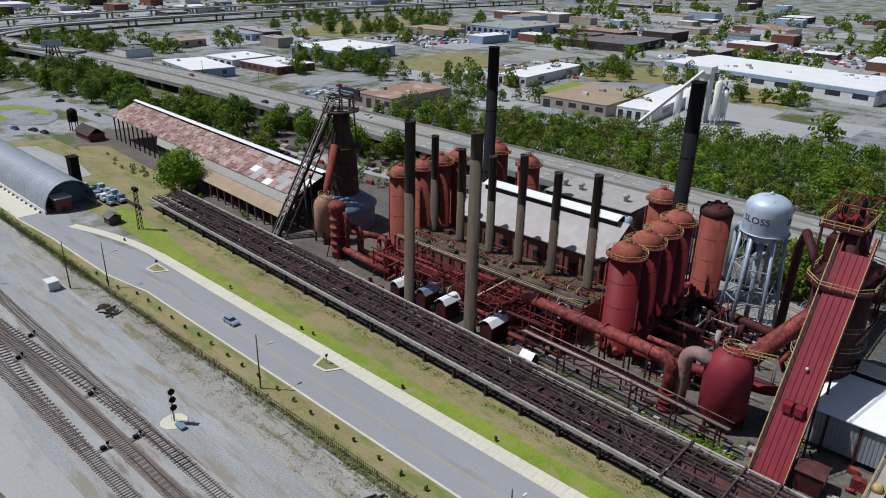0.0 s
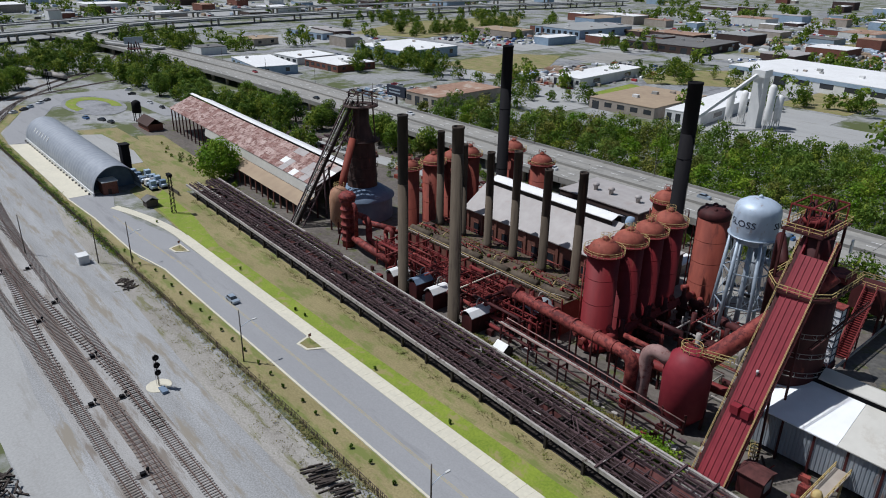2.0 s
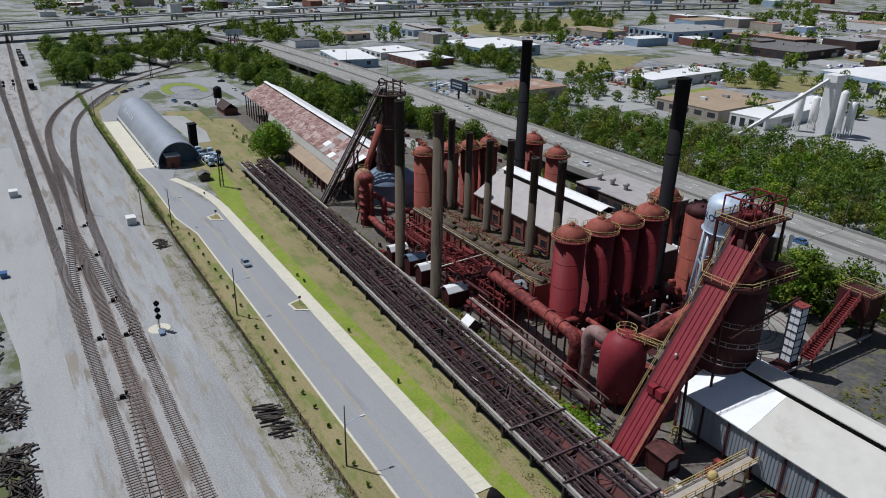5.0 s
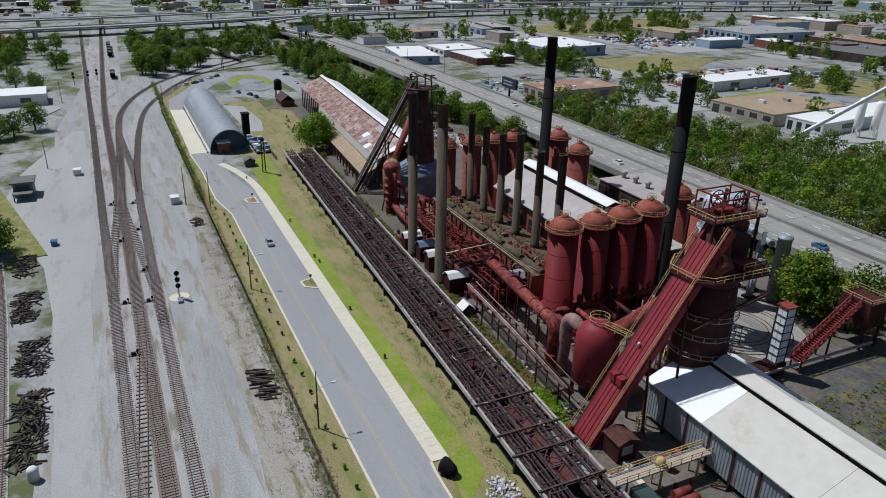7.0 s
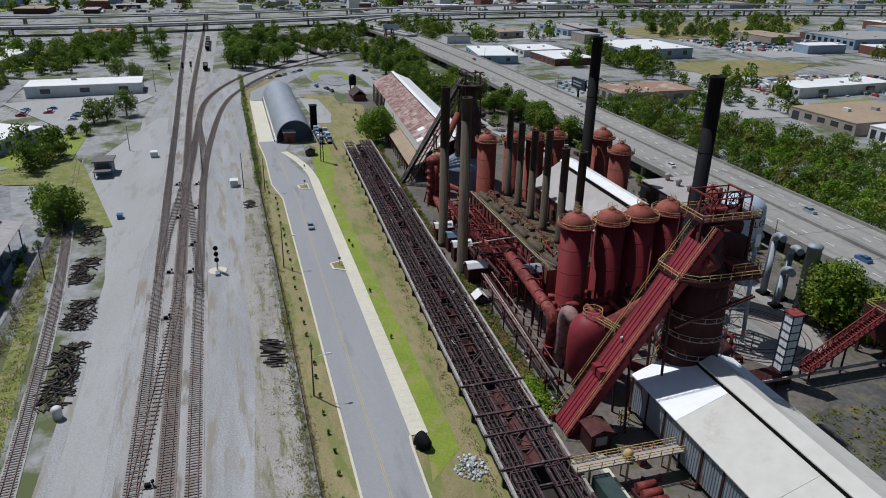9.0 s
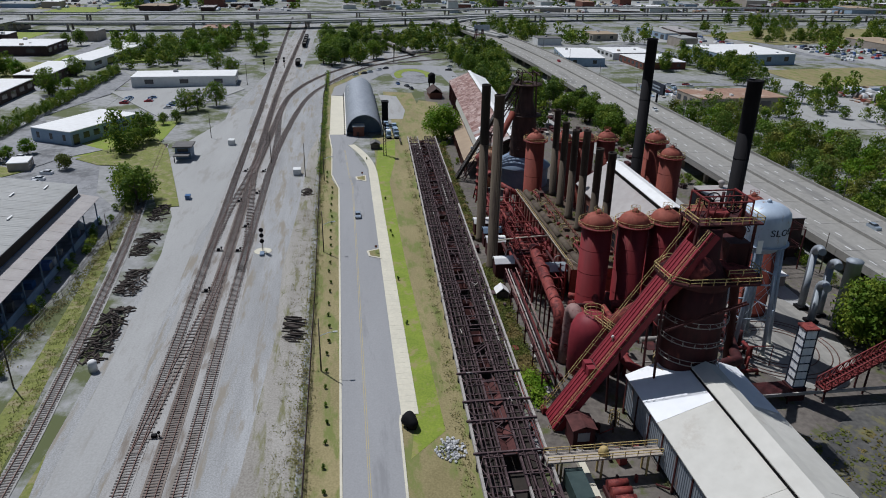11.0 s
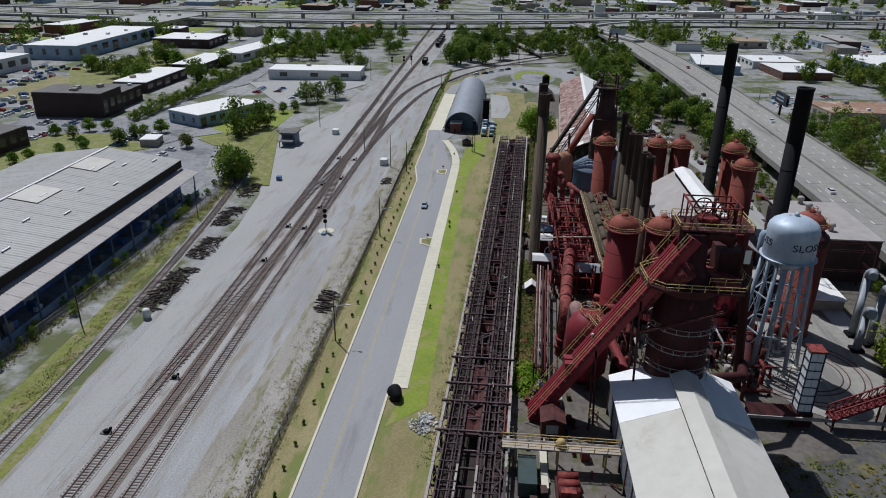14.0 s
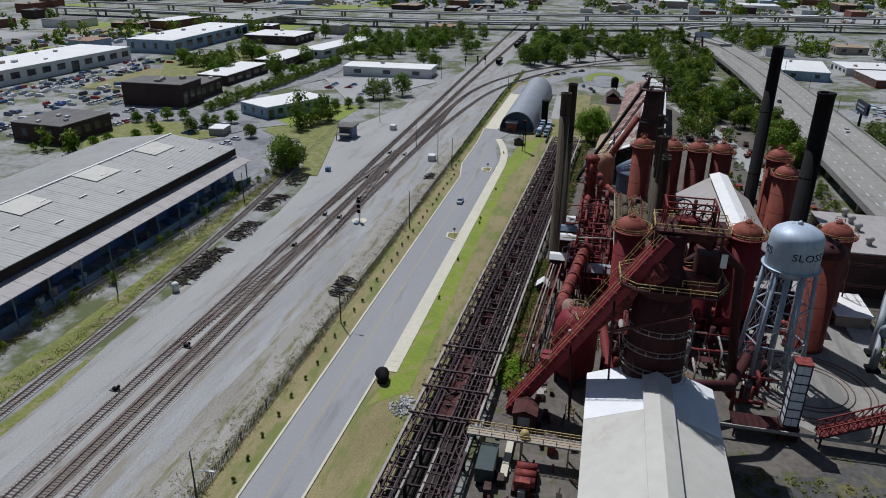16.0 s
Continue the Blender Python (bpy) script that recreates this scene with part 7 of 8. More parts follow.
# freight cars
def freight(x, y, yaw, mt, label, tank=False):
    c = thing("freight_car", (0, 0, 0), label, "freight car", group="freight cars")
    part("underframe", made(box, -7.5, 7.5, -1.3, 1.3, 0.95, 1.4), "black_steel", c)
    if tank:
        part("tank", made(tube, [(-7.3, 0, 2.9), (-7.0, 0, 2.9), (7.0, 0, 2.9), (7.3, 0, 2.9)], [1.0, 1.5, 1.5, 1.0], 18), mt, c)
        part("dome", made(lathe, 0, 0, [(0.7, 4.2), (0.7, 4.9), (0.2, 5.0)], 12), mt, c)
    else:
        bm = bmesh.new()
        box(bm, -7.4, 7.4, -1.5, -1.4, 1.4, 3.9), box(bm, -7.4, 7.4, 1.4, 1.5, 1.4, 3.9), box(bm, -7.4, -7.3, -1.4, 1.4, 1.4, 3.9), box(bm, 7.3, 7.4, -1.4, 1.4, 1.4, 3.9)
        part("side", bm, mt, c)
        part("load", made(box, -7.25, 7.25, -1.38, 1.38, 1.4, 3.3), "slag", c)
    for sx in (-5.6, -4.0, 4.0, 5.6):
        for sy in (-0.75, 0.75):
            part("wheel", made(tube, [(sx, sy - 0.08, 0.83), (sx, sy + 0.08, 0.83)], 0.45, 12), "black_steel", c)
    c.matrix_basis = pose(x, y, 0.02, 0, 0, yaw)
    return c


f1 = freight(-446, 40.0, 0, "black_steel", "black open hopper car on the main track")
for x in (-545, -562, -579, -596):
    copy_thing(f1, pose(x, 40.2, 0.02))
f2 = freight(-497, 190, -75, "bleached", "pale tank car on the junction track", True)
for k in range(6):
    copy_thing(f2, pose(-512 - 15.5 * k, 121 - 4.0 * k, 0.02, 0, 0, 14))
f2.matrix_basis = pose(-496, 126, 0.02, 0, 0, 14)


# ---- buildings of the town ----
def building(x, y, lx, ly, h, yaw, wall, roof, label, wins=0, units=3, name="warehouse", band=None, seed=0):
    """A flat-roofed block with parapet, roof units, windows or doors along its long sides, round its middle x, y."""
    r = random.Random(seed + int(x * 7 + y))
    b = thing(name, (0, 0, 0), label, "building")
    a, c = lx / 2, ly / 2
    part("wall", made(box, -a, a, -c, c, -0.3, h), wall, b)
    part("roof", made(box, -a - 0.15, a + 0.15, -c - 0.15, c + 0.15, h + 0.004, h + 0.35), roof, b)
    for i in range(units):
        ux_, uy_ = r.uniform(-a * 0.8, a * 0.8), r.uniform(-c * 0.7, c * 0.7)
        s = r.uniform(0.8, 1.8)
        part("roof_unit", made(box, ux_ - s, ux_ + s, uy_ - s * 0.7, uy_ + s * 0.7, h + 0.35, h + 0.35 + s * 0.9), r.choice(("white_wall", "grey_roof", "tan_wall")), b)
    for i in range(wins):
        for s in (-1, 1):
            wx = -a + (i + 0.5) * lx / wins
            w2, z0, z1 = lx / wins * 0.28, h * 0.35, h * 0.78
            if r.random() < 0.3:
                z0 = 0.1
            part("window", made(box, wx - w2, wx + w2, s * c - 0.06, s * c + 0.06, z0, z1), "glass", b)
    if wins > 3:
        for s in (-1, 1):
            for i in range(max(2, wins // 2)):
                wy = -c + (i + 0.5) * ly / max(2, wins // 2)
                part("window", made(box, s * a - 0.06, s * a + 0.06, wy - ly / wins * 0.25, wy + ly / wins * 0.25, h * 0.35, h * 0.78), "glass", b)
    if band:
        part("fascia", made(box, -a - 0.25, a + 0.25, -c - 0.25, c + 0.25, h * 0.72, h - 0.05), band, b)
    b.matrix_basis = pose(x, y, 0, 0, 0, yaw)
    return b


building(-468, 390, 60, 62, 8, 5, "blue_wall", "white_roof", "white-roofed blue-walled works north of the highway", 8, 6)
building(-464, 255, 56, 30, 6, 172, "blue_wall", "white_roof", "low white-roofed shed by the highway", 5, 1)
building(-442, 306, 42, 34, 5, 3, "brick_wall", "white_roof", "low red-brick block with a pale flat roof", 6, 6)
building(-486, 302, 34, 36, 5, 3, "white_wall", "white_roof", "small warehouse with a white flat roof", 4, 2)
building(-294, 290, 28, 52, 7, 3, "tan_wall", "rust_roof", "tan warehouse with a rust-stained roof", 4, 2)
building(-292, 425, 22, 80, 6, 5, "white_wall", "white_roof", "long white shed beside the scrap yard", 5, 2)
building(-492, 655, 62, 90, 9, 0, "blue_wall", "grey_roof", "pale teal warehouse far beyond the lots", 8, 4)
building(-360, 640, 76, 80, 7, 5, "dark_brick", "dark_roof", "brick factory with a dark flat roof", 7, 5)
building(-165, 540, 150, 70, 9, -8, "white_wall", "white_roof", "very large white-roofed depot with a blue fascia", 9, 10, band="blue_wall")
building(-40, 500, 80, 60, 9, -8, "white_wall", "white_roof", "large white-roofed depot wing", 6, 5)
building(-215, 372, 42, 58, 6, 3, "tan_wall", "tan_roof", "flat brown-roofed building behind the woods", 5, 3)
building(-183, 392, 20, 86, 6, 6, "white_wall", "white_roof", "long narrow white shed behind the woods", 4, 1)
building(-252, -116, 21, 35, 12, 2, "dark_brick", "dark_roof", "black-brick office block with a tall window slot", 3, 4)
building(-276, -112, 26, 22, 8, 2, "dark_brick", "dark_roof", "dark lower wing of the office block", 3, 4)
building(-177, -118, 30, 27, 8, -4, "dark_brick", "dark_roof", "dark flat-roofed pavilion with glazed corner", 5, 4)
building(-320, -252, 124, 44, 9, -3, "white_wall", "white_roof", "long white-roofed depot beyond the car park", 10, 8)
building(-482, -236, 134, 40, 10, 2, "blue_wall", "white_roof", "long blue-walled warehouse with white roof", 8, 5)
building(-333, -117, 54, 20, 6, -1, "dark_brick", "white_roof", "dark low block with a white roof", 5, 2)
building(-400, -112, 54, 20, 6, -1, "dark_brick", "white_roof", "second dark low block with a grey roof", 5, 2)
building(-252, -44, 40, 22, 6, -28, "blue_wall", "white_roof", "white-roofed blue workshop with small windows", 7, 0)
building(-376, -24, 22, 60, 6, 3, "white_wall", "white_roof", "long white garage by the tracks", 6, 1)
building(-515, -170, 42, 48, 7, 0, "dark_brick", "white_roof", "brown block with a pale roof", 4, 3)
building(-476, -98, 92, 20, 6, -9, "white_wall", "white_roof", "long low gabled shed with pale roof", 5, 0)
building(-640, -262, 90, 60, 9, -5, "tan_wall", "grey_roof", "far warehouse with a grey flat roof", 6, 6)
building(-625, 395, 60, 26, 6, 5, "blue_wall", "grey_roof", "grey-roofed block near the interstate", 5, 3)
building(-600, 320, 26, 26, 6, 5, "tan_wall", "tan_roof", "small tan block near the interstate", 4, 2)
building(-198, -52, 9, 7, 3.2, 8, "tan_wall", "white_roof", "small kiosk with a white flat roof", 2, 0)

def ribbed(bm, p, ribs=5, t=0.16, proud=0.05):
    """A sheet between four corners, folded into ribs that run from the first edge to the opposite one."""
    p = [Vector(q) for q in p]
    n = (p[1] - p[0]).cross(p[3] - p[0]).normalized()
    n = n if n.z > 0 else -n
    top, low = [], []
    for i in range(ribs * 4 + 1):
        f, h = i / (ribs * 4), proud if i % 4 in (1, 2) else 0.0
        for e, k in ((p[0].lerp(p[1], f), 0), (p[3].lerp(p[2], f), 1)):
            top.append(bm.verts.new(e + n * h)), low.append(bm.verts.new(e - n * t))
    for i in range(ribs * 4):
        a = 2 * i
        bm.faces.new((top[a], top[a + 2], top[a + 3], top[a + 1])), bm.faces.new((low[a], low[a + 1], low[a + 3], low[a + 2]))


# big grey warehouse beside the siding, with lower dock roof
wh2 = thing("warehouse", (-90, -40, 0), "big grey ribbed-roof warehouse with a shaded dock front", "warehouse")
WX0, WX1 = -137.0, 90.0
part("wall", made(box, WX0 + 0.5, WX1, -60, -12, 0, 11.8), "dock_blue", wh2)
for i in range(38):
    xa = WX0 + 6.0 * i
    bm = bmesh.new()
    ribbed(bm, [Vector((xa, -36.0, 15.8)), Vector((xa + 5.9, -36.0, 15.8)), Vector((xa + 5.9, -10.2, 12.4)), Vector((xa, -10.2, 12.4))])
    part("roof_strip", bm, "grey_roof", wh2)
    bm = bmesh.new()
    ribbed(bm, [Vector((xa, -36.1, 15.8)), Vector((xa + 5.9, -36.1, 15.8)), Vector((xa + 5.9, -62, 12.4)), Vector((xa, -62, 12.4))])
    part("roof_strip", bm, "grey_roof", wh2)
    bm = bmesh.new()
    ribbed(bm, [Vector((xa, -10.3, 9.4)), Vector((xa + 5.9, -10.3, 9.4)), Vector((xa + 5.9, -4.3, 8.2)), Vector((xa, -4.3, 8.2))])
    part("dock_roof_strip", bm, "pale_roof", wh2)
part("ridge_cap", made(beam, (WX0, -36.05, 16.02), (WX1, -36.05, 16.02), 0.7, 0.3), "white_roof", wh2)
# near-black strip added below the eaves as the overhang's shade
part("eaves_band", made(box, WX0, WX1, -10.6, -10.35, 9.7, 12.2), "soot_shade", wh2)
for i in range(26):
    x = WX0 + 4 + 8.5 * i
    part("roof_light", made(beam, (x, -17 - 6 * (i % 3), 13.62 + 0.79 * (i % 3)), (x + 3.2, -17 - 6 * (i % 3), 13.62 + 0.79 * (i % 3)), 0.5, 0.14), "white_roof", wh2)
for i in range(3):
    x = WX0 + 12 + 30 * i
    bm = bmesh.new()
    slab4(bm, [Vector((x, -35.4, 16.02)), Vector((x + 12, -35.4, 16.02)), Vector((x + 12, -27.0, 14.92)), Vector((x, -27.0, 14.92))][::-1], -0.1)
    part("pale_panel", bm, "cream_roof", wh2)
for i in range(20):
    x = WX0 + 6 + 11 * i
    part("dock_door", made(box, x, x + 4, -12.05, -11.9, 1.2, 5.4), rnd.choice(("car_blue", "slate_blue", "white_wall", "dark_roof")), wh2)
    part("dock_post", made(box, x - 3, x - 2.7, -5.2, -4.9, 0, 8.1), "slate_blue", wh2)
part("dock", made(box, WX0, WX1, -12, -5.6, 0, 1.3), "lot", wh2)
part("dock_face", made(box, WX0, WX1, -5.6, -5.3, 0, 2.0), "blue_wall", wh2, "pale blue dock edge")
for i in range(52):
    x = WX0 + 3 + rnd.uniform(0, 216)
    part("crate", made(box, x, x + rnd.uniform(0.8, 2.4), -9.5 + rnd.uniform(0, 2), -7.2 + rnd.uniform(0, 1.0), 1.3, 1.3 + rnd.uniform(0.8, 2.6)), rnd.choice(("dock_blue", "car_blue", "slate_blue", "white_wall", "dark_roof", "tan_wall")), wh2)
sheet("dock_drive", [(80, -9), (80, -4), (-60, -3.6), (-95, 0), (-140, 2), (-165, -15), (-215, -28), (-235, -66), (-210, -80), (-160, -62), (-139, -12)], 0.09, "lot", "grey tarmac drive in front of the dock", "pavement")

sheet("town_grass", [(-209, -36), (-222, -28), (-250, -16), (-222, -3), (-149, 16), (-148, 9), (-176, 0), (-198, -13), (-200, -25)], 0.300, "rough_grass", "weedy grass between the drive and the yard", "grass")
sheet("town_grass", [(-179, -109), (-209, -103), (-214, -72), (-193, -49), (-171, -67), (-139, -81)], 0.312, "rough_grass", "green strip of hedges and lawn beside the office", "grass")
sheet("town_grass", [(-384, -201), (-457, -172), (-464, -134), (-511, -104), (-467, -86), (-394, -122), (-335, -126), (-308, -157)], 0.324, "rough_grass", "olive lawn behind the car park", "grass")
sheet("town_lot", [(-215, -79), (-300, -78), (-428, -77), (-399, -62), (-343, -60), (-288, -76), (-246, -57), (-222, -29), (-210, -42), (-193, -50)], 0.336, "lot", "grey car park and drive beside the office", "pavement")
sheet("town_lot", [(-350, -62), (-279, -18), (-355, 13), (-370, 7)], 0.348, "lane", "pale lot beside the white garage", "pavement")

# white cement plant behind the woods
cp = thing("cement_plant", (-150, 372, 0), "white batching plant with silos, tower and conveyor", "plant")
part("tower", made(box, -154, -148.5, 370, 376, 0, 26), "white_wall", cp)
part("head_house", made(box, -155, -148, 369, 377, 26, 29.5), "white_roof", cp)
for x, y, h in ((-162, 366, 18), (-143, 370, 22), (-160, 376, 16), (-142, 378, 16)):
    part("silo", made(lathe, x, y, [(0.7, 3), (1.9, 6), (1.9, h), (1.0, h + 1.2), (0.2, h + 1.5)], 20), "white_roof", cp)
    for i in range(4):
        a = radians(45 + 90 * i)
        part("silo_leg", made(beam, (x + 1.7 * math.cos(a), y + 1.7 * math.sin(a), 0), (x + 1.7 * math.cos(a), y + 1.7 * math.sin(a), 6), 0.4), "white_wall", cp)
part("conveyor", made(beam, (-168, 330, 1), (-152, 369, 27), 1.5, 1.5), "white_wall", cp)
sheet("cement_yard", [(-100, 345), (-100, 410), (-175, 410), (-172, 335)], 0.2, "lane", "whitish dusty yard of the batching plant", "yard")
bd = thing("billboard", (-288, 243, 0), "dark two-faced billboard on a post", "billboard")
part("post", made(tube, [(-288, 243, 0), (-288, 243, 9)], 0.6, 10), "black_steel", bd)
part("panel", made(box, -296, -280, 242.4, 242.7, 9, 14.5), "lettering", bd)
part("panel", made(box, -296, -280, 243.3, 243.6, 9, 14.5), "lettering", bd)
for z in (10.5, 12.2):
    part("text_bar", made(box, -294, -284, 242.32, 242.4, z, z + 0.8), "leg_blue", bd)
b2 = thing("billboard", (-560, 196, 0), "far billboard beside the viaduct", "billboard")
part("post", made(tube, [(-560, 196, 0), (-560, 196, 12)], 0.6, 10), "black_steel", b2)
part("panel", made(box, -560.3, -559.7, 189, 203, 12, 17), "leg_blue", b2)
wt3 = thing("steel_head_frame", (-545, 190, 0), "rusty steel head frame below the far billboard", "tower")
for a in ((-550, 186), (-540, 186), (-550, 196), (-540, 196)):
    part("leg", made(beam, (*a, 0), (-545 + (a[0] + 545) * 0.5, 191 + (a[1] - 191) * 0.5, 15), 0.6), "dark_rust", wt3)
part("deck", made(box, -549, -541, 187, 195, 10, 10.5), "dark_rust", wt3)

# rusty scrap and stacked goods in the yards beyond the highway
for cx, cy, lx, ly, cnt, mts, lab in ((-312, 410, 70, 70, 170, ("rust_roof", "stove_rust", "tan_wall", "bleached"), "rows of rusty stacked scrap and pallets"), (-335, 268, 45, 26, 70, ("white_wall", "blue_wall", "bleached"), "rows of pale trailers and crates"), (-265, 172, 60, 22, 45, ("dark_rust", "bleached", "trestle"), "scattered rusty machinery behind the shed")):
    sy = thing("scrap_yard", (cx, cy, 0), lab, "scrap")
    for i in range(cnt):
        x, y = cx + round(rnd.uniform(-lx, lx) / 2 / 4) * 4 + rnd.uniform(-0.6, 0.6), cy + round(rnd.uniform(-ly, ly) / 2 / 6) * 6 + rnd.uniform(-0.8, 0.8)
        s, w, h = rnd.uniform(0.7, 2.4), rnd.uniform(0.7, 1.4), rnd.uniform(0.5, 1.9)
        part("scrap_block", made(prism, [(x - s, y - w), (x + s, y - w * 0.9), (x + s * 0.95, y + w), (x - s * 0.9, y + w * 0.95)], 0.05, h), rnd.choice(mts), sy)

# bits and pieces behind the works, up to the highway
bk = thing("scrap_yard", (-165, 182, 0), "rusty machine parts and crates strewn behind the works", "scrap")
for i in range(95):
    x, y = rnd.uniform(-235, -90), rnd.uniform(166, 200)
    if x > -140 and y < 180 or -122 < x and y > 180:
        continue
    s, w, h = rnd.uniform(0.4, 2.0), rnd.uniform(0.4, 1.2), rnd.uniform(0.3, 1.8)
    part("scrap_block", made(prism, [(x - s, y - w), (x + s, y - w * 0.8), (x + s * 0.9, y + w), (x - s, y + w * 0.9)], 0, h), rnd.choice(("dark_rust", "trestle", "bleached", "stove_rust")), bk)
sheet("back_drive", [(-60, 181), (-60, 186), (-190, 190), (-260, 178), (-330, 160), (-332, 154), (-262, 170), (-190, 180)], 0.1, "lane", "pale dirt drive behind the works", "road")

# the rest of the town: blocks, lots and streets to the horizon
tr_ = random.Random(40)


def free(x, y):
    if -560 < x < 120 and -10 < y < 345:
        return False
    if -240 < x < 120 and -90 < y < 0:
        return False
    if -780 < x < -530 and 110 < y < 250:
        return False
    if -430 < x < -340 and 370 < y < 510 or -710 < x < -550 and 440 < y < 790:
        return False
    if x < -420 and 15 < y < 75:
        return False
    if -880 < x < -635 and -560 < y < 1150:
        return False
    return True


for i in range(24):
    x = -1500 + 95 * i
    for nm, pts in (("street", [(x, 245 if x > -560 else 80), (x, 1500)]), ("street", [(x, -10 if x > -420 else 10), (x, -800)])):
        if x > -200 and pts[0][1] > 0:
            pts = [(x, 420), (x, 1500)]
        if -240 < x < 200 and pts[0][1] < 0:
            pts = [(x, -180), (x, -800)]
        bm = bmesh.new()
        ribbon(bm, pts, 11, 0.045 + 0.002 * (i % 3), 0.02)
        solo(nm, bm, "lot", "grey city street", "road", kind="structure")
for j in range(16):
    y = (-760 + 105 * j) if j < 7 else (350 + 120 * (j - 7))
    x1 = -245 if y < -10 and y > -170 else 400
    bm = bmesh.new()
    ribbon(bm, [(-1500, y), (x1, y)], 11, 0.08, 0.02)
    solo("street", bm, "lot", "grey city street", "road", kind="structure")
for i in range(420):
    x, y = tr_.uniform(-1350, 150), tr_.uniform(-620, 1250)
    if not free(x, y):
        continue
    lx, ly = tr_.uniform(18, 42), tr_.uniform(16, 38)
    mt = tr_.choice(("lot", "lane", "lane", "lane", "lane", "dry_grass", "lane", "highway") if y > 240 else ("lot", "lot", "lot", "lane", "green_grass", "green_grass", "land", "dry_grass"))
    bm = bmesh.new()
    prism(bm, [(x - lx, y - ly), (x + lx, y - ly), (x + lx, y + ly), (x - lx, y + ly)], -0.3, 0.11 + 0.0016 * (i % 60))
    solo("lot", bm, mt, "flat town lot between streets", "lot", kind="structure")
for pts, mt, lab in (([(-414, 380), (-345, 380), (-352, 440), (-390, 498), (-425, 470)], "dry_grass", "mown green-brown field beside the scrap yard"), ([(-632, 440), (-700, 560), (-705, 780), (-600, 665), (-558, 480)], "dry_grass", "wide dry field below the interstate"), ([(-262, 380), (-250, 372), (-240, 420), (-268, 430)], "green_grass", "small lawn beside the white shed"), ([(-262, 440), (-300, 480), (-250, 560), (-215, 480)], "dry_grass", "bare brown plot beside the depot")):
    bm = bmesh.new()
    prism(bm, pts, -0.3, 0.26)
    solo("field", bm, mt, lab, "grass", kind="structure")
taken = []
for i in range(900):
    if len(taken) >= 200:
        break
    x, y = tr_.uniform(-1300, 120), tr_.uniform(-600, 1200)
    if not free(x, y) or (x > -540 and -290 < y < 700 and not (x > -560 and 560 < y)):
        continue
    if any(abs(x - a) < 38 and abs(y - b) < 34 for a, b in taken):
        continue
    taken.append((x, y))
    big = tr_.random() < 0.45
    wall = tr_.choice(("white_wall", "tan_wall", "brick_wall", "blue_wall", "dark_brick"))
    roof = tr_.choice(("white_roof", "white_roof", "grey_roof", "pale_roof", "dark_roof", "tan_roof", "rust_roof"))
    building(x, y, tr_.uniform(16, 62 if big else 34), tr_.uniform(14, 46 if big else 24), tr_.uniform(4, 11), tr_.choice((0, 0, 3, -4, 90)), wall, roof, "distant %s town block" % {"white_wall": "white", "tan_wall": "tan", "brick_wall": "red-brick", "blue_wall": "pale blue", "dark_brick": "dark brick"}[wall], 0, 1, "town_block")

# cars, trailers and goods too many and too far off to count
def far_goods(name, fields, mt, label, dims, seed):
    r = random.Random(seed)
    bm = bmesh.new()
    for x0, y0, lx, ly, n in fields:
        for i in range(n):
            x, y = x0 + r.uniform(-lx, lx), y0 + round(r.uniform(-ly, ly) / 7) * 7 + r.uniform(-0.6, 0.6)
            l, w, h = (d * r.uniform(0.85, 1.2) for d in dims)
            if r.random() < 0.5:
                l, w = w, l
            if not free(x, y) and not (-380 < x < -160 and -210 < y < -90):
                continue
            lo = [(x - l / 2, y - w / 2), (x + l / 2, y - w / 2), (x + l / 2, y + w / 2), (x - l / 2, y + w / 2)]
            a = [bm.verts.new((*p, -0.1)) for p in lo]
            b = [bm.verts.new((*p, 0.12 + h * 0.62)) for p in lo]
            c = [bm.verts.new((x + (p[0] - x) * 0.72, y + (p[1] - y) * 0.72, 0.12 + h)) for p in lo]
            for q, t in ((a, b), (b, c)):
                for k in range(4):
                    bm.faces.new((q[k], q[(k + 1) % 4], t[(k + 1) % 4], t[k]))
            bm.faces.new(c)
    me = bpy.data.meshes.new(name)
    bm.to_mesh(me)
    bm.free()
    me.materials.append(M[mt])
    tagged(new(name, me), label, "cars" if mt == "car_paints" else "goods", kind="stuff")


far_goods("far_cars", [(-520, 530, 60, 50, 170), (-170, 740, 90, 70, 420), (-330, 860, 90, 40, 150), (-420, 800, 50, 40, 120), (-230, 620, 60, 30, 60), (-600, 440, 50, 60, 90), (-300, -205, 90, 14, 110), (-240, -165, 60, 10, 34), (-560, -300, 90, 60, 120), (-900, 300, 180, 300, 220), (-950, -150, 200, 250, 200), (-480, 1000, 200, 120, 220), (-330, 470, 60, 30, 60)], "car_paints", "hundreds of parked cars on distant lots", (4.4, 1.8, 1.5), 12)
far_goods("far_goods", [(-350, 420, 45, 35, 130), (-540, 600, 60, 30, 60), (-300, 720, 80, 60, 120), (-640, 700, 80, 120, 120), (-950, 200, 200, 300, 220), (-900, 700, 200, 250, 180), (-900, -250, 200, 200, 160), (-420, -330, 120, 50, 80)], "yard_goods", "trailers, containers and stacked goods on distant yards", (8.0, 2.8, 2.9), 13)
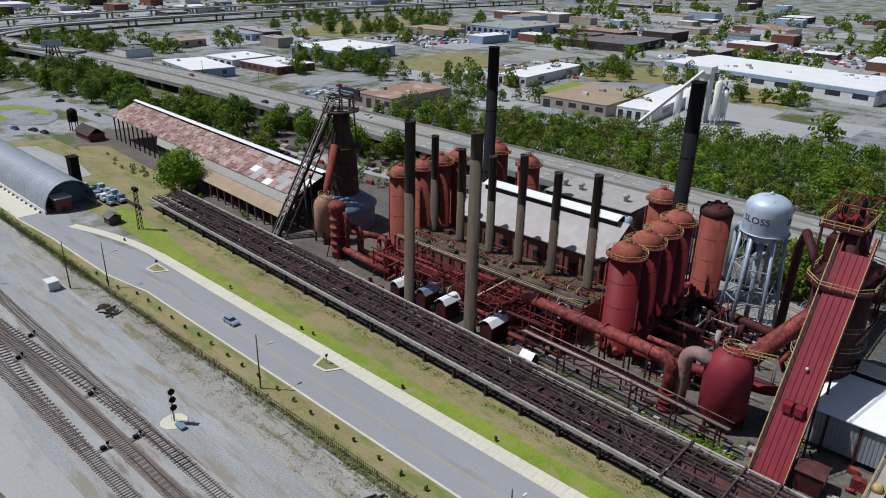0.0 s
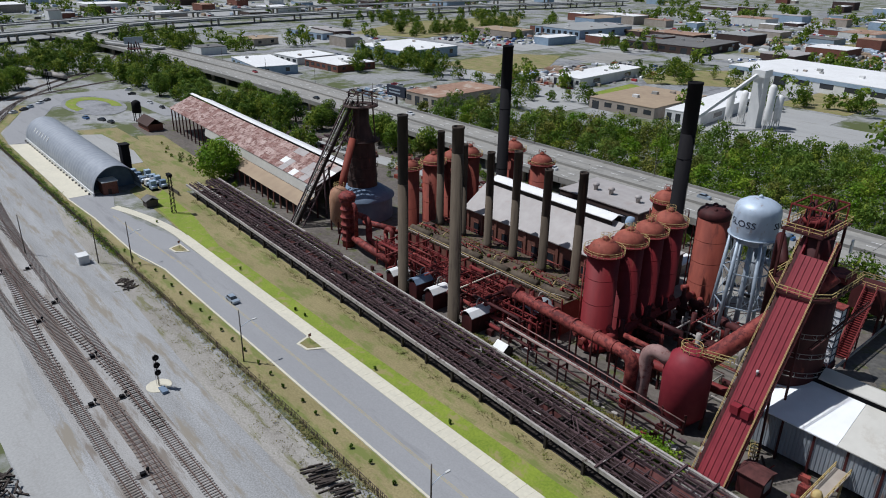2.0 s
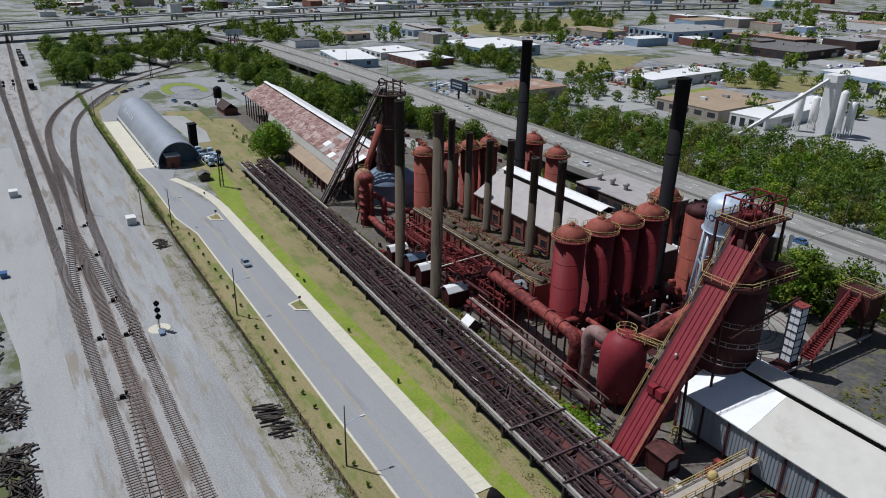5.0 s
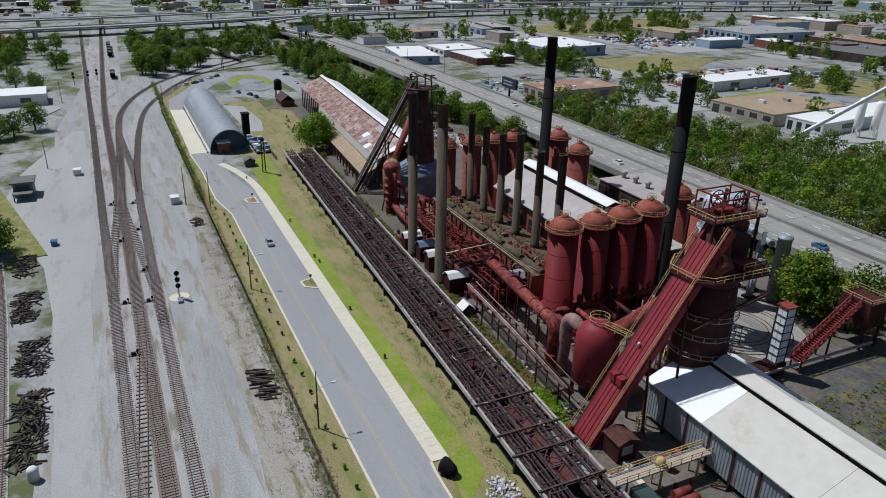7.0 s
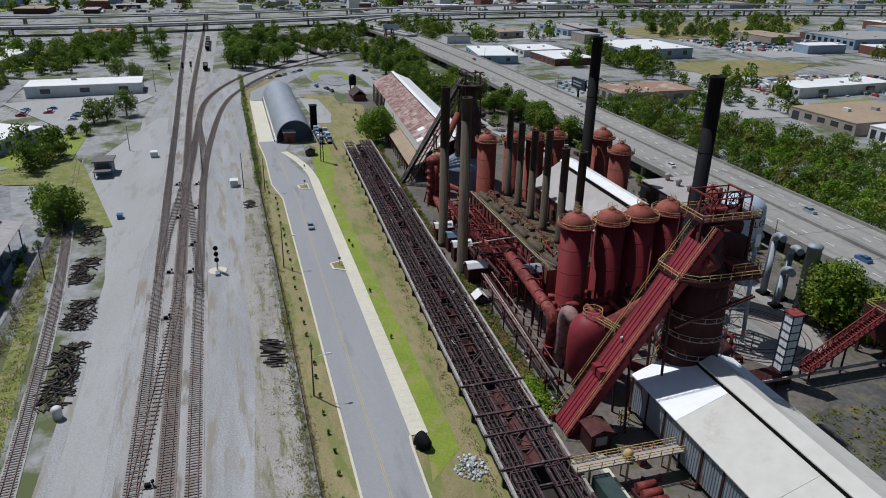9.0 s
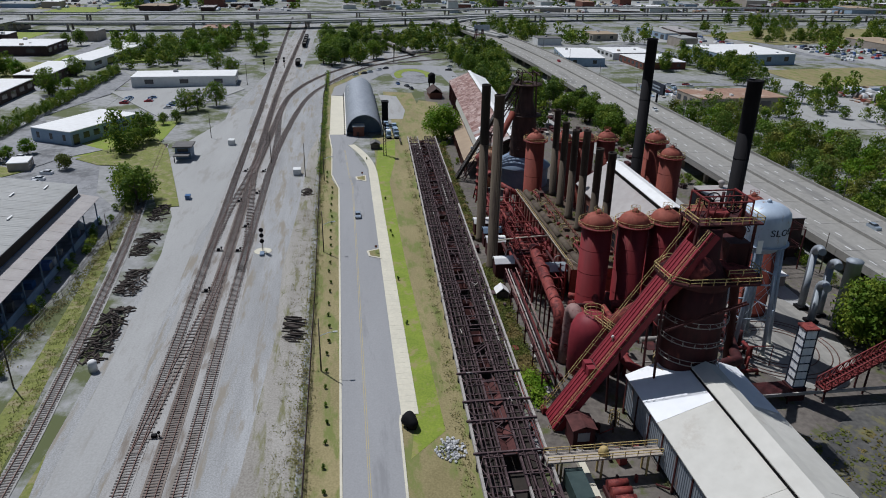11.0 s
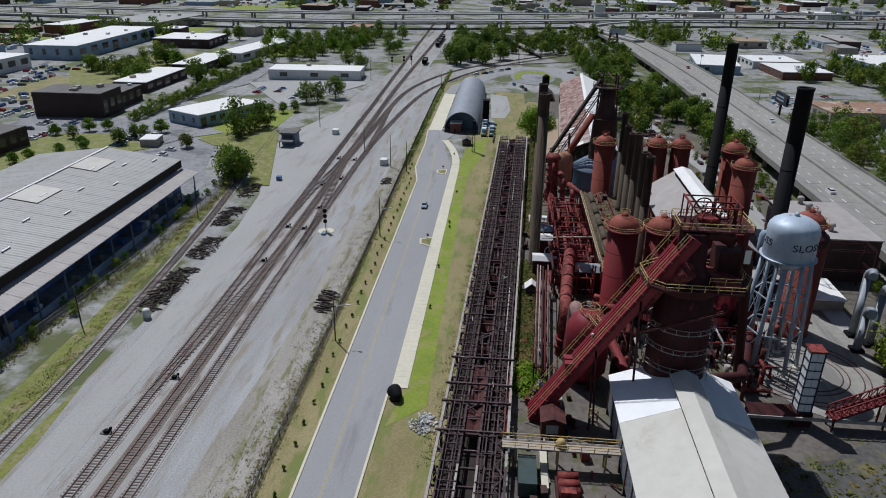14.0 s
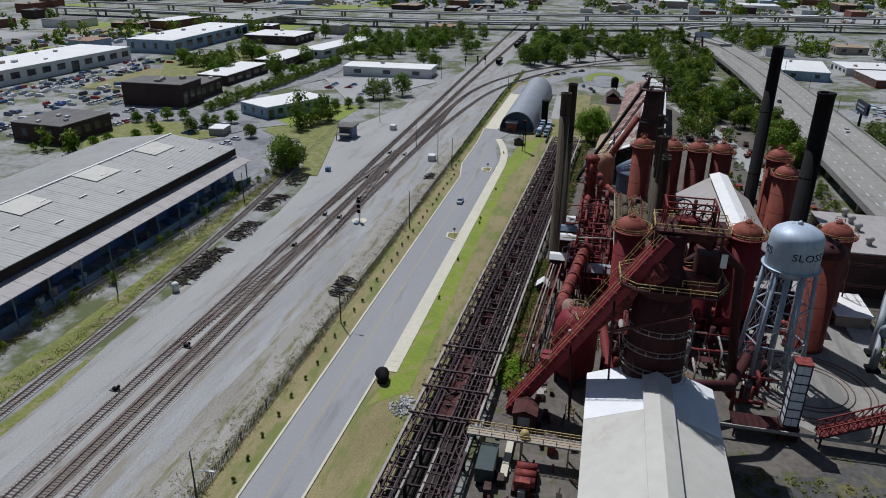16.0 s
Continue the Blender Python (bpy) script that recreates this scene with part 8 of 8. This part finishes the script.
for i in range(420):
    x, y = tr_.uniform(-1400, 200), tr_.uniform(-750, 1500)
    if len(taken) >= 255 or not free(x, y) or (x > -800 and -420 < y < 640) or any(abs(x - a) < 27 and abs(y - b) < 25 for a, b in taken):
        continue
    taken.append((x, y))
    wall = tr_.choice(("white_wall", "tan_wall", "brick_wall", "blue_wall", "dark_brick"))
    building(x, y, tr_.uniform(14, 40), tr_.uniform(12, 30), tr_.uniform(4, 14), tr_.choice((0, 3, -4, 90)), wall, tr_.choice(("white_roof", "grey_roof", "pale_roof", "dark_roof", "white_roof")), "far town block of %s walls and flat roof" % {"white_wall": "white", "tan_wall": "tan", "brick_wall": "red-brick", "blue_wall": "pale blue", "dark_brick": "dark brick"}[wall], 0, 1, "town_block")


# ---- trees ----
def leaf_cloud(bm, r, clumps, per, size, height, base, width, rnd_):
    """Many small bent leaf sprays set on the outside of uneven clumps."""
    for c in range(clumps):
        t = rnd_.random()
        z = base + (height - base) * t
        wide = width * math.sin(math.pi * (0.18 + 0.78 * t)) ** 0.75
        a = rnd_.uniform(0, 6.283)
        q = wide * rnd_.random() ** 0.45
        ctr = Vector((q * math.cos(a), q * math.sin(a), z))
        cr = rnd_.uniform(0.55, 1.15) * r
        for k in range(per):
            d = Vector((rnd_.gauss(0, 1), rnd_.gauss(0, 1), rnd_.gauss(0.25, 0.9))).normalized()
            p = ctr + d * cr * rnd_.uniform(0.72, 1.08) * Vector((1, 1, 0.8)).length / 1.62
            n = (d + Vector((rnd_.gauss(0, 0.45), rnd_.gauss(0, 0.45), rnd_.gauss(0.2, 0.45)))).normalized()
            u = n.orthogonal().normalized()
            u = (u * math.cos(k) + n.cross(u) * math.sin(k)).normalized()
            v = n.cross(u)
            s = size * rnd_.uniform(0.6, 1.35)
            bm.faces.new([bm.verts.new(p + w) for w in (u * s, v * s * 0.62 - n * s * 0.12, -u * s, -v * s * 0.62 - n * s * 0.12)])


def tree_model(seed, h, w, leaf, clumps=52, per=34, size=0.44, label="broad green tree with uneven crown"):
    r = random.Random(seed)
    t = thing("tree", (0, 0, 0), label, "tree", group="trees")
    bm = bmesh.new()
    tube(bm, [(0, 0, -0.2), (r.uniform(-.1, .1), r.uniform(-.1, .1), h * 0.3), (r.uniform(-.3, .3), r.uniform(-.3, .3), h * 0.8)], [0.035 * h, 0.024 * h, 0.006 * h], 8)
    for i in range(7):
        a = i * 0.9 + r.uniform(0, 0.5)
        z = h * r.uniform(0.25, 0.55)
        tube(bm, [(0, 0, z), (w * 0.35 * math.cos(a), w * 0.35 * math.sin(a), z + h * 0.14), (w * 0.75 * math.cos(a), w * 0.75 * math.sin(a), z + h * 0.24)], [0.012 * h, 0.008 * h, 0.003 * h], 5)
    part("trunk", bm, "bark", t)
    bm = bmesh.new()
    leaf_cloud(bm, w * 0.36, clumps, per, size, h * 0.93, h * 0.24, w * 0.78, r)
    me = bpy.data.meshes.new("crown")
    bm.to_mesh(me)
    bm.free()
    me.materials.append(M[leaf])
    ob = new("crown", me)
    ob.parent = t
    return t


TREES = [tree_model(101 + i, h, w, lf) for i, (h, w, lf) in enumerate(((12, 6.4, "leaf"), (13.5, 7.0, "leaf"), (10, 5.8, "leaf_olive"), (11.5, 7.2, "leaf"), (14, 6.2, "leaf_deep"), (10, 5.6, "leaf_bright")))]
used = set()
ROUND = tree_model(190, 14.5, 9.2, "leaf_bright", 120, 46, 0.46, "round dense green tree beside the trestle's end")
ROUND.matrix_basis = pose(-231, 115.5, 0)
BROAD = tree_model(191, 15, 9.5, "leaf", 120, 46, 0.46, "large leafy tree beside the conveyor hopper")
BROAD.matrix_basis = pose(-42, 187, 0)


def plant(k, x, y, s=1.0, turn=0.0, label=""):
    m = Matrix.Translation((x, y, 0)) @ Matrix.Rotation(turn, 4, "Z")
    if k not in used:
        used.add(k)
        ob = TREES[k]
        ob.matrix_basis = m
    else:
        ob = copy_thing(TREES[k], m)
    ob.scale = (s, s, s * 0.95)
    if label:
        ob["label"] = label
    return ob


def crown_points(seed, h, w, clumps, per, size):
    """The leaf sprays of one crown and its bare trunk, as an array of quads."""
    r = random.Random(seed)
    bm = bmesh.new()
    leaf_cloud(bm, w * 0.36, clumps, per, size, h * 0.93, h * 0.16, w * 0.78, r)
    q = np.array([[v.co[:] for v in f.verts] for f in bm.faces])
    bm.free()
    return q


def wood(name, spots, models, label, mt="leaf"):
    """Many trees too close together to count, joined into one."""
    r = random.Random(len(spots))
    out = []
    for x, y, s in spots:
        q, a = r.choice(models), r.uniform(0, 6.283)
        c, n = math.cos(a), math.sin(a)
        rot = np.array([[c, n, 0], [-n, c, 0], [0, 0, 1]])
        out.append(q.reshape(-1, 3) @ rot * s + np.array([x, y, 0]))
    co = np.concatenate(out)
    me = bpy.data.meshes.new(name)
    me.from_pydata(co.tolist(), [], np.arange(len(co)).reshape(-1, 4).tolist())
    me.materials.append(M[mt])
    return tagged(new(name, me), label, "trees", kind="stuff")


WOOD = [crown_points(360 + i, h, w, 36, 22, 0.50) for i, (h, w) in enumerate(((13, 6.6), (14.5, 6.2), (11.5, 7.0), (10, 5.4), (15, 7.0), (8, 4.6)))]
MID = [crown_points(300 + i, h, w, 30, 20, 0.58) for i, (h, w) in enumerate(((13, 6.6), (14.5, 6.2), (11.5, 7.0), (10, 5.4), (15, 7.0)))]
FAR = [crown_points(330 + i, h, w, 12, 8, 1.15) for i, (h, w) in enumerate(((11, 5.6), (13, 6.2), (9, 6.0)))]
wr = random.Random(77)
spots = {"leaf_deep": [], "leaf": [], "leaf_olive": [], "leaf_bright": []}
x = -262.0
while x < 95:
    far = 268 + (x + 262) * 0.42
    y = 244.0
    while y < min(far, 385):
        edge = y > min(far, 385) - 12
        mt = wr.choices(("leaf_deep", "leaf", "leaf_olive", "leaf_bright"), (4, 4, 4, 3) if edge else (5, 5, 3, 2))[0]
        spots[mt].append((x + wr.uniform(-3.5, 3.5), y + wr.uniform(-3.5, 3.5), wr.uniform(0.55, 1.08)))
        y += 8.6
    x += 8.6
for mt, lab in (("leaf_deep", "deep green trees of the dense wood beyond the highway"), ("leaf", "mid green trees of the dense wood beyond the highway"), ("leaf_olive", "olive-green trees within the dense wood"), ("leaf_bright", "lighter yellow-green trees within the dense wood")):
    wood("woodland", spots[mt], WOOD, lab, mt)
# single trees and rows
plant(1, -34, 196, 1.1, 1.0, "leafy tree behind the conveyor hopper")
plant(0, -22, 198, 1.1, 2.0, "leafy tree beside the conveyor hopper")
plant(2, -46, 190, 1.0, 2.0, "leafy tree beside the back yard")
for a in ((-354, 157), (-340, 164), (-326, 170), (-310, 179), (-298, 184), (-277, 189), (-274, 201), (-233, 204), (-243, 200), (-396, 176), (-403, 155), (-344, 177), (-332, 187), (-257, 202), (-240, 197), (-447, 156), (-429, 163), (-370, 168), (-385, 172), (-360, 190), (-318, 196), (-290, 199), (-262, 192), (-412, 172), (-225, 196), (-205, 200), (-420, 185), (-440, 178)):
    for k in range(2):
        px, py = a[0] + wr.uniform(-5, 5), a[1] + wr.uniform(-4, 4)
        plant(wr.choice((0, 1, 2, 3, 4)), px, min(py, hy(px, HN) - 5), wr.uniform(0.75, 1.1), wr.uniform(0, 6.28), "green tree in the row behind the sheds")
for spots_, ks, lo, hi in (([(-207, -102), (-203, -90), (-215, -92), (-221, -82), (-213, -61), (-162, -92), (-170, -88), (-180, -82), (-186, -76), (-196, -66), (-207, -64), (-218, -59), (-195, -35), (-239, -23), (-249, -20), (-257, -17), (-266, -13), (-272, -9), (-228, -18), (-236, -14), (-338, -88), (-358, -88)], (0, 5, 5, 2), 0.45, 0.7), ([(-152, 1), (-156, 4), (-159, -3), (-295, -9), (-299, -2), (-307, 3), (-408, -99), (-373, -180), (-366, -167), (-372, -160), (-330, -132), (-339, -129), (-435, -158), (-426, -145), (-402, -130), (-556, -155), (-550, -143), (-424, -12), (-415, -2), (-492, 6), (-513, 12)], (0, 1, 3, 5), 0.8, 1.1), ([(-491, -97), (-462, -79), (-489, -73), (-482, -59), (-475, -46), (-496, -42), (-478, -28), (-499, -23), (-520, -23), (-528, -94), (-538, -82), (-534, -66), (-544, -53), (-341, -92), (-566, -6), (-589, 4), (-531, -45)], (0, 1, 5, 3), 0.9, 1.25)):
    for a in spots_:
        plant(wr.choice(ks), a[0] + wr.uniform(-2, 2), a[1] + wr.uniform(-2, 2), wr.uniform(lo, hi), wr.uniform(0, 6.28), "green tree among the town lots")
for a in ((-457, 62), (-444, 70), (-454, 84), (-535, 58), (-556, 77), (-522, 94), (-480, 70), (-500, 80), (-509, 64), (-466, 68), (-475, 92), (-490, 64), (-540, 70), (-570, 62), (-520, 74)):
    for k in range(2):
        plant(wr.choice((0, 1, 4, 3)), a[0] + wr.uniform(-6, 6), max(58.0, a[1] + wr.uniform(-6, 6)), wr.uniform(0.95, 1.3), wr.uniform(0, 6.28), "tall green tree in the grove between the lines")
hedge = [(-236 - 3.0 * i, -80 - 0.10 * (-3.0 * i) + wr.uniform(-1, 1) - 0.2 * i, wr.uniform(0.35, 0.6)) for i in range(60)]
wood("hedge", hedge, MID, "clipped-looking low green hedge row beside the drive")
far_trees = []
for a in ((-624, 265), (-669, 465), (-706, 548), (-260, 300), (-430, 367), (-437, 332), (-271, 484), (-376, 337), (-406, 339), (-567, 340), (-576, 521), (-562, 540), (-560, 591), (-130, 455), (-156, 451), (-593, 719), (-626, 205), (-620, 186), (-626, 139), (-642, 162), (-636, 182), (-255, 471), (-385, 345), (-418, 310), (-600, 170), (-585, 150), (-560, 140), (-545, 150)):
    for k in range(3):
        far_trees.append((a[0] + wr.uniform(-8, 8), a[1] + wr.uniform(-8, 8), wr.uniform(0.75, 1.15)))
for x0, y0, lx, ly, n in ((-470, -62, 40, 16, 22), (-560, -40, 50, 22, 34), (-226, -20, 14, 5, 5), (-560, 130, 50, 26, 40), (-600, 90, 40, 12, 24), (-400, -150, 50, 12, 16), (-330, 168, 90, 10, 34), (-470, 175, 50, 22, 40), (-300, 340, 60, 12, 14), (-420, 350, 50, 16, 20), (-640, 250, 60, 30, 34), (-700, 640, 60, 120, 60), (-250, 470, 60, 30, 16), (-590, 560, 20, 90, 40), (-380, 590, 30, 30, 14)):
    for i in range(n):
        x, y = x0 + wr.uniform(-lx, lx), y0 + wr.uniform(-ly, ly)
        if 18 < y < 58 or (x > -560 and hy(x, HN) - 6 < y < hy(x, HF) + 4):
            continue
        far_trees.append((x, y, wr.uniform(0.6, 1.1)))
wood("tree_clump", far_trees, MID, "green trees among the distant lots")
far_trees = []
for i in range(3000):
    x, y = wr.uniform(-1350, 60), wr.uniform(-620, 1250)
    if not free(x, y) or any(abs(x - a) < 25 and abs(y - b) < 23 for a, b in taken):
        continue
    if x > -540 and -290 < y < 560 and wr.random() < 0.8:
        continue
    if len(far_trees) > 1300:
        break
    for k in range(3):
        far_trees.append((x + wr.uniform(-10, 10), y + wr.uniform(-10, 10), wr.uniform(0.7, 1.25)))
wood("distant_trees", far_trees, FAR, "scattered distant trees between the town blocks")
for k in range(len(TREES)):
    if k not in used:
        plant(k, -470 - 8 * k, 100, 0.8)

scrub = [(wr.uniform(-340, -60), 202 + wr.gauss(-1.5, 1.6), wr.uniform(0.12, 0.34)) for i in range(90)] + [(wr.uniform(-230, -140), wr.uniform(168, 200), wr.uniform(0.1, 0.3)) for i in range(60)] + [(wr.uniform(-300, -190), 110 + wr.uniform(3, 8), wr.uniform(0.08, 0.2)) for i in range(30)] + [(wr.uniform(-58, -12), wr.uniform(186, 203), wr.uniform(0.15, 0.5)) for i in range(34)]
wood("scrub", scrub, MID, "low green scrub and bushes behind the works")
bank = [(-137 + wr.uniform(-45, 180), -2.6 - 0.03 * wr.random() + wr.gauss(0, 1.2), wr.uniform(0.08, 0.3)) for i in range(80)]
wood("scrub", bank, MID, "scrubby bushes along the siding fence")

# ---- weeds and shrubs ----
def weed_patch(name, pts, count, size, mt, label, h=0.8, seed=1):
    r = random.Random(seed)
    bm = bmesh.new()
    for i in range(count):
        cx, cy = pts(r)
        hh = h * r.uniform(0.3, 1.2)
        for k in range(7):
            d = Vector((r.gauss(0, 0.5), r.gauss(0, 0.5), r.uniform(0.1, 1.0)))
            p = Vector((cx, cy, 0.08)) + Vector((d.x, d.y, d.z * hh)) * 0.9
            n = Vector((r.gauss(0, 0.6), r.gauss(0, 0.6), 1)).normalized()
            u = n.orthogonal().normalized()
            u = (u * math.cos(k * 2.1) + n.cross(u) * math.sin(k * 2.1)).normalized()
            v, s = n.cross(u), size * r.uniform(0.6, 1.3)
            bm.faces.new([bm.verts.new(p + w) for w in (u * s, v * s * 0.6, -u * s, -v * s * 0.6)])
    me = bpy.data.meshes.new(name)
    bm.to_mesh(me)
    bm.free()
    me.materials.append(M[mt])
    return tagged(new(name, me), label, "weeds", kind="stuff")
weed_patch("weeds", lambda r: (lambda x: (x, trestle_y(x) + 12.6 + r.random() ** 1.3 * 4.4))(r.uniform(-92, -29)), 2300, 0.26, "leaf_weed", "olive weeds between trestle and pipe rack", 1.1, 2)
weed_patch("weeds", lambda r: (-33 + r.gauss(0, 2.4), 107.3 + r.gauss(0, 1.1)), 420, 0.32, "leaf_bright", "bright green bush at the skip hoist's foot", 2.0, 3)
weed_patch("weeds", lambda r: (lambda x: (x, trestle_y(x) + 12.6 + r.random() * 3.2))(r.uniform(-220, -112)), 1300, 0.36, "leaf_weed", "olive weeds behind the far trestle", 0.9, 4)
weed_patch("weeds", lambda r: (lambda x: (x, trestle_y(x) - 0.6 - abs(r.gauss(0, 0.9))))(r.uniform(-215, -5)), 420, 0.16, "leaf_dry", "brown weeds along the trestle's edge", 0.5, 5)
weed_patch("weeds", lambda r: (r.uniform(-255, 60), 62.4 + r.gauss(-0.4, 0.8)), 1500, 0.2, "leaf_dry", "dry weeds along the yard fence", 0.7, 6)
weed_patch("weeds", lambda r: (lambda x: (x, (-3.0 + 0.066 * (-28 - x) if -85 < x < -28 else -3.0 if x >= -28 else 0.8) + 0.6 + abs(r.gauss(0, 1.3))))(r.uniform(-145, 60)), 800, 0.24, "leaf_dry", "scrubby weeds along the siding fence", 1.0, 7)
weed_patch("weeds", lambda r: (lambda x: (x, (15.6 if x > -15 else 15.6 - 0.086 * (-15 - x)) - 4.0 + r.gauss(0, 1.3)))(r.uniform(-160, 60)), 1300, 0.15, "leaf_weed", "yellow-green weeds beside the siding", 0.2, 8)
weed_patch("weeds", lambda r: (r.uniform(-130, -70), r.uniform(128, 140)), 170, 0.35, "leaf_weed", "weeds grown on the boiler tops", 0.5, 9).location = (0, 0, 7.95)
weed_patch("weeds", lambda r: (r.uniform(-420, -180), 61.8 + r.gauss(0, 0.5)), 900, 0.3, "leaf", "green hedge weeds along the curve", 1.3, 10)
weed_patch("weeds", lambda r: (r.uniform(-190, 40), 58.5 + r.gauss(0, 1.6)), 700, 0.13, "leaf_dry", "dry weeds on the dirt strip beside the fence", 0.12, 14)
weed_patch("weeds", lambda r: (r.uniform(-14, 30), r.uniform(146, 185)), 500, 0.4, "leaf_weed", "thin weeds on black slag", 0.3, 11)

sh0 = None
for i in range(38):
    x = 40 - 6.0 * i
    y = 66.4 + (0.0 if x > -165 else -2.0)
    if sh0 is None:
        sh0 = thing("shrub", (0, 0, 0), "small dark conical shrub planted on the verge", "shrub", group="verge shrubs")
        bm = bmesh.new()
        leaf_cloud(bm, 0.28, 9, 16, 0.13, 1.15, 0.15, 0.36, random.Random(9))
        me = bpy.data.meshes.new("leaves")
        bm.to_mesh(me)
        bm.free()
        me.materials.append(M["leaf"])
        ob = new("leaves", me)
        ob.parent = sh0
        part("stem", made(tube, [(0, 0, 0), (0, 0, 0.7)], 0.04, 5), "bark", sh0)
        sh0.matrix_basis = pose(x, y, 0.07)
    else:
        copy_thing(sh0, pose(x + wr.uniform(-0.6, 0.6), y + wr.uniform(-0.3, 0.3), 0.07, 0, 0, wr.uniform(0, 360)))
for x, y in ((-62, 84.6), (-86, 84.4), (-116, 84.8), (-150, 84.8), (-200, 80), (-120, 84.6)):
    copy_thing(sh0, pose(x, y, 0.1, 0, 0, wr.uniform(0, 360)))
